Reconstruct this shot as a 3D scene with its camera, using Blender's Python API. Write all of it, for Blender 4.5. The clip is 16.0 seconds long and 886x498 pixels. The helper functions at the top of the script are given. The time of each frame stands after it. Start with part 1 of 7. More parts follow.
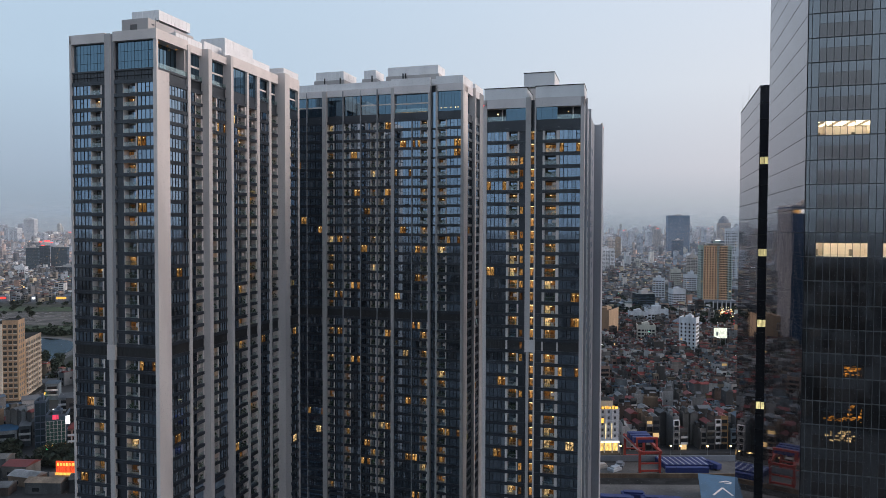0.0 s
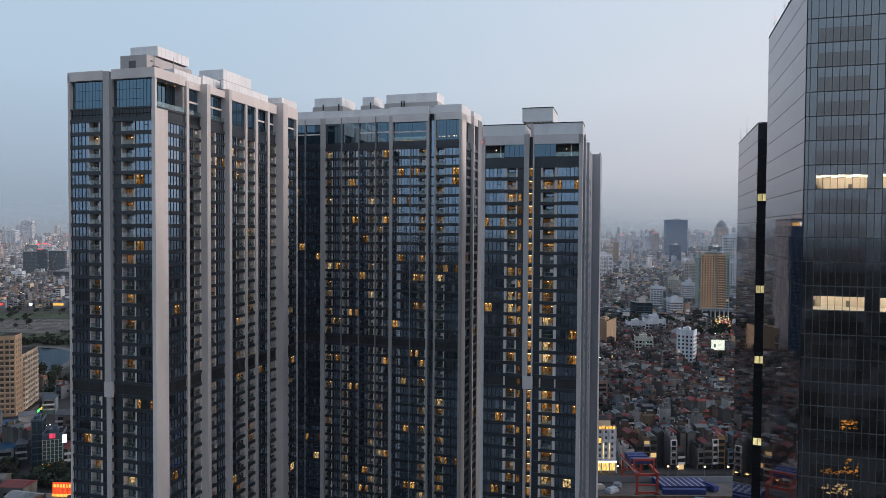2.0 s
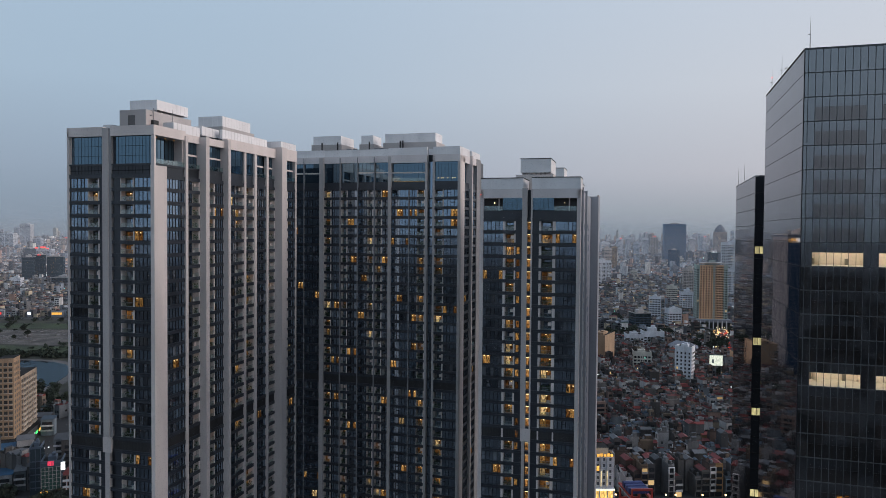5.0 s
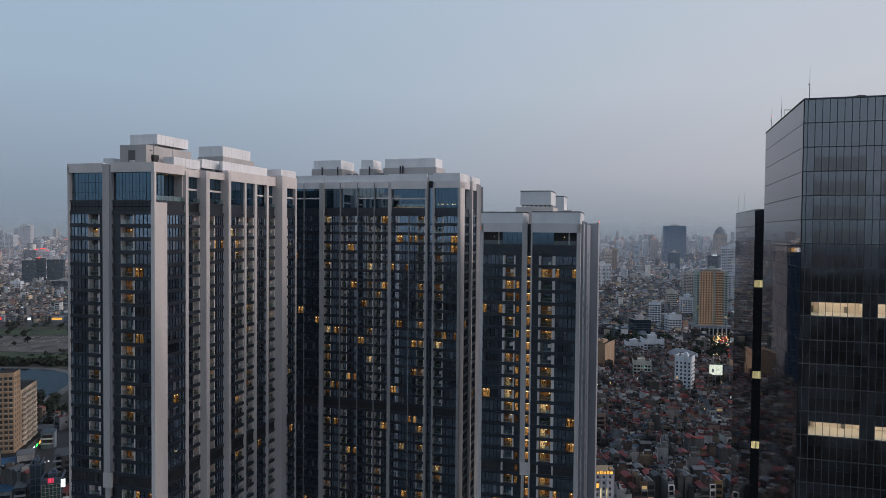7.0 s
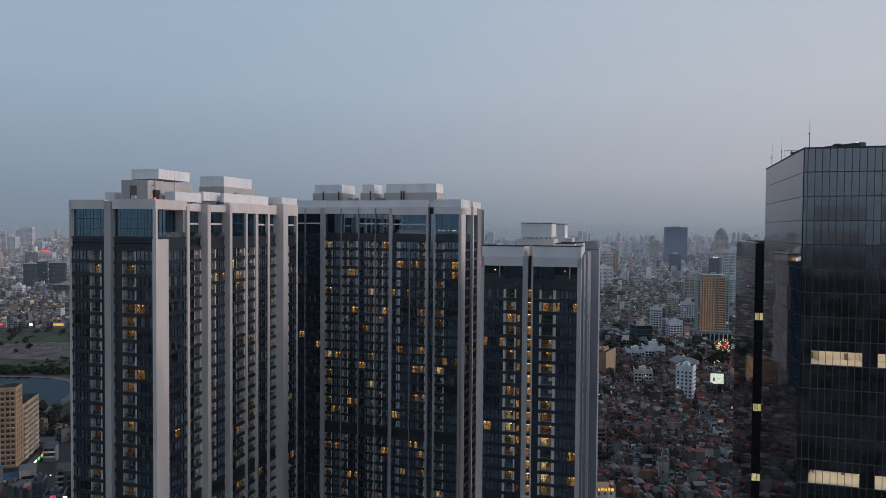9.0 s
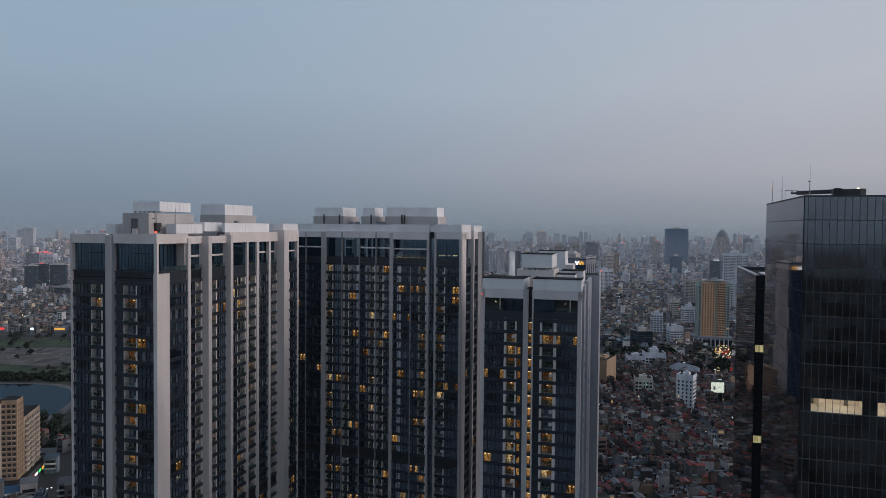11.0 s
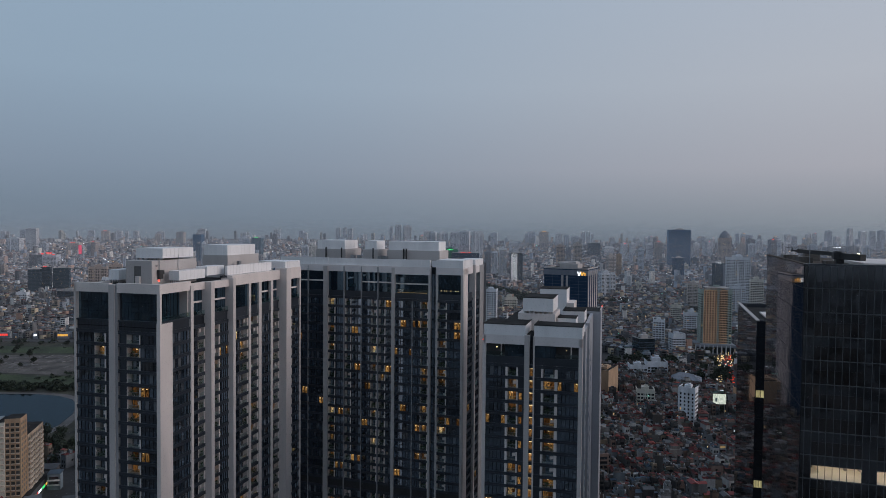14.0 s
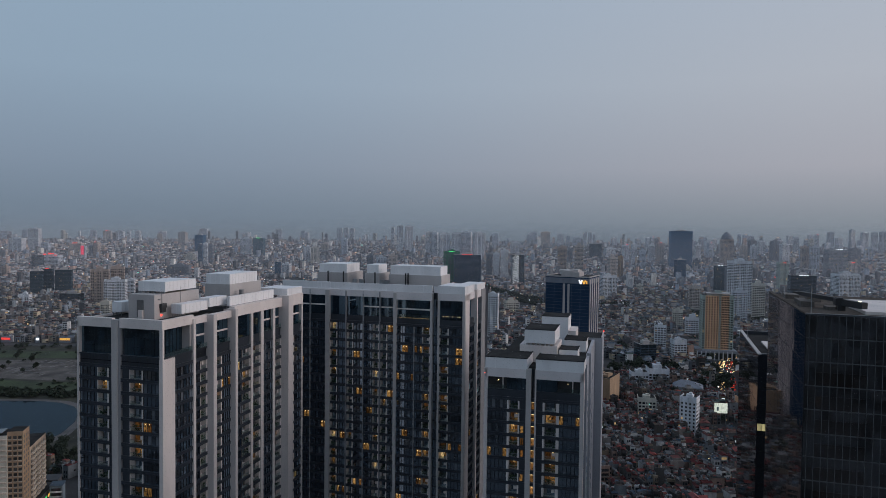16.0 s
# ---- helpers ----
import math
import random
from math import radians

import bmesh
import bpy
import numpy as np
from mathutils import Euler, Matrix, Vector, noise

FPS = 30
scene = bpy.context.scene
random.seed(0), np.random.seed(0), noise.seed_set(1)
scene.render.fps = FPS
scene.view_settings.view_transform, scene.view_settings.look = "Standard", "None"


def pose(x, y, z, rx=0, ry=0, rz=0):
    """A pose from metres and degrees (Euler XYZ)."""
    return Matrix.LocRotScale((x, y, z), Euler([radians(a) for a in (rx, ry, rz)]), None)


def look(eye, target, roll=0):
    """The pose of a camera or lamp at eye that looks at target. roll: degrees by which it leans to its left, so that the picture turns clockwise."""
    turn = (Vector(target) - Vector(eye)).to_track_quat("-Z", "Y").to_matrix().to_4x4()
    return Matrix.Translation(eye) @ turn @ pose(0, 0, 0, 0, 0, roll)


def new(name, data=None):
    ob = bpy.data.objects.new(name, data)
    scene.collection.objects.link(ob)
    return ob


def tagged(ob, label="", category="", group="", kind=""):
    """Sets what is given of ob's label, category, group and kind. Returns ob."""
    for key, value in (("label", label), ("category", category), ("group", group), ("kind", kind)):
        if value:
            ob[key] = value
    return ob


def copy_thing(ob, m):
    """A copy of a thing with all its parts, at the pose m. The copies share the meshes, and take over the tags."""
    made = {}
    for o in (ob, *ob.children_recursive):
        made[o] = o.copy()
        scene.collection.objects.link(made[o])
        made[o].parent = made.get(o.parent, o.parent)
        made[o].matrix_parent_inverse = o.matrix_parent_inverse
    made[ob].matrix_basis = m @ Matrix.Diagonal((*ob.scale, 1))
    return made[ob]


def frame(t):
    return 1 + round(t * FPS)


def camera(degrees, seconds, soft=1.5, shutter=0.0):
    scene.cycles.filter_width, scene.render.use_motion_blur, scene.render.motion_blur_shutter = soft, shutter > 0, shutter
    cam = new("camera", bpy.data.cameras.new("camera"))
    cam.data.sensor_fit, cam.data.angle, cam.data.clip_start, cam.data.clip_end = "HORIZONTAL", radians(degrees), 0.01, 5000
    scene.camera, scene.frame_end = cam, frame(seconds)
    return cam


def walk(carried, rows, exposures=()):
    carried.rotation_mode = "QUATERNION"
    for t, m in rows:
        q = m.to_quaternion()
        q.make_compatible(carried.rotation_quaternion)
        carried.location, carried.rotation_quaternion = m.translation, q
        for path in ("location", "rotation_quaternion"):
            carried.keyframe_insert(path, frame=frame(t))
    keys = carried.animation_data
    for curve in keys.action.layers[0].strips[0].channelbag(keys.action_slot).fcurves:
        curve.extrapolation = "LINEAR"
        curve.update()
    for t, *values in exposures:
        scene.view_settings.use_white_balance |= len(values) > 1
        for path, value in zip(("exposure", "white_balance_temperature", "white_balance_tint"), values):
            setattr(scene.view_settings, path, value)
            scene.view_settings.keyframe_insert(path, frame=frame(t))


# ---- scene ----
cam = camera(64.6, 16.0, soft=0.72)
METRES, EYE, TILT, LEAN, TURN = 75.0, 118.0, -1.755, -0.18, 0.0
ROWS = [
    (0.0, 0.0000, 0.0000, 0.0000, 0.00, 0.00, -0.00),
    (0.5, -0.0001, -0.0001, 0.0304, -0.04, -0.00, -0.06),
    (1.0, -0.0004, 0.0006, 0.0639, -0.08, 0.01, -0.12),
    (1.5, -0.0004, 0.0001, 0.0958, -0.12, 0.05, -0.16),
    (2.0, -0.0002, -0.0012, 0.1277, -0.16, 0.11, -0.18),
    (2.5, -0.0001, -0.0031, 0.1594, -0.18, 0.15, -0.20),
    (3.0, 0.0002, -0.0050, 0.1910, -0.20, 0.18, -0.21),
    (3.5, 0.0006, -0.0060, 0.2230, -0.21, 0.18, -0.22),
    (4.0, 0.0008, -0.0071, 0.2548, -0.23, 0.18, -0.23),
    (6.5, 0.0013, -0.0111, 0.4144, -0.26, 0.12, -0.31),
    (7.0, 0.0010, -0.0121, 0.4454, -0.25, 0.12, -0.31),
    (7.5, 0.0010, -0.0134, 0.4778, -0.24, 0.11, -0.29),
    (8.0, 0.0021, -0.0152, 0.5091, -0.22, 0.09, -0.29),
    (8.5, 0.0022, -0.0160, 0.5400, -0.19, 0.08, -0.27),
    (9.0, 0.0015, -0.0169, 0.5713, -0.16, 0.07, -0.26),
    (11.5, 0.0018, -0.0208, 0.7230, -0.08, -0.02, -0.34),
    (12.0, 0.0027, -0.0224, 0.7523, -0.07, -0.04, -0.35),
    (12.5, 0.0038, -0.0248, 0.7806, -0.04, -0.08, -0.34),
    (13.0, 0.0036, -0.0267, 0.8094, 0.01, -0.10, -0.34),
    (13.5, 0.0035, -0.0281, 0.8401, 0.06, -0.14, -0.36),
    (14.0, 0.0033, -0.0294, 0.8712, 0.09, -0.17, -0.34),
    (14.5, 0.0031, -0.0292, 0.9056, 0.12, -0.20, -0.36),
    (15.0, 0.0021, -0.0296, 0.9372, 0.14, -0.25, -0.38),
    (15.5, 0.0020, -0.0311, 0.9690, 0.17, -0.27, -0.41),
    (16.0, 0.0012, -0.0328, 0.9993, 0.22, -0.27, -0.44),
]
EXPOSURES = [(0.0, 0.10, 6500, 8), (4.0, -0.13, 6430, 8), (8.0, -0.42, 6350, 8), (12.0, -0.60, 6270, 8), (16.0, -0.67, 6200, 7.5)]
walk(cam, [(t, pose(0, 0, EYE, TILT, LEAN, TURN) @ pose(METRES * x, METRES * y, METRES * z, 90 + pitch, roll, yaw)) for t, x, y, z, yaw, pitch, roll in ROWS], EXPOSURES)

# ---- light: dusk sky and the afterglow in the west ----
world = bpy.data.worlds.new("dusk")
scene.world = world
world.use_nodes = True
wn, wl = world.node_tree.nodes, world.node_tree.links
wn.clear()


def wnode(kind, **values):
    n = wn.new(kind)
    for i, v in values.items():
        n.inputs[int(i[1:])].default_value = v
    return n


def ramp_stops(ramp, stops):
    el = ramp.color_ramp.elements
    while len(el) < len(stops):
        el.new(0.5)
    for e, (at, col) in zip(el, stops):
        e.position, e.color = at, (*col, 1)


coord = wn.new("ShaderNodeTexCoord")
axes = wn.new("ShaderNodeSeparateXYZ")
wl.new(coord.outputs["Generated"], axes.inputs[0])
lift = wnode("ShaderNodeMapRange", _1=-0.05, _2=0.75)
wl.new(axes.outputs["Z"], lift.inputs[0])
sky_blue = wn.new("ShaderNodeValToRGB")
ramp_stops(sky_blue, [(0.0, (0.23, 0.283, 0.355)), (0.0625, (0.263, 0.326, 0.407)), (0.16, (0.359, 0.438, 0.55)), (0.30, (0.45, 0.57, 0.71)), (0.55, (0.475, 0.615, 0.78)), (1.0, (0.35, 0.46, 0.64))])
sky_warm = wn.new("ShaderNodeValToRGB")
ramp_stops(sky_warm, [(0.0, (0.28, 0.318, 0.362)), (0.0625, (0.375, 0.408, 0.452)), (0.16, (0.66, 0.63, 0.675)), (0.30, (0.745, 0.745, 0.80)), (0.55, (0.70, 0.76, 0.88)), (1.0, (0.42, 0.52, 0.69))])
side = wnode("ShaderNodeMapRange", _1=-0.5, _2=0.85)
side.interpolation_type = "SMOOTHSTEP"
wl.new(axes.outputs["X"], side.inputs[0])
both = wn.new("ShaderNodeMix")
both.data_type = "RGBA"
for a, b in ((lift.outputs[0], sky_blue.inputs[0]), (lift.outputs[0], sky_warm.inputs[0]), (side.outputs[0], both.inputs[0]), (sky_blue.outputs[0], both.inputs[6]), (sky_warm.outputs[0], both.inputs[7])):
    wl.new(a, b)
rear = wnode("ShaderNodeMapRange", _1=-0.9, _2=0.5, _3=0.90, _4=1.0)
rear.interpolation_type = "SMOOTHSTEP"
wl.new(axes.outputs["Y"], rear.inputs[0])
glow = wn.new("ShaderNodeBackground")
wl.new(rear.outputs[0], glow.inputs[1])
wl.new(both.outputs[2], glow.inputs[0])
out = wn.new("ShaderNodeOutputWorld")
wl.new(glow.outputs[0], out.inputs[0])

sun = new("sun", bpy.data.lights.new("sun", "SUN"))
sun.data.energy, sun.data.angle, sun.data.color = 1.8, radians(46), (1.0, 0.84, 0.78)
sun.matrix_world = look((300, -20, 105), (0, 0, 0))

# ---- materials ----


def mat(name, col, rough=0.7, metal=0.0, vary=0.15, stain=0.2, each=0.0, island=0.0, bump=0.0, scale=1.0, spec=0.5, warm=None):
    """A plain surface: colour broken by grain and stains in world metres, varied from piece to piece."""
    m = bpy.data.materials.new(name)
    m.use_nodes = True
    n, l = m.node_tree.nodes, m.node_tree.links
    b = n["Principled BSDF"]
    b.inputs["Roughness"].default_value, b.inputs["Metallic"].default_value = rough, metal
    b.inputs["Specular IOR Level"].default_value = spec
    geo = n.new("ShaderNodeNewGeometry")
    fine, broad = n.new("ShaderNodeTexNoise"), n.new("ShaderNodeTexNoise")
    fine.inputs["Scale"].default_value, broad.inputs["Scale"].default_value = 2.2 * scale, 0.16 * scale
    fine.inputs["Detail"].default_value = broad.inputs["Detail"].default_value = 5
    streak = n.new("ShaderNodeVectorMath")
    streak.operation = "MULTIPLY"
    streak.inputs[1].default_value = (1, 1, 0.22)
    l.new(geo.outputs["Position"], streak.inputs[0])
    l.new(streak.outputs[0], broad.inputs[0])
    l.new(geo.outputs["Position"], fine.inputs[0])

    def span(src, amount):
        r = n.new("ShaderNodeMapRange")
        r.inputs[1].default_value, r.inputs[2].default_value = 0.3, 0.7
        r.inputs[3].default_value, r.inputs[4].default_value = 1 - amount, 1 + amount * 0.6
        l.new(src, r.inputs[0])
        return r.outputs[0]

    def times(a, c):
        t = n.new("ShaderNodeMath")
        t.operation = "MULTIPLY"
        l.new(a, t.inputs[0])
        l.new(c, t.inputs[1])
        return t.outputs[0]

    v = times(span(fine.outputs[0], vary), span(broad.outputs[0], stain))
    if each or island:
        rnd = n.new("ShaderNodeObjectInfo").outputs["Random"] if each else geo.outputs["Random Per Island"]
        r = n.new("ShaderNodeMapRange")
        r.inputs[3].default_value, r.inputs[4].default_value = 1 - (each or island), 1 + (each or island) * 0.7
        l.new(rnd, r.inputs[0])
        v = times(v, r.outputs[0])
    if warm is None:
        base = n.new("ShaderNodeRGB")
        base.outputs[0].default_value = (*col, 1)
        base = base.outputs[0]
    else:
        ramp = n.new("ShaderNodeValToRGB")
        ramp.color_ramp.interpolation = "CONSTANT"
        ramp_stops(ramp, [(i / (len(warm) + 1), c) for i, c in enumerate([col, *warm])])
        l.new(geo.outputs["Random Per Island"] if not each else n.new("ShaderNodeObjectInfo").outputs["Random"], ramp.inputs[0])
        base = ramp.outputs[0]
    mul = n.new("ShaderNodeVectorMath")
    mul.operation = "SCALE"
    l.new(base, mul.inputs[0])
    l.new(v, mul.inputs[3])
    l.new(mul.outputs[0], b.inputs["Base Color"])
    if bump:
        bp = n.new("ShaderNodeBump")
        bp.inputs["Strength"].default_value, bp.inputs["Distance"].default_value = bump, 0.05
        l.new(fine.outputs[0], bp.inputs["Height"])
        l.new(bp.outputs[0], b.inputs["Normal"])
    return m


def glass(name, tint, inner, mirror, rough=0.03, each=0.5, wave=0.0):
    """Coated glazing: a dim interior behind a sky-reflecting surface."""
    m = bpy.data.materials.new(name)
    m.use_nodes = True
    n, l = m.node_tree.nodes, m.node_tree.links
    n.clear()
    room, sheen, mix, o = n.new("ShaderNodeBsdfDiffuse"), n.new("ShaderNodeBsdfGlossy"), n.new("ShaderNodeMixShader"), n.new("ShaderNodeOutputMaterial")
    sheen.inputs["Color"].default_value, sheen.inputs["Roughness"].default_value = (*tint, 1), rough
    info = n.new("ShaderNodeObjectInfo")
    ramp = n.new("ShaderNodeValToRGB")
    ramp_stops(ramp, [(0.0, [c * (1 - each) for c in inner]), (0.6, inner), (0.86, [c * (1 + each) for c in inner]), (1.0, [min(0.6, c * (1 + 4 * each)) for c in inner])])
    l.new(info.outputs["Random"], ramp.inputs[0])
    l.new(ramp.outputs[0], room.inputs["Color"])
    fres = n.new("ShaderNodeFresnel")
    fres.inputs[0].default_value = 1.5
    r = n.new("ShaderNodeMapRange")
    r.inputs[1].default_value, r.inputs[2].default_value = 0.04, 1.0
    r.inputs[3].default_value, r.inputs[4].default_value = mirror, 0.95
    l.new(fres.outputs[0], r.inputs[0])
    l.new(r.outputs[0], mix.inputs[0])
    if wave:
        geo, tex, bp = n.new("ShaderNodeNewGeometry"), n.new("ShaderNodeTexNoise"), n.new("ShaderNodeBump")
        tex.inputs["Scale"].default_value, tex.inputs["Detail"].default_value = 0.5, 1
        bp.inputs["Strength"].default_value, bp.inputs["Distance"].default_value = wave, 0.05
        for a, c in ((geo.outputs["Position"], tex.inputs[0]), (tex.outputs[0], bp.inputs["Height"]), (bp.outputs[0], sheen.inputs["Normal"])):
            l.new(a, c)
    for a, c in ((room.outputs[0], mix.inputs[1]), (sheen.outputs[0], mix.inputs[2]), (mix.outputs[0], o.inputs[0])):
        l.new(a, c)
    return m


def clear_glass(name, tint, solid):
    """See-through glazing with a faint sheen."""
    m = bpy.data.materials.new(name)
    m.use_nodes = True
    n, l = m.node_tree.nodes, m.node_tree.links
    n.clear()
    tp, gl, mx, o = n.new("ShaderNodeBsdfTransparent"), n.new("ShaderNodeBsdfGlossy"), n.new("ShaderNodeMixShader"), n.new("ShaderNodeOutputMaterial")
    tp.inputs[0].default_value, gl.inputs[0].default_value, gl.inputs["Roughness"].default_value, mx.inputs[0].default_value = (*tint, 1), (0.8, 0.88, 0.9, 1), 0.05, solid
    for a, c in ((tp.outputs[0], mx.inputs[1]), (gl.outputs[0], mx.inputs[2]), (mx.outputs[0], o.inputs[0])):
        l.new(a, c)
    return m


def lamp_mat(name, col, strength, uneven=0.7, scale=(1.6, 1.6, 0.5)):
    """A lit window or sign: curtains and furniture break the light up."""
    m = bpy.data.materials.new(name)
    m.use_nodes = True
    n, l = m.node_tree.nodes, m.node_tree.links
    n.clear()
    em, o = n.new("ShaderNodeEmission"), n.new("ShaderNodeOutputMaterial")
    em.inputs[0].default_value = (*col, 1)
    geo, vm, tex, info = n.new("ShaderNodeNewGeometry"), n.new("ShaderNodeVectorMath"), n.new("ShaderNodeTexNoise"), n.new("ShaderNodeObjectInfo")
    vm.operation = "MULTIPLY"
    vm.inputs[1].default_value = scale
    tex.inputs["Scale"].default_value, tex.inputs["Detail"].default_value = 0.8, 3
    r, r2, mu = n.new("ShaderNodeMapRange"), n.new("ShaderNodeMapRange"), n.new("ShaderNodeMath")
    r.inputs[1].default_value, r.inputs[2].default_value, r.inputs[3].default_value, r.inputs[4].default_value = 0.35, 0.65, 1 - uneven, 1 + uneven
    r2.inputs[3].default_value, r2.inputs[4].default_value = strength * (1 - 0.6 * uneven), strength * (1 + 0.6 * uneven)
    mu.operation = "MULTIPLY"
    for a, c in ((geo.outputs["Position"], vm.inputs[0]), (vm.outputs[0], tex.inputs[0]), (tex.outputs[0], r.inputs[0]), (info.outputs["Random"], r2.inputs[0]), (r.outputs[0], mu.inputs[0]), (r2.outputs[0], mu.inputs[1]), (mu.outputs[0], em.inputs[1]), (em.outputs[0], o.inputs[0])):
        l.new(a, c)
    return m


WHITE = mat("white_panel", (0.785, 0.70, 0.655), 0.6, vary=0.05, stain=0.14)
SCREEN = mat("roof_screen_panel", (0.89, 0.865, 0.855), 0.55, vary=0.04, stain=0.09, scale=1.2)
BEAM = mat("lilac_grey_render", (0.78, 0.72, 0.70), 0.7, vary=0.04, stain=0.1)
PALE = mat("grey_render", (0.515, 0.475, 0.455), 0.75, vary=0.05, stain=0.12)
PIER = mat("pier_render", (0.66, 0.595, 0.565), 0.65, vary=0.05, stain=0.14)
DARK = mat("dark_spandrel", (0.027, 0.034, 0.046), 0.36, vary=0.15, stain=0.25, spec=0.7)
FIN = mat("grey_fin", (0.29, 0.285, 0.29), 0.75, vary=0.05, stain=0.15)
# Balcony back wall darkened to put the recess shade into its colour.
BACK = mat("shaded_balcony_back", (0.20, 0.185, 0.17), 0.8, vary=0.1, stain=0.3, each=0.5)
DUSTY = mat("dusty_roof", (0.115, 0.095, 0.08), 0.95, vary=0.3, stain=0.5, spec=0.08)
GREY_WALL = mat("grey_side_wall", (0.41, 0.42, 0.45), 0.75, vary=0.05, stain=0.15)
# Dark grey holding the plant-room niche's shade; landings and cabinets share it.
NICHE = mat("dark_grey_render", (0.17, 0.16, 0.155), 0.8)
PLANT_BOX = mat("roof_plant_box", (0.13, 0.11, 0.095), 0.8, vary=0.3, stain=0.4)
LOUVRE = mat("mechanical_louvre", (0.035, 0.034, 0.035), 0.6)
FRAME = mat("window_frame", (0.016, 0.017, 0.02), 0.6, spec=0.1)
ROOF = mat("roof_membrane", (0.04, 0.039, 0.038), 0.95, vary=0.3, stain=0.5, spec=0.08)
STEEL = mat("galvanised_steel", (0.3, 0.31, 0.32), 0.45, metal=0.7)
BLACK = mat("black_steel", (0.02, 0.02, 0.022), 0.5)
GLASS = glass("window_glass", (0.60, 0.79, 0.99), (0.013, 0.016, 0.021), 0.52)
GLASS_TOP = glass("penthouse_glass", (0.50, 0.78, 1.0), (0.006, 0.012, 0.018), 0.27, each=0.3)
RAIL = clear_glass("balustrade_glass", (0.8, 0.9, 0.88), 0.22)
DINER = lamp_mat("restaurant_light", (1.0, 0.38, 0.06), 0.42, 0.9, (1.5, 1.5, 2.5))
OFFICE_FRAME = mat("grey_mullion", (0.10, 0.105, 0.108), 0.6, spec=0.1)
JOINT = mat("dark_gasket", (0.014, 0.0145, 0.015), 0.6, spec=0.15)
STAIR = lamp_mat("stair_light", (1.0, 0.46, 0.14), 0.24, 0.9, (3.0, 3.0, 2.0))
GLASS_CURTAIN = glass("curtained_glass", (0.56, 0.78, 1.0), (0.095, 0.10, 0.11), 0.38, each=0.5)
LIT = lamp_mat("lit_room", (1.0, 0.51, 0.15), 0.235, 1.0, (4.0, 4.0, 1.6))
LIT_DIM = lamp_mat("dim_lit_room", (1.0, 0.42, 0.11), 0.085, 1.0, (4.0, 4.0, 1.6))
LITW = lamp_mat("lit_room_white", (1.0, 0.66, 0.30), 0.40, 1.0, (4.0, 4.0, 1.6))
SPOT = lamp_mat("ceiling_lamp", (1.0, 0.70, 0.32), 1.4, 0.7)
OFFICE = glass("curtain_wall_glass", (0.82, 0.79, 0.80), (0.003, 0.003, 0.003), 0.205, each=0.25, wave=0.03)
OFFICE_SP = glass("spandrel_glass", (0.80, 0.86, 0.92), (0.005, 0.006, 0.0075), 0.285, each=0.2, wave=0.03)
OFFICE_SIDE = glass("flank_glass", (0.88, 0.85, 0.87), (0.005, 0.005, 0.005), 0.215, each=0.2, wave=0.03)
OFFICE_DK = glass("dark_curtain_wall_glass", (0.62, 0.68, 0.76), (0.008, 0.009, 0.012), 0.25, each=0.2)
OFFICE_LIT = lamp_mat("office_ceiling_light", (1.0, 0.88, 0.60), 5.0, uneven=0.25, scale=(1.5, 1.5, 3.0))
PLANT = mat("balcony_plant", (0.03, 0.06, 0.02), 0.9, vary=0.5)
RED_LAMP = lamp_mat("red_lamp", (1.0, 0.05, 0.03), 6.0, 0.1)

# ---- mesh helpers ----


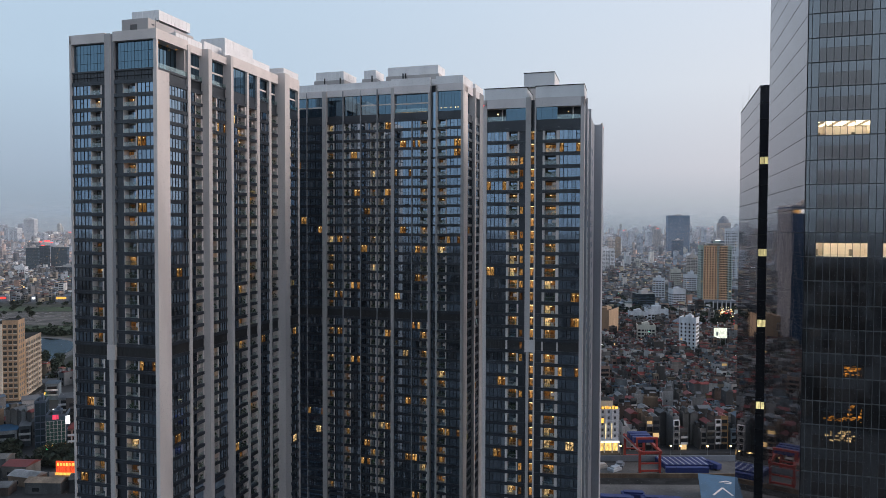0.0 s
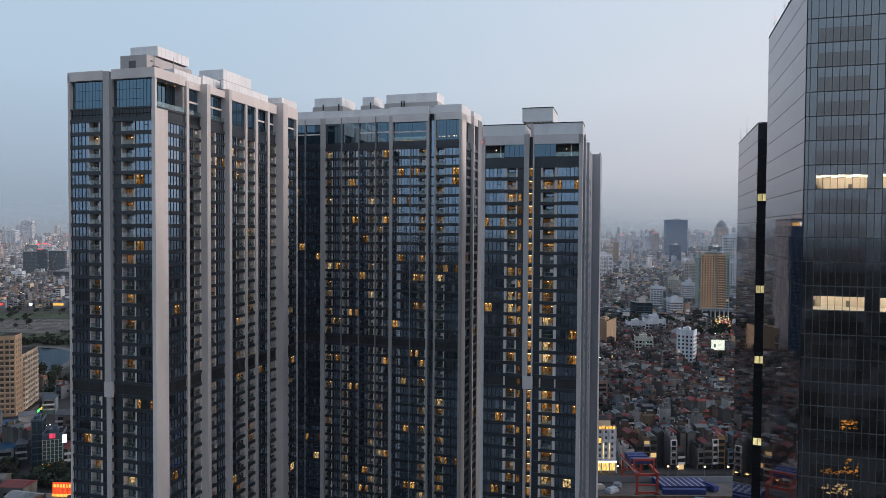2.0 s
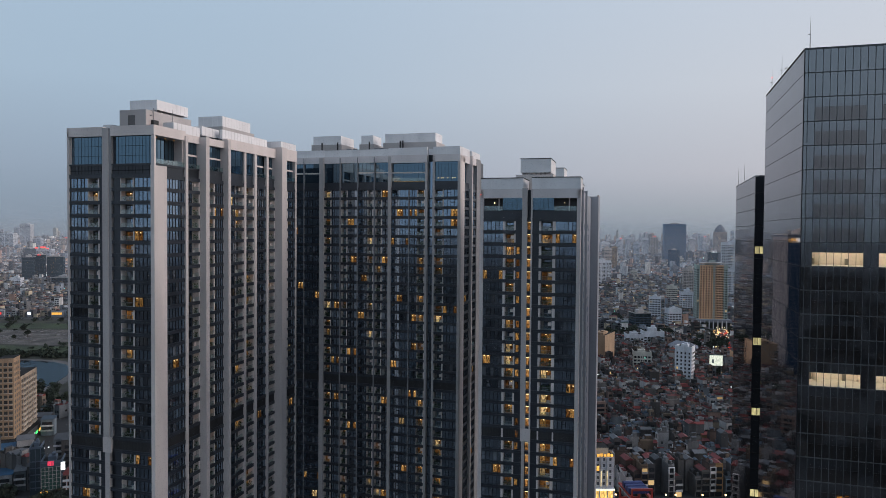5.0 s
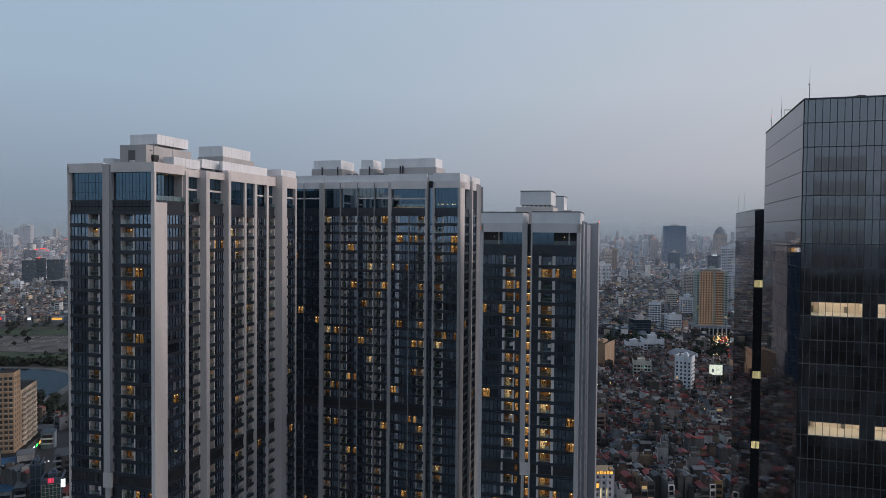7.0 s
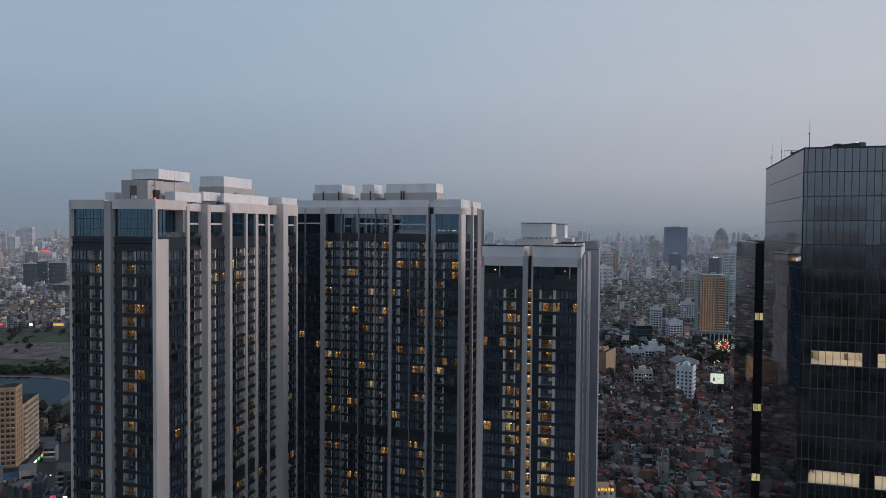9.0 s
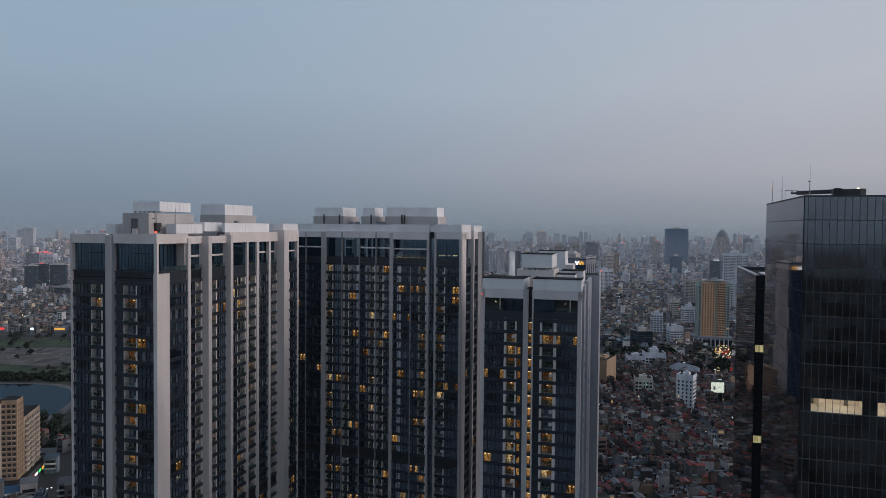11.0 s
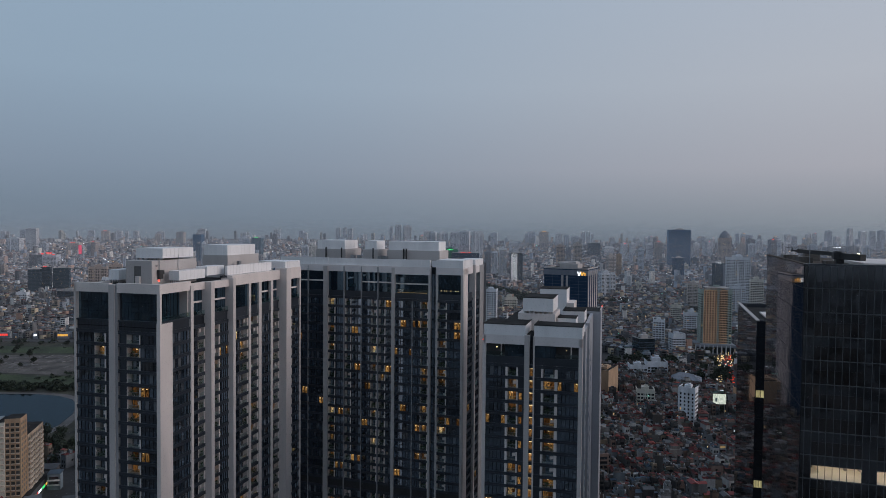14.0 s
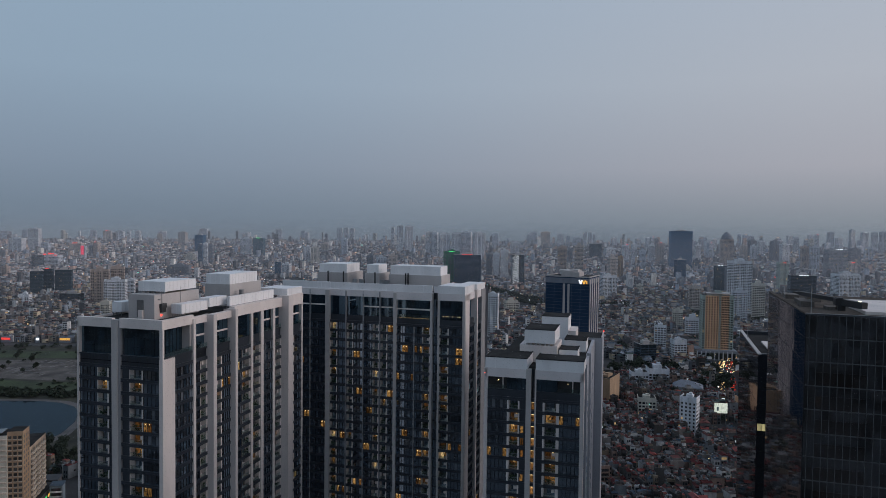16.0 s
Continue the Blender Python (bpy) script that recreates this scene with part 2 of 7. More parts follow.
class MB:
    """Faces of one mesh, gathered and then made."""

    def __init__(self):
        self.v, self.f, self.m = [], [], []

    def quad(self, a, b, c, d, m=0):
        i = len(self.v)
        self.v += [a, b, c, d]
        self.f.append((i, i + 1, i + 2, i + 3))
        self.m.append(m)

    def box(self, x0, x1, y0, y1, z0, z1, m=0, top=None):
        i = len(self.v)
        self.v += [(x0, y0, z0), (x1, y0, z0), (x1, y1, z0), (x0, y1, z0), (x0, y0, z1), (x1, y0, z1), (x1, y1, z1), (x0, y1, z1)]
        for f in ((0, 1, 5, 4), (1, 2, 6, 5), (2, 3, 7, 6), (3, 0, 4, 7), (4, 5, 6, 7), (3, 2, 1, 0)):
            self.f.append(tuple(i + k for k in f))
        self.m += [m, m, m, m, m if top is None else top, m]
        return self

    def cyl(self, x, y, z0, z1, r0, r1=None, n=8, m=0):
        r1 = r0 if r1 is None else r1
        i = len(self.v)
        for z, r in ((z0, r0), (z1, r1)):
            self.v += [(x + r * math.cos(2 * math.pi * k / n), y + r * math.sin(2 * math.pi * k / n), z) for k in range(n)]
        for k in range(n):
            self.f.append((i + k, i + (k + 1) % n, i + n + (k + 1) % n, i + n + k))
        self.f.append(tuple(i + n + k for k in range(n)))
        self.m += [m] * (n + 1)
        return self

    def beam(self, a, b, w, m=0):
        a, b = Vector(a), Vector(b)
        d = (b - a).normalized()
        u = d.cross(Vector((0, 0, 1)) if abs(d.z) < 0.9 else Vector((1, 0, 0))).normalized() * w / 2
        v = d.cross(u).normalized() * w / 2
        i = len(self.v)
        for p in (a, b):
            self.v += [tuple(p + u + v), tuple(p - u + v), tuple(p - u - v), tuple(p + u - v)]
        for f in ((0, 1, 5, 4), (1, 2, 6, 5), (2, 3, 7, 6), (3, 0, 4, 7), (4, 5, 6, 7), (3, 2, 1, 0)):
            self.f.append(tuple(i + k for k in f))
            self.m.append(m)
        return self

    def relief(self, xs, zs, cell):
        """A stepped sheet facing -y: cell(i, j) gives each field's depth and material, or None for a hole."""
        grid = [[cell(i, j) for j in range(len(zs) - 1)] for i in range(len(xs) - 1)]
        for i, row in enumerate(grid):
            for j, c in enumerate(row):
                x0, x1, z0, z1 = xs[i], xs[i + 1], zs[j], zs[j + 1]
                self.quad((x0, c[0], z0), (x1, c[0], z0), (x1, c[0], z1), (x0, c[0], z1), c[1])
                if i + 1 < len(grid) and grid[i + 1][j][0] != c[0]:
                    d = grid[i + 1][j]
                    self.quad((x1, c[0], z0), (x1, d[0], z0), (x1, d[0], z1), (x1, c[0], z1), c[1] if c[0] < d[0] else d[1])
                if j + 1 < len(row) and row[j + 1][0] != c[0]:
                    d = row[j + 1]
                    self.quad((x0, c[0], z1), (x1, c[0], z1), (x1, d[0], z1), (x0, d[0], z1), c[1] if c[0] < d[0] else d[1])
        return self

    def mesh(self, name, mats, weld=False):
        me = bpy.data.meshes.new(name)
        if weld:
            seen, index = {}, []
            for p in self.v:
                index.append(seen.setdefault(tuple(round(c, 4) for c in p), len(seen)))
            self.v, self.f = list(seen), [tuple(index[i] for i in f) for f in self.f]
        me.from_pydata(self.v, [], self.f)
        for k in (mats if isinstance(mats, (list, tuple)) else [mats]):
            me.materials.append(k)
        me.polygons.foreach_set("material_index", self.m)
        me.update()
        return me


def part(name, mb, mats, parent, label="", at=None, kind=""):
    me = mb if isinstance(mb, bpy.types.Mesh) else mb.mesh(name, mats)
    ob = new(name, me)
    ob.parent = parent
    if at is not None:
        ob.matrix_basis = at
    return tagged(ob, label, kind=kind)


def thing(name, m, label, category, group="", kind=""):
    ob = new(name)
    ob.matrix_basis = m
    return tagged(ob, label, category, group, kind)


def T(x, y, z):
    return Matrix.Translation((x, y, z))


def right_face(x, y=0):
    """A facade that faces +x: along it x runs back, y runs inward."""
    return T(x, y, 0) @ pose(0, 0, 0, 0, 0, 90)


def left_face(x, y):
    return T(x, y, 0) @ pose(0, 0, 0, 0, 0, -90)


# ---- apartment towers ----
FL = 3.38
cache = {}


def window_mesh(w, fl, lit, v):
    key = ("win", round(w, 1), fl, lit, v)
    if key not in cache:
        z0, z1 = 0.5, fl - 0.42
        n = max(2, round(w / 1.15))
        # two neighbouring panes of a lit room glow
        xs, kinds = [0.0], []
        for i in range(n):
            x0, x1 = w * i / n, w * (i + 1) / n
            f = 0.10 if i == v % n else 0.045
            xs += [x0 + f, x1 - f, x1]
            kinds += [None, i, None]
        zs = [z0, z0 + 0.06, z1 - 1.12, z1 - 1.02, z1 - 0.06, z1]

        def cell(i, j):
            k = kinds[i]
            if k is None or j in (0, 4) or (j == 2 and k == v % n):
                return (0.12, 1)
            if lit and (k + v) % n < 2:
                return (0.22, 2 if (k + v) % n == v % 2 or v % 3 == 0 else 5)
            return (0.22, 3 if (k * 7 + v * 3) % 5 < 2 and v % 3 else 0)

        b = MB().relief(xs, zs, cell)
        for k in range(n):
            if lit and (k + v) % n < 2:
                x, z = w * (k + 0.3 + 0.1 * (v % 4)) / n, z1 - 0.45 - 0.12 * (v % 3)
                b.quad((x, 0.2, z), (x + 0.34, 0.2, z), (x + 0.34, 0.2, z + 0.24), (x, 0.2, z + 0.24), 4)
        cache[key] = b.mesh("window", [GLASS, FRAME, LITW if v == 3 else LIT, GLASS_CURTAIN, SPOT, LIT_DIM], True)
    return cache[key]


def balcony_mesh(w, fl, lit, v):
    """The recess with its glazed door; the balustrade and what stands there are parts of it."""
    key = ("bal", round(w, 1), fl, lit, v)
    if key not in cache:
        z0, z1, d = 0.45, fl - 0.4, 1.7
        # Lit panes are widened to stand in for lamplight spilling over the recess.
        dx = 0.06 * w + 0.1 if lit else 0.25 * w if v % 2 else 0.12 * w
        span = 0.40 if lit else 0.28
        right = min(dx + (span * 2 + 0.04) * w, w - 0.55)
        xs = [0.0, 0.14, dx, dx + 0.06, dx + span * w, dx + span * w + 0.08, right, right + 0.06, w - 0.42, w]
        zs = [z0 - 0.05, z0, z1 - 0.4, z1 - 0.34, z1, z1 + 0.02]

        def cell(i, j):
            if i in (0, 8) or j in (0, 4):
                return (0.0, 0 if j not in (0, 4) else 1)
            if 2 <= i <= 6 and j in (1, 2):
                if i in (2, 4, 6) or j == 2:
                    return (d - 0.06, 2)
                return (d, (4 if (i == 3) == (v % 2 == 0) and v != 4 else 7) if lit else 3)
            return (d - 0.02, 6)

        a = MB().relief(xs, zs, cell)
        if lit:
            x, z = w * (0.3 + 0.1 * v), z1 - 0.75
            a.quad((x, d - 0.1, z), (x + 0.4, d - 0.1, z), (x + 0.4, d - 0.1, z + 0.26), (x, d - 0.1, z + 0.26), 5)
        a = a.mesh("balcony", [WHITE, PALE, DARK, GLASS, LITW if v == 2 else LIT, SPOT, BACK, LIT_DIM], True)
        r = MB().relief([0.14, w - 0.42], [z0, z0 + 1.08, z0 + 1.16], lambda i, j: (0.06 - 0.03 * j, j))
        c = None
        if v in (1, 4):
            rr = random.Random(v * 31 + int(w * 10))
            c = MB()
            for k in range(40):
                x, z, q = rr.uniform(0.4, w - 0.4), z0 + rr.uniform(0.1, 1.3) ** 1.2, rr.uniform(0.12, 0.3)
                y = rr.uniform(0.25, 0.7)
                c.quad((x - q, y, z), (x + q * rr.random(), y - q * rr.random(), z + q * 0.3), (x + q, y + q * rr.random(), z + q * 1.5), (x - q * 0.4, y, z + q * 1.3))
            c = ("plant", c.mesh("plant", PLANT))
        elif v == 2:
            c = ("air_conditioner", MB().box(w * 0.55, w * 0.55 + 0.8, d - 0.5, d - 0.1, z0, z0 + 0.65).mesh("air_conditioner", WHITE))
        elif v == 3:
            c = ("laundry", MB().relief([w - 1.5, w - 1.0, w - 0.6], [z0 + 1.1, z0 + 2.0], lambda i, j: (0.7 + 0.1 * i, 0)).mesh("laundry", WHITE))
        cache[key] = (a, r.mesh("balustrade", [RAIL, STEEL], True), c)
    return cache[key]


def facade(tower, face, bays, z_lines, fl, rng, lit=0.1, warm=(), mech=()):
    """Windows, balconies and slab bands, floor by floor. bays: (kind, from, to) along the face."""
    for zi in z_lines:
        if zi in mech:
            continue
        for kind, x0, x1 in bays:
            w = x1 - x0
            on = rng.random() < (lit * 0.62 if kind == "win" else lit * 1.7)
            at = face @ T(x0, 0, zi)
            if kind == "win":
                part("window", window_mesh(w, fl, on, rng.randrange(9)), None, tower, at=at)
            elif kind == "bal":
                recess, rail, extra = balcony_mesh(w, fl, on, rng.randrange(5))
                bal = part("balcony", recess, None, tower, at=at)
                part("balustrade", rail, None, bal)
                if extra:
                    part(extra[0], extra[1], None, bal)
    runs = []
    for kind, x0, x1 in bays:
        if runs and x0 - runs[-1][1] < 3.5:
            runs[-1][1] = x1
        else:
            runs.append([x0, x1])
    for x0, x1 in runs:
        key = ("band", round(x1 - x0, 1))
        if key not in cache:
            b, w = MB(), x1 - x0
            edge = [(0.5, -0.42), (-0.14, -0.42), (-0.14, -0.02), (-0.06, -0.02), (-0.06, 0.16), (-0.14, 0.16), (-0.14, 0.5), (0.5, 0.5)]
            for (ya, za), (yb, zb) in zip(edge, edge[1:]):
                b.quad((0, ya, za), (w, ya, za), (w, yb, zb), (0, yb, zb))
            for x in (0, w):
                b.quad((x, 0.5, -0.42), (x, -0.14, -0.42), (x, -0.14, 0.5), (x, 0.5, 0.5))
            cache[key] = b.mesh("slab_band", DARK, True)
        for zi in [*z_lines, z_lines[-1] + fl]:
            part("slab_band", cache[key], None, tower, at=face @ T(x0, 0, zi))
    for zi in mech:
        for x0, x1 in runs:
            b = MB().box(x0, x1, 0.1, 0.4, zi + 0.4, zi + fl - 0.4)
            k = x0 + 0.3
            while k < x1 - 0.2:
                b.box(k, k + 0.09, 0.02, 0.1, zi + 0.5, zi + fl - 0.45)
                k += 0.45
            part("mechanical_louvre", b, LOUVRE, tower, at=face)
    for kind, x0, x1 in bays:
        if kind == "dark":
            part("dark_cladding", MB().box(x0, x1, 0.2, 0.6, z_lines[0], z_lines[-1] + fl), DARK, tower, at=face)


def pier(tower, face, x0, x1, out_by, z0, z1, back=0.6, material=None, name="pier"):
    b = MB().box(x0, x1, -out_by, back, z0, z1)
    return part(name, b, material or PIER, tower, at=face)


def panels(tower, name, x0, x1, y0, y1, z0, z1, seam=1.6, material=None, top=None):
    """A roof box or parapet faced with upright metal panels."""
    ring = []
    for (ax, ay), (cx, cy) in (((x0, y0), (x1, y0)), ((x1, y0), (x1, y1)), ((x1, y1), (x0, y1)), ((x0, y1), (x0, y0))):
        size = math.hypot(cx - ax, cy - ay)
        ux, uy = (cx - ax) / size, (cy - ay) / size
        n = max(1, round(size / seam))
        for i in range(n):
            p0, p1 = size * i / n, size * (i + 1) / n
            for q, deep in ((p0 if i == 0 else p0 + 0.04, 0), (p1 - 0.04, 0), (p1 - 0.04, 0.07), (p1 + 0.04, 0.07)) if i + 1 < n else ((p0 if i == 0 else p0 + 0.04, 0),):
                ring.append((ax + ux * q - uy * deep, ay + uy * q + ux * deep))
    k = len(ring)
    b = MB()
    b.v = [(x, y, z) for z in (z0, z1) for x, y in ring]
    b.f = [(i, (i + 1) % k, (i + 1) % k + k, i + k) for i in range(k)] + [tuple(range(k, 2 * k))]
    b.m = [0] * (k + 1)
    ob = part(name, b, material or SCREEN, tower)
    if top:
        part("roof", MB().box(x0 + 0.15, x1 - 0.15, y0 + 0.15, y1 - 0.15, z1, z1 + 0.06), top, tower, "dark weathered roof membrane")
        part("coping", MB().box(x0 - 0.08, x1 + 0.08, y0 - 0.08, y0 + 0.22, z1, z1 + 0.22).box(x1 - 0.22, x1 + 0.08, y0 + 0.22, y1, z1, z1 + 0.22).box(x0 - 0.08, x0 + 0.22, y0 + 0.22, y1, z1, z1 + 0.22), top, tower)
    return ob


def curtain(tower, face, x0, x1, z0, z1, step=1.05, recess=0.25, material=None, transom=(), bars=()):
    """A tall glazed front of narrow panes."""
    n = max(1, round((x1 - x0) / step))
    for i in range(n):
        a, c = x0 + (x1 - x0) * i / n, x0 + (x1 - x0) * (i + 1) / n
        zs = [z0, z0 + 0.08] + [q for z in bars for q in (z - 0.035, z + 0.035)] + [z1]
        b = MB().relief([a, a + 0.035, c - 0.015, c], zs, lambda i, j: (recess, 0) if i == 1 and j % 2 else (recess - 0.04, 1))
        part("pane", b.mesh("pane", [material or GLASS_TOP, FRAME], True), None, tower, at=face)
    for z in transom:
        part("transom", MB().box(x0, x1, recess - 0.14, recess + 0.05, z - 0.25, z + 0.25), WHITE, tower, at=face)


FRONT = Matrix.Identity(4)


def lines(first, n, fl=FL):
    return [first + fl * i for i in range(n)]


def lower_storeys(tower, x0, x1, y0, y1, top, fl=FL):
    """Plain storeys down to the ground, far below the camera."""
    b = MB().box(x0 + 0.4, x1 - 0.4, y0 + 0.4, y1 - 0.4, 0, top)
    z = 4.0
    while z < top - 1:
        b.box(x0, x1, y0, y1, z - 0.45, z + 0.45, 1)
        z += fl
    part("lower_facade", b, [GLASS, DARK], tower, kind="stuff")


# -- tower with the near corner --
rng = random.Random(11)
t1 = thing("apartment_tower", pose(-71.9, 177.1, 0, 0, 0, -16), "tall white-framed apartment tower with dark glazed balcony bays", "apartment tower", "apartment towers of the estate")
Z1 = lines(87.3 - 12 * FL, 32)
MECH = (Z1[11],)
core = MB().box(-26.0, -1.8, 2.0, 69.5, 0, 157.5, 0, 1).box(-26.0, -3.4, 2.0, 69.5, 157.5, 166.4, 0, 1).box(-3.4, -1.8, 12.2, 69.5, 157.5, 166.4, 0, 1)
core.box(-2.0, -1.0, 20.3, 28.8, 0, 166.4, 0, 1)
core.box(-2.0, -0.8, 29, 60, 0, 168.0, 0, 1)
core.box(-2.0, 0.7, 61, 70, 0, 168.0, 0, 1)
part("core", core, [DARK, ROOF], t1)
lower_storeys(t1, -26.6, -0.1, 0.1, 70, 46.5)
facade(t1, FRONT, [("win", -26.1, -20.4), ("bal", -20.4, -16.8), ("dark", -16.8, -15.5), ("dark", -12.4, -10.3), ("bal", -10.3, -6.1), ("win", -6.1, -1.1)], Z1, FL, rng, 0.17, mech=MECH)
pier(t1, FRONT, -26.7, -26.1, 0.25, 0, 167.0)
# The pier's shade is put into its greys, the right strip darkest.
pier(t1, FRONT, -15.5, -13.7, 0.45, 87.4, 167.3, material=PALE)
pier(t1, FRONT, -13.7, -12.9, 0.2, 87.4, 167.1, material=FIN)
pier(t1, FRONT, -15.1, -13.7, 0.35, 0, 83.5, material=PALE)
pier(t1, FRONT, -15.6, -13.0, 0.6, 83.5, 87.4)
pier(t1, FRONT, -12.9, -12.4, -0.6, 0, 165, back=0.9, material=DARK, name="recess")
# corner: a blank wall round the near edge
part("corner_wall", MB().box(-1.1, 0.0, -0.12, 4.8, 0, 157.6), WHITE, t1, "blank white corner wall")
part("corner_post", MB().box(-0.95, 0.0, -0.12, 0.55, 157.6, 165.2), WHITE, t1)
R1 = right_face(0)
facade(t1, R1, [("win", 4.8, 12.1), ("win", 13.2, 15.6), ("bal", 15.6, 18.7)], Z1, FL, rng, 0.09, mech=MECH)
facade(t1, right_face(0.8), [("bal", 20.3, 24.6), ("win", 24.6, 28.9)], Z1, FL, rng, 0.12, mech=MECH)
facade(t1, right_face(1.0), [("win", 30.2, 34.8), ("bal", 34.8, 39.4), ("bal", 40.5, 45.2), ("win", 46.7, 52.6), ("bal", 53.9, 58.3)], Z1, FL, rng, 0.14, mech=MECH)
facade(t1, right_face(2.5), [("bal", 61.5, 64.6), ("win", 64.6, 69.6)], Z1, FL, rng, 0.14, mech=MECH)
Z1_LOW = lines(87.3 - 19 * FL, 7)
facade(t1, right_face(1.0), [("win", 30.2, 34.8), ("bal", 34.8, 39.4), ("bal", 40.5, 45.2), ("win", 46.7, 52.6), ("bal", 53.9, 58.3)], Z1_LOW, FL, rng, 0.14)
facade(t1, right_face(2.5), [("bal", 61.5, 64.6), ("win", 64.6, 69.6)], Z1_LOW, FL, rng, 0.14)
pier(t1, R1, 12.1, 13.2, 0.35, 0, 166.5)
pier(t1, R1, 18.7, 20.3, 2.1, 0, 167.0, back=1.5)
pier(t1, R1, 28.9, 30.2, 2.55, 0, 167.4, back=1.5)
pier(t1, right_face(1.0), 39.4, 40.5, 0.35, 0, 166.0)
pier(t1, right_face(1.0), 45.2, 46.7, 0.35, 0, 166.0)
pier(t1, right_face(1.0), 52.6, 53.9, 0.35, 0, 166.0)
pier(t1, right_face(1.0), 58.3, 61.5, 2.8, 0, 168.6, back=1.5)
pier(t1, right_face(2.5), 69.6, 70.6, 0.15, 0, 168.0, back=4)
# crown of the tower
for x0, x1 in ((-26.1, -15.5), (-12.4, -0.95)):
    curtain(t1, FRONT, x0, x1, 158.1, 165.2, recess=0.7, bars=(160.2, 162.7))
part("fascia", MB().box(-26.1, -1.0, 0.3, 0.9, 154.9, 158.1), DARK, t1)
part("ledge", MB().box(-26.2, -0.9, -0.1, 0.9, 157.7, 158.1), DARK, t1)
part("fascia_rail", MB().box(-26.1, -1.0, 0.18, 0.3, 156.3, 156.5).box(-26.1, -1.0, 0.18, 0.3, 155.3, 155.45), FRAME, t1)
for k in range(24):
    part("fascia_fin", cache.setdefault("ffin", MB().box(0, 0.08, 0.2, 0.3, 155.0, 157.6).mesh("fascia_fin", LOUVRE)), None, t1, at=T(-25.7 + k * 1.04, 0, 0))
part("parapet", MB().box(-26.7, -15.4, -0.25, 0.9, 165.2, 167.6), WHITE, t1)
part("parapet", MB().box(-13.1, 0.0, -0.25, 0.9, 165.2, 167.7), WHITE, t1)
part("parapet", MB().box(-0.9, 0.0, 0.9, 12.6, 165.2, 167.7), WHITE, t1)
part("parapet", MB().box(-0.9, 0.0, 12.6, 19.0, 165.0, 167.0), WHITE, t1)
part("parapet", MB().box(-0.4, 1.2, 20.3, 28.9, 165.0, 167.0), WHITE, t1)
part("parapet", MB().box(-0.4, 1.4, 30.2, 58.3, 165.0, 168.0), WHITE, t1)
part("parapet", MB().box(0.8, 2.7, 61.5, 70.6, 164.8, 168.6), WHITE, t1)
# loggia behind the corner
part("loggia_glazing", MB().box(-3.2, -3.1, 0.6, 12.1, 158.1, 165.2), GLASS_TOP, t1)
for k in range(7):
    part("loggia_mullion", MB().box(-3.1, -3.0, 1.9 + k * 1.5, 1.98 + k * 1.5, 158.1, 165.2), FRAME, t1)
part("loggia_floor", MB().box(-3.2, 0.0, 0.4, 12.1, 157.5, 158.1), DARK, t1)
part("loggia_wall", MB().box(-3.0, -0.5, 11.6, 12.1, 158.1, 165.2), PALE, t1)
for s in (3.0, 6.5, 10.2):
    part("loggia_ceiling_lamp", MB().box(-2.2, -1.8, s, s + 0.4, 164.9, 165.1), STAIR, t1)
part("loggia_ceiling", MB().box(-3.2, -0.9, 0.9, 12.1, 165.15, 165.4), WHITE, t1)
part("loggia_balustrade", MB().box(-0.12, -0.06, 0.6, 12.1, 158.1, 159.3), RAIL, t1)
part("fascia", MB().box(-0.9, -0.3, 4.8, 18.7, 154.9, 158.0), DARK, t1)
for v, s0, s1, tr in ((0, 13.2, 18.7, 1), (0.8, 20.3, 28.9, 1), (1.0, 30.2, 39.4, 0), (1.0, 40.5, 45.2, 0), (1.0, 46.7, 52.6, 1), (1.0, 53.9, 58.3, 1), (2.5, 61.5, 69.6, 1)):
    curtain(t1, right_face(v), s0, s1, 158.1, 165.0, recess=1.0 if tr else 0.3, transom=(161.6,) if tr else (), step=1.3)
    part("fascia", MB().box(s0, s1, 0.3, 1.2, 154.9, 158.1), DARK, t1, at=right_face(v))
    if tr:
        part("balustrade", MB().box(s0, s1, 0.02, 0.08, 158.1, 159.2), RAIL, t1, at=right_face(v))
        part("balcony_floor", MB().box(s0, s1, 0.0, 1.2, 157.7, 158.1), DARK, t1, at=right_face(v))
part("west_wall", MB().box(-26.7, -26.0, 0.6, 70, 0, 167.0), WHITE, t1)
panels(t1, "raised_parapet", -1.6, -0.8, 31.0, 56.5, 168.0, 170.8)
panels(t1, "raised_parapet", -8.0, 2.4, 60.0, 70.4, 168.6, 170.8)
panels(t1, "roof_screen", -26.2, -23.0, 12.0, 18.0, 167.4, 170.2)
panels(t1, "roof_screen", -7.1, -3.8, 12.6, 24.4, 167.7, 170.3)
panels(t1, "roof_screen", -6.8, -3.2, 24.5, 33.0, 168.3, 170.9)
for k in range(5):
    part("screen_foot", MB().box(-6.9 + k * 0.7, -6.7 + k * 0.7, 12.8, 13.0, 166.4, 167.7), STEEL, t1)
for k in range(4):
    part("screen_foot", MB().box(-25.9 + k * 0.85, -25.7 + k * 0.85, 12.1, 12.3, 166.4, 167.4), STEEL, t1)
part("plant_room", MB().box(-16.9, -8.6, 7.6, 27.0, 166.4, 173.15), PALE, t1)
# No niche is cut: a dark panel paints its shade on the wall.
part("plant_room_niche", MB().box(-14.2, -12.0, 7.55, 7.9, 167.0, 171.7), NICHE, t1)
part("plant_room_box", MB().box(-13.3, -12.0, 6.9, 7.54, 166.4, 169.0), WHITE, t1)
part("roof_pipe", MB().cyl(-8.4, 10.4, 169.0, 173.9, 0.1, n=6).cyl(-8.4, 18.4, 167.0, 174.6, 0.08, n=6), STEEL, t1)
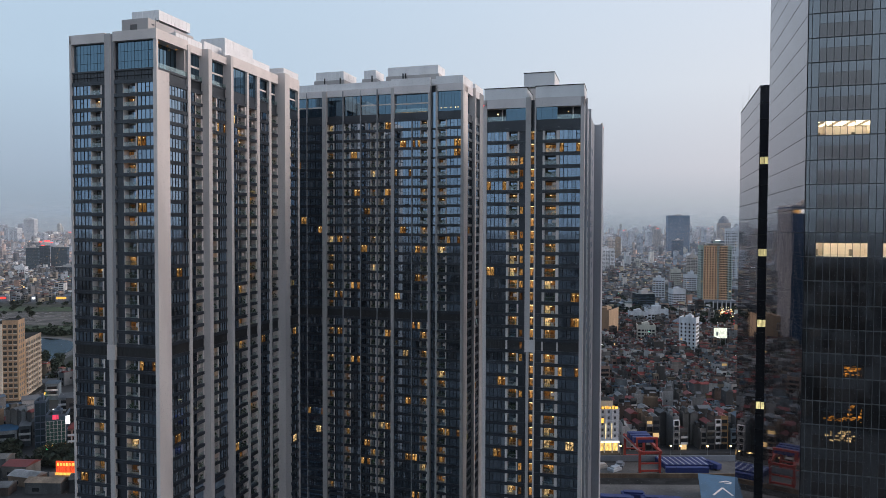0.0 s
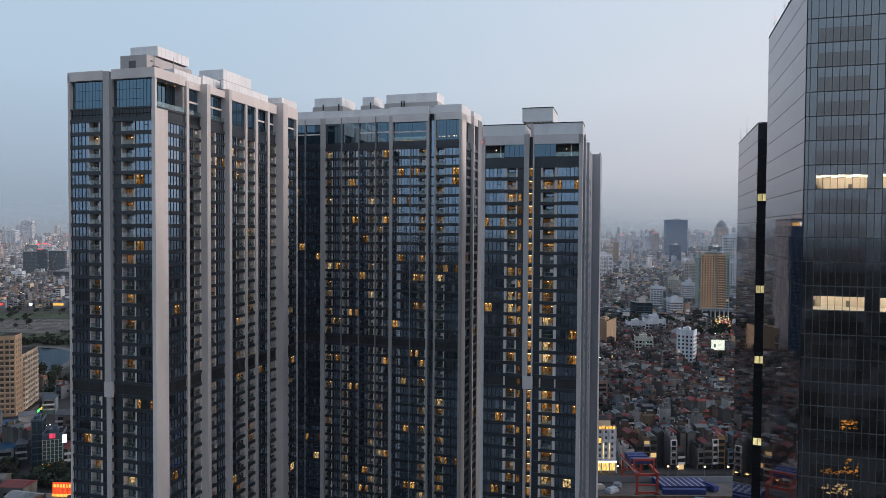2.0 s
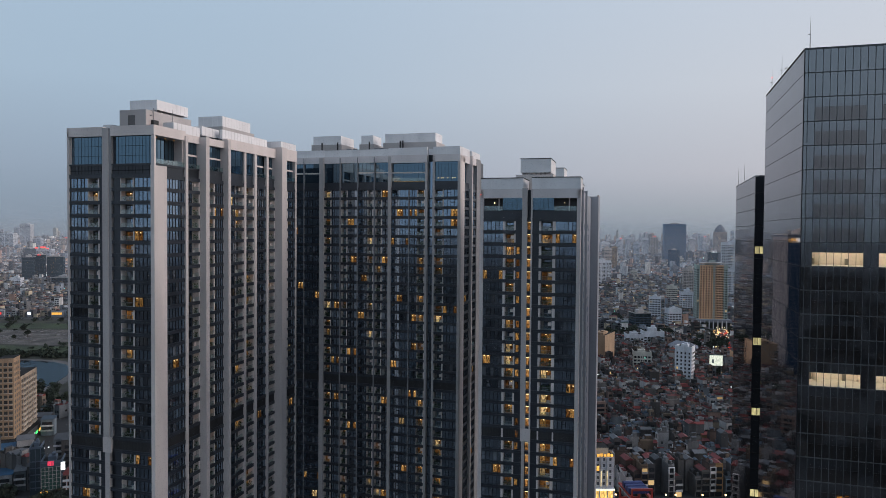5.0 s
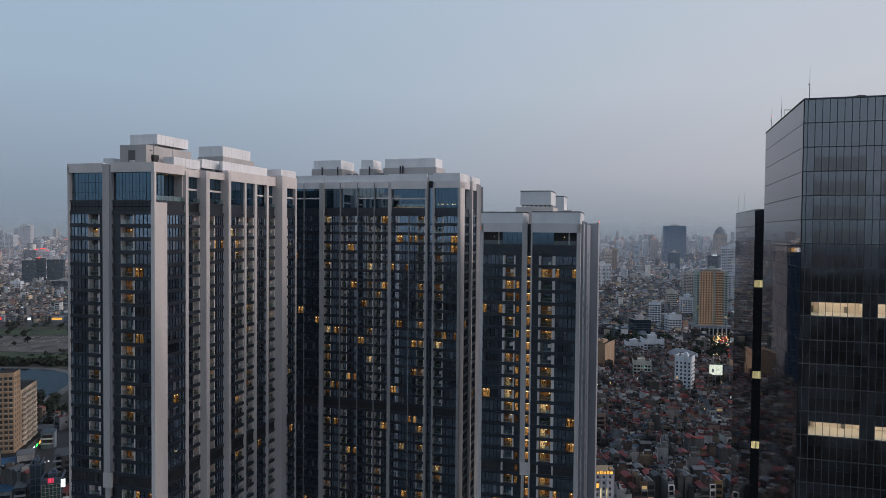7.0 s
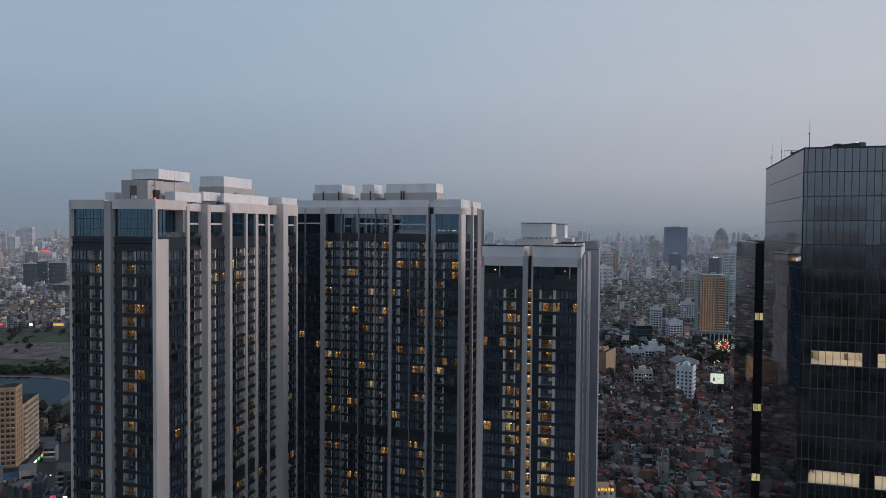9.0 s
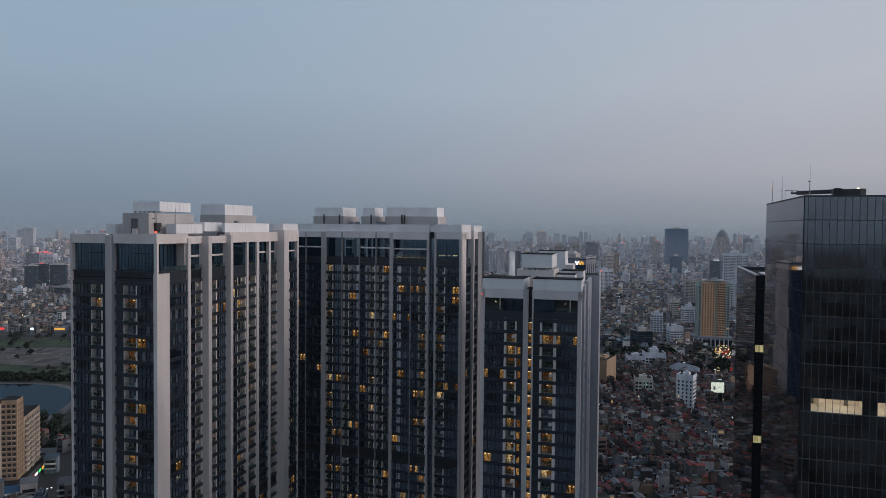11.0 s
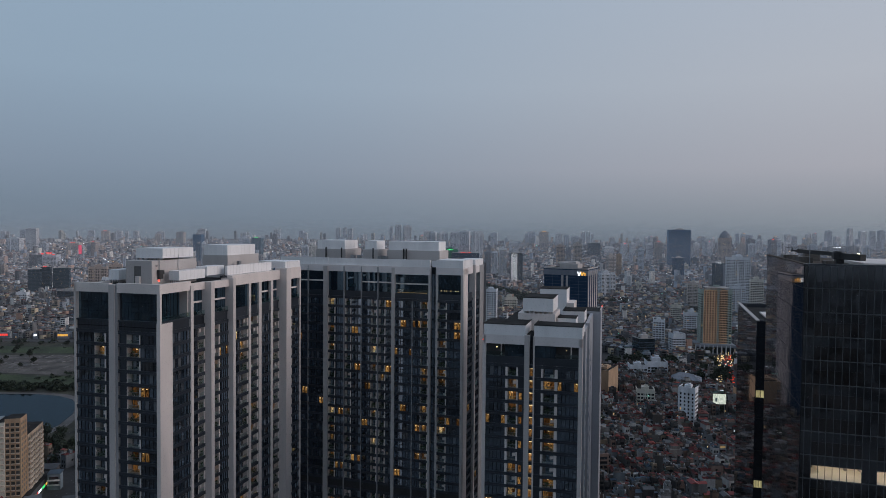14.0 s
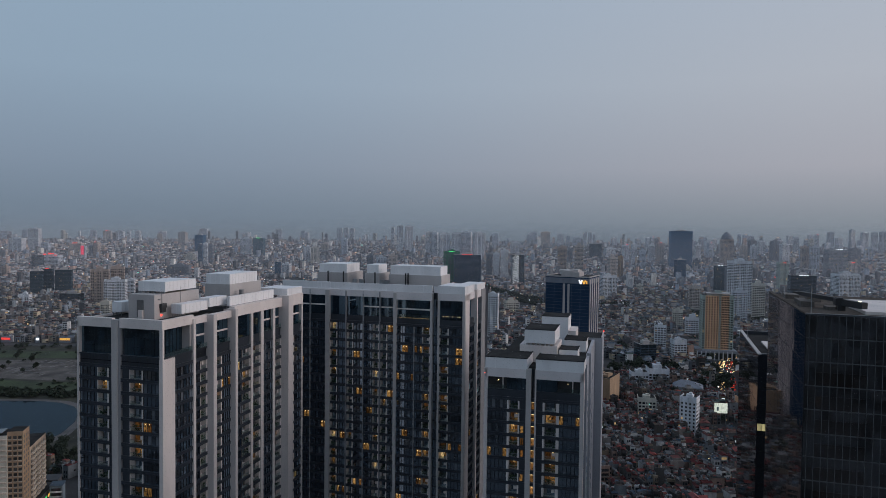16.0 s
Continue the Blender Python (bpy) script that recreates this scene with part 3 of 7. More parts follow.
part("vent_hood", MB().box(-8.6, -7.7, 9.6, 11.6, 169.4, 170.6).box(-8.6, -7.9, 9.8, 11.4, 168.2, 169.4), LOUVRE, t1)
panels(t1, "penthouse_screen", -17.1, -8.4, 11.75, 25.3, 173.7, 176.4)
for k in range(6):
    part("screen_foot", MB().box(-16.8 + k * 1.5, -16.4 + k * 1.5, 12.0, 12.4, 173.15, 173.7), STEEL, t1)
part("plant_room", MB().box(-16.4, -7.4, 41.2, 59.5, 166.4, 173.4), PALE, t1)
panels(t1, "penthouse_screen", -16.2, -7.6, 41.4, 57.5, 173.4, 176.6)
part("satellite_dish", MB().cyl(-9.2, 9.5, 171.2, 171.9, 0.3, 0.9, 12), STEEL, t1)
part("warning_lamp", MB().box(-5.4, -5.1, 6.0, 6.3, 167.9, 168.3), RED_LAMP, t1, "red aircraft warning lamp")
part("ventilator", MB().box(-6.0, -5.0, 44, 45.2, 170.0, 171.6), STEEL, t1)

# -- middle tower --
rng = random.Random(22)
t2 = thing("apartment_tower", pose(7.2, 246.1, 0, 0, 0, -17), "wide white-framed apartment tower with a dark glazed front", "apartment tower", "apartment towers of the estate")
FL2 = 3.42
Z2 = lines(88.0 - 20 * FL2, 40, FL2)
M2 = (Z2[19],)
part("core", MB().box(-74, -1.6, 1.9, 40, 0, 168.5, 0, 1), [DARK, ROOF], t2)
lower_storeys(t2, -73.9, -0.1, 0.1, 40, 19.5, FL2)
facade(t2, FRONT, [("win", -66.0, -61.2), ("win", -60.8, -54.3), ("bal", -52.6, -49.7), ("win", -49.7, -46.5), ("bal", -45.7, -43.2), ("win", -43.2, -39.4), ("win", -39.0, -35.4), ("bal", -35.4, -32.9), ("bal", -32.2, -29.6), ("win", -29.6, -26.9)], Z2, FL2, rng, 0.15, mech=M2)
F2 = T(0, -0.7, 0)
facade(t2, F2, [("win", -25.7, -19.2), ("win", -18.8, -15.9), ("bal", -15.9, -12.9)], Z2, FL2, rng, 0.19, mech=M2)
facade(t2, F2, [("bal", -9.4, -6.0), ("win", -6.0, -0.9)], Z2, FL2, rng, 0.22, mech=M2)
for x0, x1, o in ((-61.2, -60.8, 0.2), (-54.3, -52.6, 0.9), (-46.3, -45.9, 0.4), (-39.4, -39.0, 0.2), (-32.75, -32.35, 0.4), (-26.9, -25.7, 1.2), (-12.9, -12.1, 1.0), (-10.1, -9.4, 1.0), (-0.9, 0.0, 0.95)):
    pier(t2, FRONT, x0, x1, o, 0, 168.0, material=PALE if o > 0.5 else FIN)
pier(t2, FRONT, -12.1, -10.1, -0.9, 0, 166, back=1.2, material=GLASS, name="recess")
for z in Z2:
    part("recess_slab", MB().box(-12.1, -10.1, 0.8, 0.9, z - 0.3, z + 0.3), DARK, t2)
part("slender_fin", MB().box(-19.2, -18.8, -0.85, 0.0, 20, 156), FIN, t2)
R2 = right_face(0)
part("corner_wall", MB().box(-0.9, 0.0, 0.6, 5.4, 0, 168.0), WHITE, t2, "blank white corner wall")
facade(t2, R2, [("win", 5.4, 12.3)], Z2, FL2, rng, 0.04, mech=M2)
facade(t2, right_face(0.7), [("win", 13.4, 19.5)], Z2, FL2, rng, 0.04, mech=M2)
pier(t2, R2, 12.3, 13.4, 1.0, 0, 169.0, back=1.5)
pier(t2, R2, 19.5, 25.5, 0.9, 0, 168.5, back=3, material=FIN)
for x0, x1, tr in ((-66, -61.2, 1), (-60.8, -54.3, 1), (-52.6, -46.5, 0), (-45.7, -39.4, 0), (-39.0, -32.9, 1), (-32.2, -26.9, 1)):
    curtain(t2, FRONT, x0, x1, 158.9, 166.0, recess=0.4, transom=(162.4,) if tr else (), step=1.5)
    part("fascia", MB().box(x0, x1, 0.3, 1.0, 156.4, 158.9), DARK, t2)
curtain(t2, F2, -25.7, -12.9, 158.9, 165.6, recess=0.9, transom=(162.2,), step=1.4)
part("balcony_light_strip", MB().box(-24.8, -13.6, -0.55, -0.5, 159.0, 159.12), LITW, t2)
part("balustrade", MB().box(-25.6, -13.0, -0.66, -0.6, 159.2, 160.3), RAIL, t2)
curtain(t2, F2, -9.4, -0.9, 158.9, 165.9, recess=0.4, step=1.2)
for x in (-8.4, -7.2, -6.6, -4.9, -3.1, -2.2):
    part("lobby_lamp", MB().box(x, x + 0.35, -0.36, -0.32, 160.0, 160.3), SPOT, t2)
for x0, x1 in ((-25.7, -12.9), (-9.4, -0.9)):
    part("fascia", MB().box(x0, x1, -0.4, 0.4, 156.4, 158.9), DARK, t2)
part("parapet", MB().box(-73, -52.6, -0.2, 0.9, 166.0, 168.4), BEAM, t2)
part("parapet", MB().box(-52.6, -26.9, -0.2, 0.9, 166.0, 168.4), BEAM, t2)
part("parapet", MB().box(-26.9, -12.2, -1.1, 0.9, 165.6, 168.4), BEAM, t2)
part("parapet", MB().box(-10.1, 0.0, -1.0, 0.9, 165.9, 168.4), BEAM, t2)
part("parapet", MB().box(-0.9, 0.0, 0.9, 12.3, 165.9, 168.4), BEAM, t2)
part("parapet", MB().box(-0.9, 0.7, 13.4, 25.5, 165.9, 168.4), BEAM, t2)
panels(t2, "raised_parapet", -73, -53.0, 0.3, 1.0, 168.4, 171.0)
panels(t2, "raised_parapet", -52.9, -27.0, 0.5, 1.2, 168.4, 170.9)
panels(t2, "raised_parapet", -26.8, -12.2, -1.0, -0.2, 168.4, 171.0)
panels(t2, "raised_parapet", -12.1, -10.1, 0.6, 1.2, 168.4, 170.6)
panels(t2, "raised_parapet", -10.0, -0.1, -0.9, 12.2, 168.4, 171.1)
panels(t2, "raised_parapet", -6.0, 0.6, 13.5, 25.4, 168.4, 170.8)
for v, s0, s1 in ((0, 5.4, 12.3), (0.7, 13.4, 19.5)):
    curtain(t2, right_face(v), s0, s1, 158.9, 165.9, recess=1.4, step=1.6)
    part("fascia", MB().box(s0, s1, 0.3, 1.0, 156.4, 158.9), DARK, t2, at=right_face(v))
for x0, x1, y0, y1 in ((-61.3, -49.7, 8.0, 20.0), (-42.0, -37.2, 9.6, 18.0), (-31.6, -11.9, 7.8, 16.5)):
    panels(t2, "penthouse_screen", x0, x1, y0, y1, 174.0, 177.3)
    part("plant_room", MB().box(x0 - 0.6, x1 + 0.5, y0 - 0.4, y1 + 2, 168.5, 174.0), PALE, t2)
for x in (-57.0, -50.5, -25.2, -24.2, -37.5):
    part("flue", MB().cyl(x, 6.8, 168.5, 174.6, 0.28), BLACK, t2)
for x in (-46, -43.5, -35.0, -33):
    part("air_unit", MB().box(x, x + 1.6, 5.2, 6.4, 168.5, 171.9), STEEL, t2)

# -- lower tower --
rng = random.Random(33)
t3 = thing("apartment_tower", pose(37.4, 188.0, 0, 0, 0, -15), "shorter white-framed apartment tower with many warmly lit flats", "apartment tower", "apartment towers of the estate")
Z3 = lines(87.3 - 14 * FL, 31)
M3 = (Z3[13],)
part("core", MB().box(-26.5, -1.0, 1.9, 58, 0, 153.0, 0, 1), [DARK, ROOF], t3)
lower_storeys(t3, -26.6, -0.3, 0.1, 40, 39.5)
facade(t3, FRONT, [("win", -26.2, -20.7), ("bal", -20.2, -17.2), ("dark", -17.2, -15.4), ("dark", -12.6, -10.4), ("bal", -10.4, -6.7), ("win", -6.3, -0.7)], Z3, FL, rng, 0.37, mech=M3)
for x0, x1, o in ((-27.2, -26.2, 0.3), (-20.7, -20.2, 0.04), (-6.7, -6.3, 0.04), (-10.8, -10.4, 0.04), (-0.7, 0.3, 0.3)):
    pier(t3, FRONT, x0, x1, o, 0, 153.0 if o > 0.1 else 145.3, material=None if o > 0.1 else WHITE, name="pier" if o > 0.1 else "jamb")
pier(t3, FRONT, -15.4, -14.0, 0.5, 87, 153.4, material=PALE)
pier(t3, FRONT, -15.0, -14.2, 0.4, 0, 84, material=PALE)
pier(t3, FRONT, -13.0, -12.6, 0.4, 0, 153.2)
pier(t3, FRONT, -15.3, -12.5, 0.7, 83.9, 87.3)
pier(t3, FRONT, -14.0, -13.0, -1.6, 0, 150, back=1.9, material=DARK, name="recess")
for z in Z3:
    # The wall itself glows, standing in for lamplight falling on it.
    part("stair_wall", MB().box(-13.97, -13.03, 0.55, 0.7, z + 0.75, z + 2.55), STAIR, t3, "stair wall with amber lamplight put into its material")
    part("stair_landing", MB().box(-13.97, -13.03, 0.2, 1.6, z + 0.25, z + 0.55), NICHE, t3)
    part("stair_lamp", MB().box(-13.97, -13.03, 0.38, 0.46, z + 2.60, z + 2.82), SPOT, t3)
    if rng.random() < 0.5:
        part("small_window", MB().box(-16.9, -16.1, 0.1, 0.19, z + 0.8, z + 2.6), LIT_DIM if rng.random() < 0.6 else LIT, t3)
for x0, x1, k in ((-26.2, -20.9, 0), (-20.9, -15.4, 1), (-12.6, -6.9, 1), (-6.9, -0.7, 0)):
    if k:
        curtain(t3, FRONT, x0, x1, 147.3, 150.7, recess=0.2, step=1.3)
    else:
        # Near-black back wall puts the loggia's inner shade into its colour.
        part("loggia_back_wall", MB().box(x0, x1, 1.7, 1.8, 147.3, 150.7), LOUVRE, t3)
        part("loggia_lamp", MB().box(x0 + 2.6, x0 + 2.9, 1.62, 1.7, 149.3, 149.6), SPOT, t3)
        part("loggia_post", MB().box(x0 + 3.9, x0 + 4.2, 1.3, 1.7, 147.3, 150.7), WHITE, t3)
        part("balustrade", MB().box(x0, x1, 0.02, 0.08, 147.3, 148.5), RAIL, t3)
part("fascia", MB().box(-26.2, -15.4, 0.0, 0.8, 145.1, 147.3), DARK, t3)
part("fascia", MB().box(-12.6, -0.7, 0.0, 0.8, 145.1, 147.3), DARK, t3)
part("parapet", MB().box(-26.9, -15.3, -0.3, 1.9, 150.7, 153.2), BEAM, t3)
part("parapet", MB().box(-12.7, 0.3, -0.3, 1.9, 150.7, 153.2), BEAM, t3)
panels(t3, "raised_parapet", -26.9, -15.2, -0.25, 11.6, 153.2, 156.1, seam=2.6, top=ROOF)
panels(t3, "raised_parapet", -12.8, 0.2, -0.25, 9.0, 153.2, 156.2, seam=2.6, top=ROOF)
part("east_wall", MB().box(-1.0, 0.0, 1.9, 58, 0, 153.2), GREY_WALL, t3)
part("corner_wall", MB().box(-0.7, 0.3, 0.6, 2.4, 0, 153.2), WHITE, t3)
R3 = right_face(0.0)
for z in Z3:
    if z in M3:
        continue
    part("slab_band", MB().box(2.6, 7.5, -0.1, 0.05, z - 0.4, z + 0.4), DARK, t3, at=R3)
    part("side_window", MB().box(2.6, 7.5, -0.03, 0.03, z + 0.5, z + FL - 0.45), GLASS, t3, at=R3)
b = MB()
for z in Z3:
    for s in (14, 22, 30, 38, 46):
        b.box(s - 0.6, s + 0.6, -0.04, 0.1, z + 0.6, z + 2.5)
part("side_window", b, GLASS, t3, kind="stuff", at=R3)
pier(t3, R3, 7.6, 8.6, 0.6, 0, 154.0, material=GREY_WALL)
pier(t3, R3, 26.0, 27.0, 0.6, 0, 154.0, material=GREY_WALL)
part("rear_wing", MB().box(-8, 2.6, 58, 71, 0, 153.8, 0, 1), [GREY_WALL, ROOF], t3, "plain grey rear wing")
part("rear_wing_parapet", MB().box(2.2, 2.65, 57.9, 71, 153.8, 154.3), PALE, t3)
panels(t3, "penthouse_screen", -17.8, -9.0, 11.8, 25.2, 158.6, 162.5, seam=2.0, top=ROOF)
part("plant_room", MB().box(-19.2, -8.4, 11.9, 26.0, 153.0, 158.0), WHITE, t3)
for k in range(7):
    part("screen_foot", MB().box(-17.4 + k * 1.3, -16.9 + k * 1.3, 12.0, 12.5, 158.0, 158.6), PALE, t3)
panels(t3, "penthouse_screen", -16.8, -8.0, 43.5, 54.5, 153.0, 162.5, seam=2.0, top=ROOF)
part("stair_head", MB().box(-7.9, -5.5, 43.5, 54.5, 153.0, 158.0), WHITE, t3)
panels(t3, "roof_block", -8.2, -1.4, 33.0, 43.4, 153.0, 156.6, seam=2.6, top=ROOF)
panels(t3, "roof_block", -8.0, -2.7, 15.0, 22.5, 153.0, 156.6, seam=2.6, top=ROOF)
part("warning_lamp", MB().box(2.4, 2.65, 70.6, 70.9, 154.3, 154.65), RED_LAMP, t3, "red aircraft warning lamp")
part("warning_lamp", MB().box(-27.15, -26.9, -0.3, -0.05, 151.5, 151.8), RED_LAMP, t3, "red aircraft warning lamp")

# ---- office towers ----
rng = random.Random(44)
t4 = thing("office_tower", pose(68.8, 133.3, 0, 0, 0, -17), "dark reflective glass office tower with two lit floors", "office tower", "office towers")
ROW = 4.57
rows4 = [117.24 + ROW * k for k in range(-16, 13)]
W4, D4, TOP4 = 44.0, 48.0, 176.5
litrow = {4: 1, -1: 1}
for z0, z1, y0 in ((0, 112.67, 0.3), (112.67, 117.24, 8.0), (117.24, 135.52, 0.3), (135.52, 140.09, 8.0), (140.09, 175.9, 0.3)):
    part("core", MB().box(0.3, W4, y0, D4, z0, z1), DARK, t4)


def tilt_pane(b, x0, x1, z0, z1, y, m, r, amount=0.0009):
    a, c = r.uniform(-amount, amount), r.uniform(-amount, amount)
    b.quad((x0, y + a + c, z0), (x1, y - a + c, z0), (x1, y - a - c, z1), (x0, y + a - c, z1), m)


cols = [0.0, 0.65] + [1.9 + 1.243 * i for i in range(34)]
far = MB()
for k, z in zip(range(-16, 13), rows4):
    z1 = z + ROW if k < 12 else TOP4
    for j in range(len(cols) - 1):
        x0, x1 = cols[j], min(cols[j + 1], W4)
        if x0 >= W4:
            break
        near = x0 < 13.2 and z > 52
        b = MB() if near else far
        zone = j >= 2 and (j - 2) % 9 < 7
        vision = zone and k < 11
        lit = litrow.get(k)
        zs = [z + 0.09, z + 2.65, z1 - 0.09] if vision else [z + 0.09, z1 - 0.09]
        for i, (p0, p1) in enumerate(zip(zs, zs[1:])):
            low = vision and i == 0
            if low and lit == 1:
                continue
            tilt_pane(b, x0 + 0.05, x1 - 0.05, p0, p1, 0, 1 if low else 0, rng)
            ring = ((x0 + 0.05, p0), (x1 - 0.05, p0), (x1 - 0.05, p1), (x0 + 0.05, p1))
            pane = b.v[-4:]
            for e in range(4):
                (ax, az), (cx, cz) = ring[e], ring[(e + 1) % 4]
                b.quad((ax, -0.08, az), (cx, -0.08, cz), pane[(e + 1) % 4], pane[e], 2)
        for a0, a1, c0, c1 in ((x0, x0 + 0.05, z, z1), (x1 - 0.05, x1, z, z1), (x0 + 0.05, x1 - 0.05, z, z + 0.09), (x0 + 0.05, x1 - 0.05, z1 - 0.09, z1)):
            b.quad((a0, -0.08, c0), (a1, -0.08, c0), (a1, -0.08, c1), (a0, -0.08, c1), 2)
        if near:
            part("glass_panel", b.mesh("glass_panel", [OFFICE_SP, OFFICE, OFFICE_FRAME], True), None, t4)
part("glass_panel", far, [OFFICE_SP, OFFICE, OFFICE_FRAME], t4, kind="stuff")
for k in (4, -1):
    z = 117.24 + ROW * k
    part("office_ceiling", MB().box(0.5, W4 - 0.5, 0.4, 7.9, z + 2.72, z + 2.8), WHITE, t4, "white office ceiling")
    for i in range(17):
        for j in range(5):
            part("ceiling_light_panel", cache.setdefault("panel", MB().box(-0.75, 0.75, -0.28, 0.28, 0, 0.03).mesh("ceiling_light_panel", OFFICE_LIT)), None, t4, at=T(1.7 + i * 2.5, 1.3 + j * 1.45, z + 2.68))
    part("office_back_wall", MB().box(0.5, W4 - 0.5, 7.8, 7.95, z, z + 2.65), WHITE, t4)
    part("office_floor", MB().box(0.5, W4 - 0.5, 0.2, 7.8, z - 0.02, z + 0.05), PALE, t4)
    for x in (4.0, 12, 20, 28, 36):
        part("office_partition", MB().box(x, x + 0.15, 3.5, 7.8, z, z + 2.6), WHITE, t4)
    for x in (3.1, 9.2):
        part("office_cabinet", MB().box(x, x + 0.5, 6.8, 7.4, z, z + 1.3), NICHE, t4)
# Glowing chips on the glass front, put there to look like lit rooms behind.
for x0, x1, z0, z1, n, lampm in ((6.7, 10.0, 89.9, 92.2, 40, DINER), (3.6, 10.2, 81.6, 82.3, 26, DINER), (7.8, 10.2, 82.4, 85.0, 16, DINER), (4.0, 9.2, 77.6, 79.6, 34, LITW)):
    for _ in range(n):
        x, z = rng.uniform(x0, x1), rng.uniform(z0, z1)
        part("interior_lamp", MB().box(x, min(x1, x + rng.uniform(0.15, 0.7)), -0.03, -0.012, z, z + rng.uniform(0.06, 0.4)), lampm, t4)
L4 = left_face(0, D4)
b = MB()
for k, z in zip(range(-16, 13), rows4):
    z1 = z + ROW if k < 12 else TOP4
    for j in range(39):
        x0, x1 = D4 * j / 39, D4 * (j + 1) / 39
        tilt_pane(b, x0, x1, z, z1, 0, 0, rng, 0.0008)
        b.quad((x0 - 0.025, -0.012, z), (x0 + 0.025, -0.012, z), (x0 + 0.025, -0.012, z1), (x0 - 0.025, -0.012, z1), 2)
    q = 0.05 if z > 115 else 0.02
    b.box(0, D4, -0.02, 0.08, z - q, z + q, 1)
part("glass_panel", b, [OFFICE_SIDE, JOINT, OFFICE_FRAME], t4, kind="stuff", at=L4)
part("corner_mullion", MB().box(-0.12, 0.04, -0.12, 0.06, 0, TOP4), FRAME, t4)
part("parapet_cap", MB().box(-0.1, W4, -0.1, 0.7, TOP4, TOP4 + 0.25), DARK, t4)
part("parapet_cap", MB().box(-0.1, 0.7, 0.7, D4, TOP4, TOP4 + 0.25), DUSTY, t4)
part("roof", MB().box(0.7, W4, 0.7, D4, 175.9, 176.1), DUSTY, t4)
part("white_roof_deck", MB().box(12.0, 40.0, 8.0, 34.0, 176.1, 176.7), WHITE, t4, "pale white roof deck")
for x, y, sx, sy, h in ((2.2, 18, 2.6, 5, 1.2), (3.0, 25, 2.0, 6, 0.8), (5.5, 30, 3.0, 3.0, 1.6), (6.5, 14, 2.5, 4, 0.6), (2.0, 36, 3, 5, 1.0)):
    part("roof_plant", MB().box(x, x + sx, y, y + sy, 176.1, 176.1 + h), PLANT_BOX, t4)
crane = thing("window_cleaning_crane", pose(68.8, 133.3, 176.1, 0, 0, -17) @ T(8.9, 14, 0), "black steel roof crane for cleaning windows", "roof crane")
part("pedestal", MB().box(-0.7, 0.7, -0.9, 0.9, 0, 1.2), BLACK, crane)
part("turret", MB().box(-1.2, 0.6, -1.0, 1.0, 1.1, 2.5).box(-0.9, 0.3, -0.7, 0.7, 2.5, 2.7), BLACK, crane)
part("arm", MB().beam((-0.4, 0.8, 2.1), (-5.6, 11.5, 2.3), 0.85).beam((-5.6, 11.5, 2.3), (-6.6, 13.6, 2.35), 0.42), BLACK, crane)
part("counterweight", MB().beam((0.4, -0.8, 1.75), (3.0, -5.6, 1.65), 1.3), BLACK, crane)
part("spreader", MB().beam((-8.0, 13.6, 2.95), (-5.2, 13.6, 2.9), 0.14).beam((-6.5, 13.6, 2.35), (-6.5, 13.6, 2.95), 0.18), BLACK, crane)
part("cable", MB().beam((-7.9, 13.6, 2.9), (-7.9, 13.6, 0.0), 0.04), BLACK, crane)
part("work_lamp", MB().box(2.2, 2.6, -4.6, -4.2, 2.3, 2.45), OFFICE_LIT, crane)
for y, red in ((45.3, 1), (31.1, 0), (0.4, 0)):
    mast = thing("lightning_mast", pose(68.8, 133.3, 176.1, 0, 0, -17) @ T(0.9, y, 0), "thin steel lightning mast on a roof edge", "mast", "roof masts")
    part("pole", MB().cyl(0, 0, 0, 3.5, 0.09, 0.07, 6).cyl(0, 0, 3.5, 6.5, 0.05, 0.02, 6), STEEL, mast)
    part("bracket", MB().box(-0.35, 0.1, -0.04, 0.04, 3.2, 3.35), STEEL, mast)
    if red:
        part("lamp", MB().box(-0.08, 0.08, -0.08, 0.08, 4.4, 4.55), RED_LAMP, mast, "red warning lamp")

LANDING = lamp_mat("lit_landing", (1.0, 0.86, 0.42), 0.55, 0.4)
t5 = thing("office_tower", pose(87.9, 195.6, 0, 0, 0, -17), "lower dark glass office block behind its taller twin", "office tower", "office towers")
part("core", MB().box(0.3, 34, 0.3, 47.4, 0, 156.4, 0, 1), [DARK, ROOF], t5)
b = MB()
for i in range(34):
    z = 157.4 - ROW * (i + 1)
    if z < 0:
        break
    for j in range(38):
        x0, x1 = 47.4 * j / 38, 47.4 * (j + 1) / 38
        tilt_pane(b, x0, x1, z, z + ROW, 0, 0, rng, 0.0008)
    q = 0.06 if z > 115 else 0.02
    b.box(0, 47.4, -0.02, 0.06, z - q, z + q, 1)
part("glass_panel", b, [OFFICE, JOINT], t5, kind="stuff", at=left_face(0, 47.4))
b = MB()
for i in range(34):
    z = 157.4 - ROW * (i + 1)
    if z < 0:
        break
    for j in range(24):
        x0, x1 = 34 * j / 24, 34 * (j + 1) / 24
        tilt_pane(b, x0, x1, z, z + ROW, 0, 0, rng, 0.0008)
    b.box(0, 34, -0.05, 0.06, z - 0.1, z + 0.1, 1)
part("glass_panel", b, [OFFICE_DK, JOINT], t5, kind="stuff")
for z in (135.9, 110.3, 90.5, 67.4):
    part("lit_window", MB().box(0.2, 1.35, -0.06, -0.03, z, z + 2.0).box(1.48, 2.3, -0.06, -0.03, z, z + 2.0), LANDING, t5, "yellow lit landing window")
part("parapet_cap", MB().box(-0.1, 0.8, -0.1, 47.4, 157.4, 157.7), PALE, t5)
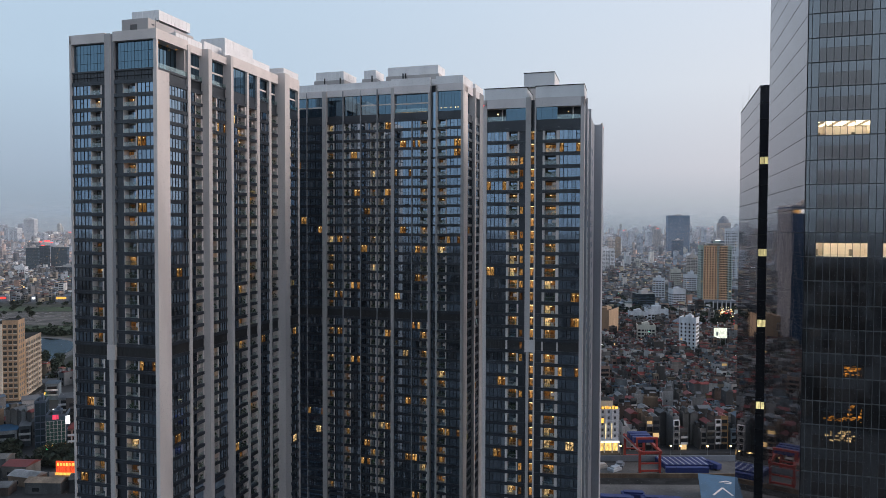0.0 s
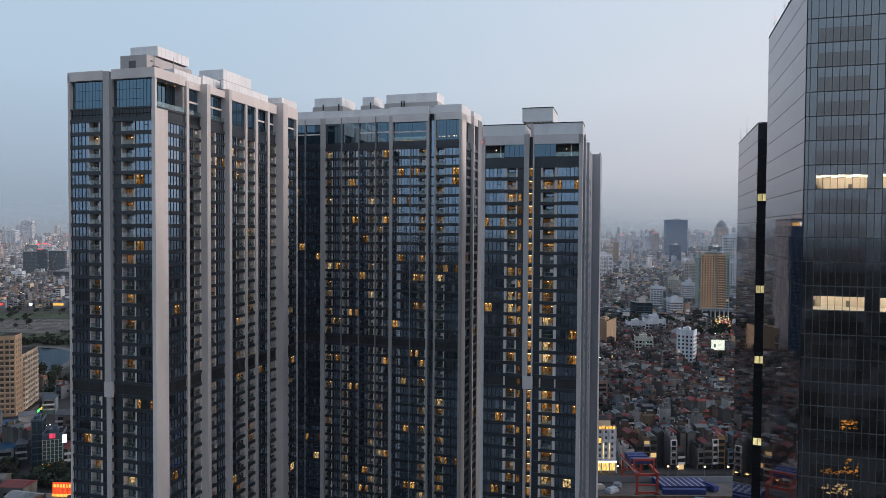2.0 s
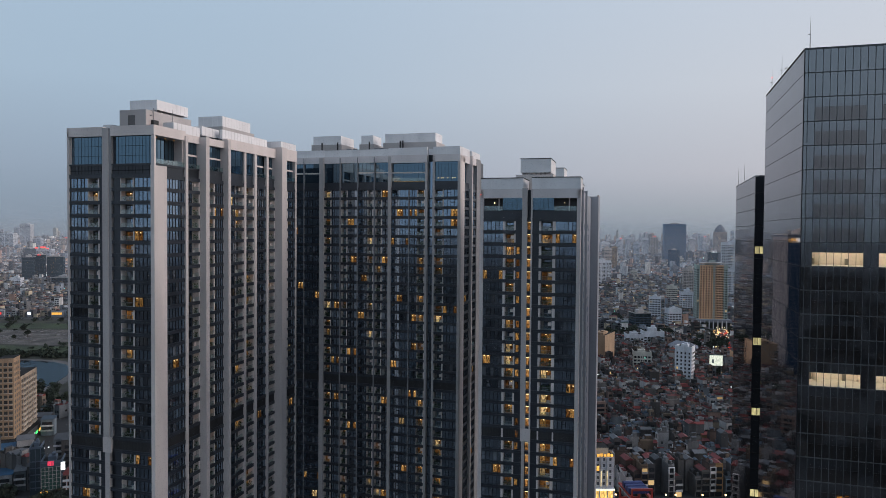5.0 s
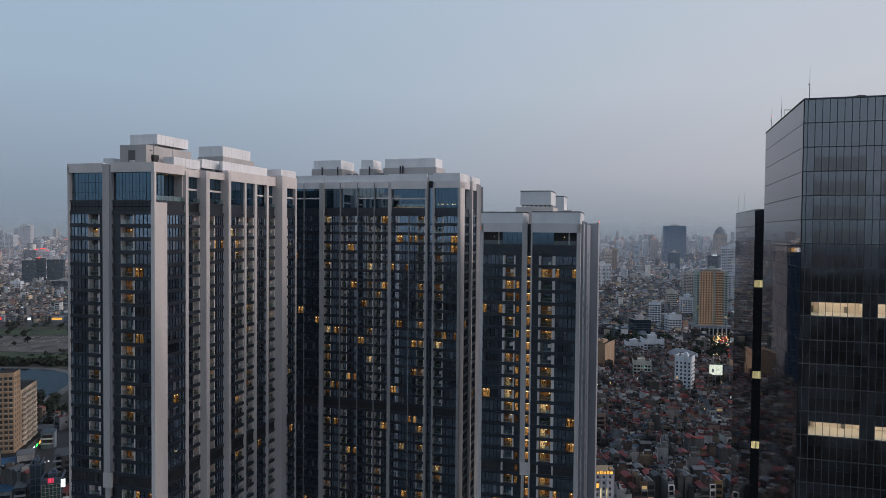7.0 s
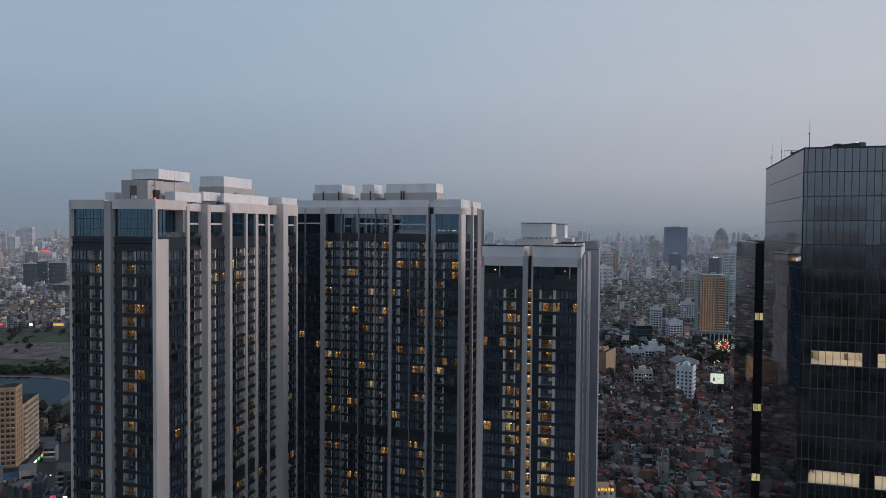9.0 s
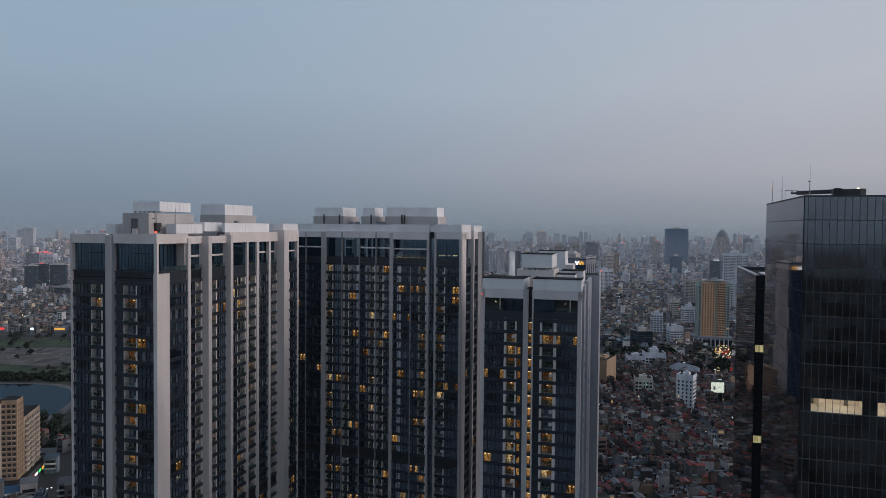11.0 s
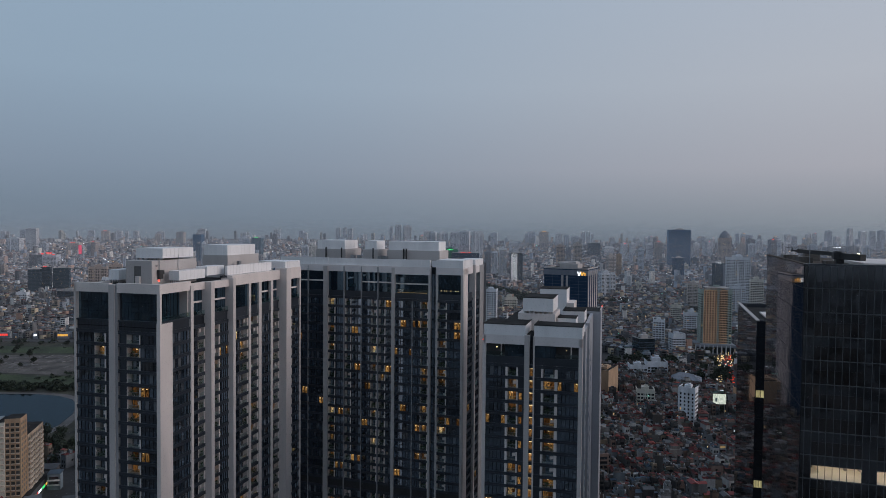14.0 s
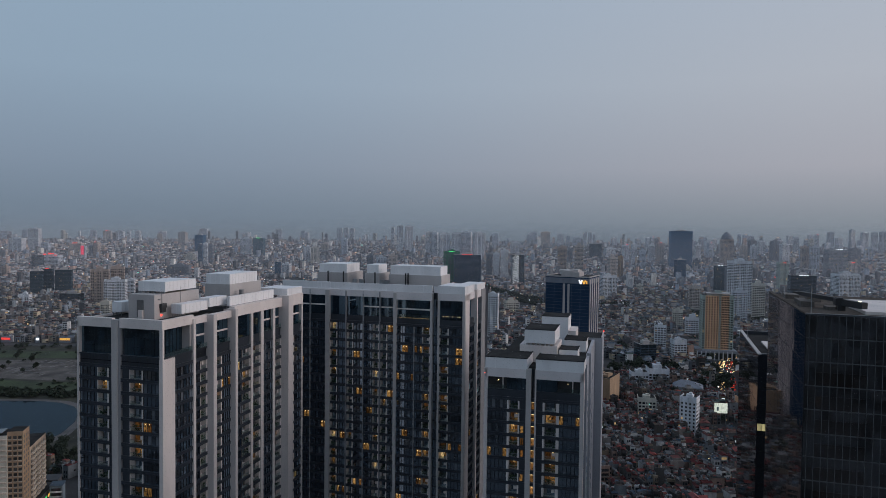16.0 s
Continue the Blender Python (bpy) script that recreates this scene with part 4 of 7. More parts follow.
part("parapet_cap", MB().box(0.8, 34, -0.1, 0.7, 157.4, 157.7), DARK, t5)
part("parapet", MB().box(0.0, 34, 46.8, 47.5, 156.4, 157.6), DARK, t5)
part("white_roof_deck", MB().box(4.5, 30, 10, 30, 156.4, 156.8), WHITE, t5)
for y in (30.0, 46.5):
    mast = thing("lightning_mast", pose(87.9, 195.6, 157.7, 0, 0, -17) @ T(0.5, y, 0), "thin steel lightning mast on a roof edge", "mast", "roof masts")
    part("pole", MB().cyl(0, 0, 0, 3, 0.09, 0.06, 6).cyl(0, 0, 3, 6, 0.05, 0.02, 6), STEEL, mast)

# ---- ground, water and roads ----
EARTH = mat("street_ground", (0.035, 0.034, 0.035), 0.95, vary=0.3, stain=0.5, scale=0.2)
ASPHALT = mat("asphalt", (0.05, 0.05, 0.052), 0.9, vary=0.2, stain=0.3)
PAVE = mat("concrete_paving", (0.12, 0.11, 0.105), 0.9, vary=0.2, stain=0.4, scale=0.4)
GRASS = mat("rough_grass", (0.045, 0.043, 0.026), 0.95, vary=0.5, stain=0.85, scale=0.22)
BARE = mat("cleared_concrete", (0.12, 0.104, 0.092), 0.95, vary=0.4, stain=0.7, scale=0.25)
WATER = glass("lake_water", (0.26, 0.33, 0.39), (0.007, 0.011, 0.015), 0.03, rough=0.08, each=0.0, wave=0.6)
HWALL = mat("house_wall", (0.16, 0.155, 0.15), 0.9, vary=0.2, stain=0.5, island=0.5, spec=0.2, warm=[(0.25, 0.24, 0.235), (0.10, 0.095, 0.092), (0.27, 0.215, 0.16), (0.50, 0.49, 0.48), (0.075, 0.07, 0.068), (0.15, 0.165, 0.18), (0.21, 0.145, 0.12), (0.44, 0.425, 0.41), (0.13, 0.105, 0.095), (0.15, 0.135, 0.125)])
# Far and middle palettes are lighter: distance haze is put into the colours.
FWALL = mat("far_haze_wall", (0.39, 0.385, 0.405), 0.9, vary=0.15, stain=0.4, island=0.6, warm=[(0.66, 0.645, 0.645), (0.20, 0.195, 0.21), (0.80, 0.78, 0.78), (0.30, 0.295, 0.31), (0.58, 0.46, 0.38), (0.36, 0.40, 0.46), (0.16, 0.155, 0.165), (0.50, 0.34, 0.28), (0.72, 0.66, 0.60)])
FROOF = mat("far_haze_roof", (0.21, 0.21, 0.225), 0.9, vary=0.2, stain=0.4, island=0.5, warm=[(0.36, 0.36, 0.385), (0.12, 0.115, 0.12), (0.54, 0.54, 0.57), (0.26, 0.14, 0.125), (0.10, 0.115, 0.13)])
MWALL = mat("mid_haze_wall", (0.29, 0.285, 0.29), 0.9, vary=0.15, stain=0.4, island=0.5, warm=[(0.58, 0.56, 0.55), (0.15, 0.15, 0.162), (0.38, 0.32, 0.265), (0.80, 0.78, 0.76), (0.11, 0.11, 0.12), (0.27, 0.30, 0.34), (0.40, 0.26, 0.20), (0.18, 0.16, 0.155), (0.46, 0.38, 0.27)])
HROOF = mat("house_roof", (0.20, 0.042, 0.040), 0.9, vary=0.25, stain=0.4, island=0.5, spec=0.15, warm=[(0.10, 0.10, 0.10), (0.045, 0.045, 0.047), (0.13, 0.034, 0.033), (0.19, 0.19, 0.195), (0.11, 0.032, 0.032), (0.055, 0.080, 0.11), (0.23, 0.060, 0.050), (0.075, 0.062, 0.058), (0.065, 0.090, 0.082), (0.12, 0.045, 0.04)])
# Middle-distance roofs, lightened the same way for haze.
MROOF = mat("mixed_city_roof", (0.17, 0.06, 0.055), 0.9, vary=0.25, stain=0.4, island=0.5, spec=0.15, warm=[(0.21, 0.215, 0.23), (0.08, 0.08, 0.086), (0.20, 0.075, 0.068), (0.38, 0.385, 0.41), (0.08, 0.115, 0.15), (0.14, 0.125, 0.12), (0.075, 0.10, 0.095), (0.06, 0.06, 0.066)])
# Far panes are lightened too, with haze in the colour.
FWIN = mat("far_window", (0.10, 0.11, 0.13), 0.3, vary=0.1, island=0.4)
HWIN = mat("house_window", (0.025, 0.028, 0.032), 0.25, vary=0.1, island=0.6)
HLIT = lamp_mat("house_light", (1.0, 0.66, 0.3), 0.55, 0.6, (0.05, 0.05, 0.05))
HLITW = lamp_mat("house_light_white", (0.9, 0.95, 1.0), 0.9, 0.6, (0.05, 0.05, 0.05))
TAILS = lamp_mat("tail_light", (1.0, 0.06, 0.03), 3.0, 0.3)
HEADS = lamp_mat("head_light", (1.0, 0.66, 0.28), 5.0, 0.3)
LEAF = mat("leaves", (0.024, 0.036, 0.02), 0.9, vary=0.4, stain=0.3, island=0.5)
BARK = mat("bark", (0.07, 0.055, 0.045), 0.95)
ORANGE_STEEL = mat("orange_painted_steel", (0.36, 0.04, 0.03), 0.5)
BLUE_TARP = mat("blue_tarpaulin", (0.018, 0.036, 0.16), 0.6, stain=0.3)
BLUE_ROOF = mat("blue_sheet_roof", (0.035, 0.11, 0.20), 0.5, stain=0.25)

FLAT, RIM, REACH = 3200, 4850, 9000


def rise(r):
    """Far land, drawn closer together: its climb is shaped to fit the camera's view."""
    return 0.0 if r <= FLAT else 165 * (1 - r / (FLAT + (r - FLAT) * (REACH - FLAT) / (RIM - FLAT)))


def settle(x, y):
    """Where a far place stands on that land, and its scale there to fit the view."""
    far_off = math.hypot(x, y)
    if far_off <= FLAT:
        return x, y, 0.0, 1.0
    r = min(FLAT + (far_off - FLAT) * (RIM - FLAT) / (REACH - FLAT), RIM - 90)
    return x * r / far_off, y * r / far_off, rise(r), r / far_off


b = MB()
rings = [0.0, 1600.0, 3200.0] + [3250.0 + 50 * i for i in range(34)]
b.v = [(r * math.cos(math.pi * k / 48), r * math.sin(math.pi * k / 48), rise(r)) for r in rings for k in range(96)]
b.f = [(i * 96 + k, (i + 1) * 96 + k, (i + 1) * 96 + (k + 1) % 96, i * 96 + (k + 1) % 96) for i in range(len(rings) - 1) for k in range(96)]
b.m = [0] * len(b.f)
ground = new("ground", b.mesh("ground", EARTH, True))
tagged(ground, "dark city ground of streets and yards", "ground", kind="structure")


def sheet(name, pts, z, material, label, category):
    """A flat outline laid just above the ground."""
    n = len(pts)
    me = bpy.data.meshes.new(name)
    me.from_pydata([(x, y, z) for x, y in pts] + [(x, y, -0.3) for x, y in pts], [], [tuple(range(n))] + [(i, i + n, (i + 1) % n + n, (i + 1) % n) for i in range(n)])
    me.materials.append(material)
    return tagged(new(name, me), label, category, kind="structure")


LAKE = [(-700, 560), (-400, 576), (-366, 586), (-350, 602), (-346, 625), (-353, 662), (-366, 695), (-383, 718), (-404, 732), (-432, 739), (-480, 738), (-700, 742)]
sheet("park", [(-820, 540), (-250, 540), (-250, 800), (-330, 1060), (-820, 1075)], 0.05, GRASS, "rough dark grass of a lakeside park", "park")
sheet("shore_path", [(-525 + (x + 525) * 1.05, 655 + (y - 655) * 1.085) for x, y in LAKE], 0.10, PAVE, "pale paved path round a lake", "path")
sheet("water", LAKE, 0.16, WATER, "still dark lake water", "lake")
MEADOW = mat("green_meadow", (0.040, 0.058, 0.020), 0.95, vary=0.5, stain=0.6, scale=0.2)
sheet("meadow", [(-700, 786), (-330, 786), (-340, 838), (-470, 826), (-560, 840), (-700, 832)], 0.09, MEADOW, "green grass band beyond a lake", "grass")
sheet("meadow", [(-800, 968), (-360, 975), (-350, 1018), (-800, 1030)], 0.09, MEADOW, "green grass band beyond a lake", "grass")
sheet("cleared_ground", [(-700, 842), (-560, 848), (-470, 834), (-370, 846), (-380, 948), (-520, 962), (-640, 950), (-720, 956)], 0.10, BARE, "cleared ground of broken pale concrete", "ground")
# low walls of the houses that were cleared
RUBBLE = mat("broken_concrete", (0.22, 0.205, 0.195), 0.95, vary=0.4, stain=0.5)
b, r = MB(), random.Random(12)
for _ in range(26):
    x, y, w, d = r.uniform(-660, -400), r.uniform(855, 940), r.uniform(18, 46), r.uniform(9, 22)
    for x0, x1, y0, y1 in ((x, x + w, y, y + 1.2), (x, x + w * r.uniform(0.3, 1), y + d, y + d + 1.2), (x, x + 1.2, y, y + d), (x + w, x + w + 1.2, y, y + d * r.uniform(0.3, 1))):
        b.box(x0, x1, y0, y1, 0, r.uniform(0.25, 0.7))
tagged(new("foundation_walls", b.mesh("foundation_walls", RUBBLE)), "low broken foundation walls on cleared ground", "ruins", kind="stuff")
sheet("road", [(-900, 1070), (-300, 1058), (-300, 1076), (-900, 1090)], 0.2, ASPHALT, "grey road beyond a park", "road")
BOULEVARD = [(318, 780), (336, 828), (352, 868), (385, 962), (405, 1004), (464, 1207), (560, 1560), (640, 1900)]
sheet("road", [(x - 12, y) for x, y in BOULEVARD] + [(x + 14, y) for x, y in reversed(BOULEVARD)], 0.2, ASPHALT, "broad boulevard crowded with evening traffic", "road")
sheet("junction", [(364, 915), (396, 912), (480, 985), (480, 1026), (388, 1020)], 0.24, ASPHALT, "busy road junction below a tower podium", "road")
sheet("canal", [(40, 2150), (122, 2095), (179, 1887), (243, 1743), (430, 1660), (430, 1630), (215, 1690), (150, 1860), (95, 2060), (30, 2110)], 0.22, WATER, "dark tree-lined canal through the city", "canal")
sheet("street", [(-40, 356), (330, 372), (330, 381), (-40, 365)], 0.12, ASPHALT, "narrow street between a building site and shophouses", "road")
sheet("yard", [(60, 285), (160, 300), (165, 352), (60, 348)], 0.1, PAVE, "pale concrete yard of a building site", "yard")

# ---- trees ----


def tree_proto(seed, h, r, x, y):
    rr = random.Random(seed)
    t = thing("tree", T(x, y, 0), "dense dark green street tree", "tree", "city trees")
    b = MB().cyl(0, 0, 0, h * 0.45, 0.32, 0.2, 7)
    for k in range(5):
        a = k * 1.3 + rr.random()
        b.beam((0, 0, h * rr.uniform(0.25, 0.42)), (math.cos(a) * r * 0.6, math.sin(a) * r * 0.6, h * rr.uniform(0.55, 0.8)), 0.14)
    part("trunk", b, BARK, t)
    c = MB()
    lobes = [(rr.uniform(-0.5, 0.5) * r, rr.uniform(-0.5, 0.5) * r, h * rr.uniform(0.5, 0.82), rr.uniform(0.4, 0.65) * r) for _ in range(8)]
    for _ in range(300):
        lx, ly, lz, lr = rr.choice(lobes)
        d = Vector((rr.gauss(0, 1), rr.gauss(0, 1), rr.gauss(0, 0.8))).normalized() * lr * rr.uniform(0.6, 1.08)
        p = Vector((lx, ly, lz)) + d
        u = Vector((rr.gauss(0, 1), rr.gauss(0, 1), rr.gauss(0, 0.5))).normalized() * rr.uniform(0.35, 0.8)
        v = u.cross(Vector((rr.gauss(0, 1), rr.gauss(0, 1), rr.gauss(0, 1)))).normalized() * rr.uniform(0.3, 0.7)
        c.quad(tuple(p - u - v * 0.6), tuple(p + u * 0.8 - v), tuple(p + u + v * 0.7), tuple(p - u * 0.7 + v))
    part("crown", c, LEAF, t)
    return t


PROTO_TREES = [tree_proto(5, 9, 4.2, -300, 560), tree_proto(6, 11, 5.2, -312, 566), tree_proto(7, 8, 3.6, -322, 555)]


def plant(x, y, s, r, z=0):
    copy_thing(r.choice(PROTO_TREES), pose(x, y, z, 0, 0, r.uniform(0, 360)) @ Matrix.Diagonal((s, s, s * r.uniform(0.85, 1.15), 1)))


# ---- the city: named blocks first ----
# Bone and mist also carry distance haze in their colour on far blocks.
PAINT = {
    "teal": glass("green_glass", (0.5, 0.8, 0.75), (0.05, 0.115, 0.105), 0.15, rough=0.1), "bone": mat("bone_white_render", (0.74, 0.75, 0.78), 0.85), "mist": mat("blue_grey_render", (0.56, 0.60, 0.66), 0.85),
    "pale": mat("pale_concrete", (0.52, 0.54, 0.58), 0.85), "grey": mat("grey_concrete", (0.225, 0.241, 0.275), 0.85), "tan": mat("tan_render", (0.55, 0.48, 0.43), 0.85),
    "brown": mat("brown_render", (0.46, 0.37, 0.32), 0.85), "white": mat("white_render", (0.64, 0.66, 0.70), 0.85), "cream": mat("cream_render", (0.58, 0.55, 0.48), 0.85),
    "pink": mat("pink_render", (0.342, 0.232, 0.207), 0.85), "darkglass": glass("dark_office_glass", (0.5, 0.65, 0.75), (0.034, 0.053, 0.067), 0.15, rough=0.15), "darkblue": glass("blue_office_glass", (0.45, 0.62, 0.85), (0.022, 0.055, 0.10), 0.10, rough=0.15),
    "slate": mat("slate_blue_panel", (0.06, 0.085, 0.12), 0.6), "green": mat("green_safety_net", (0.02, 0.18, 0.09), 0.8), "blue": glass("deep_blue_glass", (0.35, 0.5, 0.85), (0.022, 0.052, 0.10), 0.18, rough=0.1),
    "yellow": mat("ochre_render", (0.74, 0.44, 0.25), 0.85), "old_yellow": mat("dull_ochre", (0.413, 0.232, 0.070), 0.85), "sage": mat("sage_render", (0.38, 0.45, 0.40), 0.85), "ochre": mat("sandy_render", (0.44, 0.30, 0.19), 0.85),
}
SIGNS = {"redboard": lamp_mat("red_board", (1.0, 0.10, 0.03), 0.9, 0.3), "red": lamp_mat("red_sign", (1.0, 0.07, 0.06), 1.6, 0.3), "white": lamp_mat("white_sign", (0.95, 0.97, 1.0), 2.0, 0.2), "pink": lamp_mat("pink_sign", (1.0, 0.08, 0.16), 0.9, 0.3), "green": lamp_mat("green_sign", (0.1, 1.0, 0.25), 1.6, 0.3),
         "amber": lamp_mat("amber_sign", (1.0, 0.5, 0.1), 1.4, 0.3), "teal": lamp_mat("teal_sign", (0.2, 1.0, 0.85), 1.2, 0.3)}
taken = []


def pane_into(b, x0, x1, y, z0, z1, m=0):
    b.quad((x0, y, z0), (x1, y, z0), (x1, y, z1), (x0, y, z1), m)


def side_pane(b, s, x, y0, y1, z0, z1, m=0):
    ring = [(x, y0, z0), (x, y1, z0), (x, y1, z1), (x, y0, z1)]
    b.quad(*(ring if s > 0 else reversed(ring)), m)


def block(x, y, w, h, style, d=0, turn=None, label="", name="", sign="", r=random.Random(3), cols=0, group="city high-rise blocks", fill=0.36, plain=False):
    """A high-rise: walls, roof house and windows on the faces that can be seen."""
    d = d or max(14, min(w * 0.7, 36))
    turn = r.uniform(-18, 18) if turn is None else turn
    glassy = style in ("darkglass", "darkblue", "blue")
    name = name or ("office_block" if glassy else "apartment_block")
    words = {"pale": "pale concrete apartment block with rows of windows", "darkglass": "dark glass office block with floor bands", "darkblue": "dark blue glass office block", "green": "unfinished block wrapped in green safety net"}
    px, py, pz, k_ = settle(x, y)
    ob = thing(name, pose(px, py, pz, 0, 0, turn) @ Matrix.Diagonal((k_, k_, k_, 1)), label or words.get(style, style + " rendered apartment block with rows of windows"), "office block" if glassy else "apartment block", group)
    b = MB().box(-w / 2, w / 2, -d / 2, d / 2, 0, h, 0, 1)
    # set-backs and a recessed middle break the outline of the wider slabs
    notch = not glassy and w > 26 and not plain and not cols and r.random() < 0.6
    if notch:
        b.box(-w * 0.5, -w * 0.16, -d / 2 - 2.4, -d / 2, 0, h - 3.2, 0, 1)
        b.box(w * 0.16, w * 0.5, -d / 2 - 2.4, -d / 2, 0, h - 3.2, 0, 1)
    part("wall", b, [PAINT[style], ROOF], ob)
    up = 4.5 if w > 20 else 2.4
    part("roof_house", MB().box(-w * 0.22, w * 0.2, -d * 0.2, d * 0.25, h, h + up).box(-w * 0.05, w * 0.14, -d * 0.1, d * 0.1, h + up, h + up * 1.6), PAINT[style] if not glassy else (PALE if y > 500 else PAINT["slate"]), ob)
    if y < 2600:
        part("parapet", MB().box(-w / 2 - 0.2, w / 2 + 0.2, -d / 2 - 0.2, -d / 2 + 0.3, h, h + 1.2).box(-w / 2 - 0.2, -w / 2 + 0.3, -d / 2 + 0.3, d / 2, h, h + 1.2).box(w / 2 - 0.3, w / 2 + 0.2, -d / 2 + 0.3, d / 2, h, h + 1.2), PAINT[style] if not glassy else (PALE if y > 500 else PAINT["slate"]), ob)
    b = MB()
    fl = 3.5 if y < 2600 else 5.2
    nf = int((h - 6) / fl)
    n = cols or max(4, int(w / (3.6 if y < 2600 else 5.0)))
    band = 0.35 if style == "blue" else 0.6
    if glassy:
        for k in range(nf):
            z = 4 + k * fl
            b.box(-w / 2 - 0.1, w / 2 + 0.1, -d / 2 - 0.1, -d / 2, z, z + band, 0)
            for s in (-1, 1):
                side_pane(b, s, s * (w / 2 + 0.08), -d / 2, d / 2, z, z + band)
            for _ in range(2 if 1200 < y < 2600 else 0):
                if r.random() < 0.2:
                    q = r.uniform(-0.46, 0.4) * w
                    pane_into(b, q, q + w * r.uniform(0.02, 0.05), -d / 2 - 0.06, z + 1.2, z + 2.3, 1)
        for i in range(max(2, int(w / 9)) + 1):
            q = -w / 2 + w * i / max(2, int(w / 9))
            b.box(q - 0.15, q + 0.15, -d / 2 - 0.16, -d / 2, 3, h, 0)
        part("floor_band", b, [PAINT["slate"], HLIT], ob, kind="stuff")
    else:
        gaps = {i for i in range(n) if i % 4 == 2 and n > 6}
        for k in range(nf):
            z = 4 + k * fl
            tall = fl * 0.54
            for i in range(0 if plain else n):
                q = -w / 2 + w * (i + 0.5) / n
                ww = w / n * (fill if i not in gaps else 0.25)
                front = -d / 2 - (2.46 if notch and abs(q) > w * 0.16 + ww and z + tall < h - 3.4 else 0.06)
                m = 0 if r.random() > 0.022 else 1
                pane_into(b, q - ww, q + ww, front, z + 0.2, z + 0.2 + tall, m)
                if i in gaps and y < 2600:
                    b.box(q - ww * 1.6, q + ww * 1.6, front - 0.9, front, z - 0.2, z + 0.7, 2)
            ns = max(3, int(d / 4.5)) if not plain else 0
            for i in range(ns):
                q = -d / 2 + d * (i + 0.5) / ns
                for s in (-1, 1):
                    side_pane(b, s, s * (w / 2 + 0.05), q - d / ns * 0.3, q + d / ns * 0.3, z + 0.2, z + 0.2 + tall)
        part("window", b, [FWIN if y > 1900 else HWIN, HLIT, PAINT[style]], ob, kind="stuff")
        f = MB()
        for i in range(max(2, n // 3) + 1):
            q = -w / 2 + w * i / max(2, n // 3)
            f.box(q - 0.35, q + 0.35, -d / 2 - (3.0 if notch and abs(q) > w * 0.17 else 0.7), -d / 2, 0, h + (0.6 if not notch else -3.0))
        if y < 2600:
            part("wall_rib", f, PAINT[style], ob, kind="stuff")
    if sign:
        b = MB()
        g = 1.0 if y < 2600 else 1.7
        for i in range(4):
            q = -w * 0.2 + i * w * 0.1
            b.box(q, q + w * 0.08, -d / 2 - 3.1, -d / 2 - 2.8, h - 0.6, h + (0.9 + 0.6 * (i % 2)) * g)
        part("rooftop_sign", b, SIGNS[sign], ob, "glowing rooftop sign")
    taken.append((x, y, max(w, d) * 0.55 + 4))
    return ob


for style, x, y, w, h, sign in (
    ("bone", -2600, 4243, 89, 90, ""),
    ("bone", -2608, 4435, 67, 148, ""),
    ("mist", -2547, 4454, 50, 58, ""),
    ("mist", -5132, 8126, 80, 107, ""),
    ("tan", -2129, 4029, 69, 70, "red"),
    ("grey", -1916, 3782, 20, 66, ""),
    ("brown", -1773, 3552, 30, 88, "red"),
    ("mist", -3782, 7515, 60, 111, ""),
    ("tan", -3234, 6695, 71, 116, "red"),
    ("bone", -3553, 7644, 86, 107, ""),
    ("white", -1596, 2851, 43, 50, "amber"),
    ("darkglass", -1598, 2737, 36, 55, ""),
    ("pink", -2053, 3314, 22, 35, ""),
    ("bone", -3515, 8002, 53, 105, ""),
    ("bone", -3542, 8756, 93, 107, ""),
    ("tan", -2404, 6403, 76, 111, ""),
    ("brown", -2817, 6896, 46, 86, ""),
    ("darkblue", -1397, 3986, 52, 124, ""),
    ("darkblue", -1022, 2917, 16, 100, ""),
    ("bone", -1015, 2959, 16, 104, ""),
    ("grey", -1034, 3083, 18, 93, ""),
):
    block(x, y, w, h, style, sign=sign)
for style, x, y, w, h, sign in (
    ("cream", -1202, 3286, 48, 43, ""),
    ("bone", -2891, 8368, 99, 136, ""),
    ("brown", -1422, 2259, 21, 41, ""),
    ("mist", -4469, 7443, 59, 110, ""),
    ("bone", -3161, 6982, 32, 110, ""),
    ("mist", -1155, 4048, 61, 106, ""),
    ("darkglass", -1064, 3995, 58, 108, "green"),
    ("bone", -2379, 9982, 86, 161, ""),
    ("bone", -670, 3398, 34, 79, ""),
    ("cream", -591, 3169, 40, 85, ""),
    ("tan", -852, 4974, 43, 60, ""),
    ("mist", -617, 4266, 37, 104, ""),
    ("bone", -1340, 8887, 59, 159, ""),
    ("bone", -1314, 9292, 55, 173, ""),
    ("bone", -1355, 10160, 61, 180, ""),
    ("bone", -543, 7212, 34, 177, ""),
    ("bone", -336, 5133, 44, 190, ""),
    ("bone", -271, 5153, 58, 187, ""),
    ("bone", -104, 4158, 30, 152, ""),
    ("bone", -66, 4168, 39, 149, ""),
    ("bone", -10, 4034, 56, 145, ""),
):
    block(x, y, w, h, style, sign=sign)
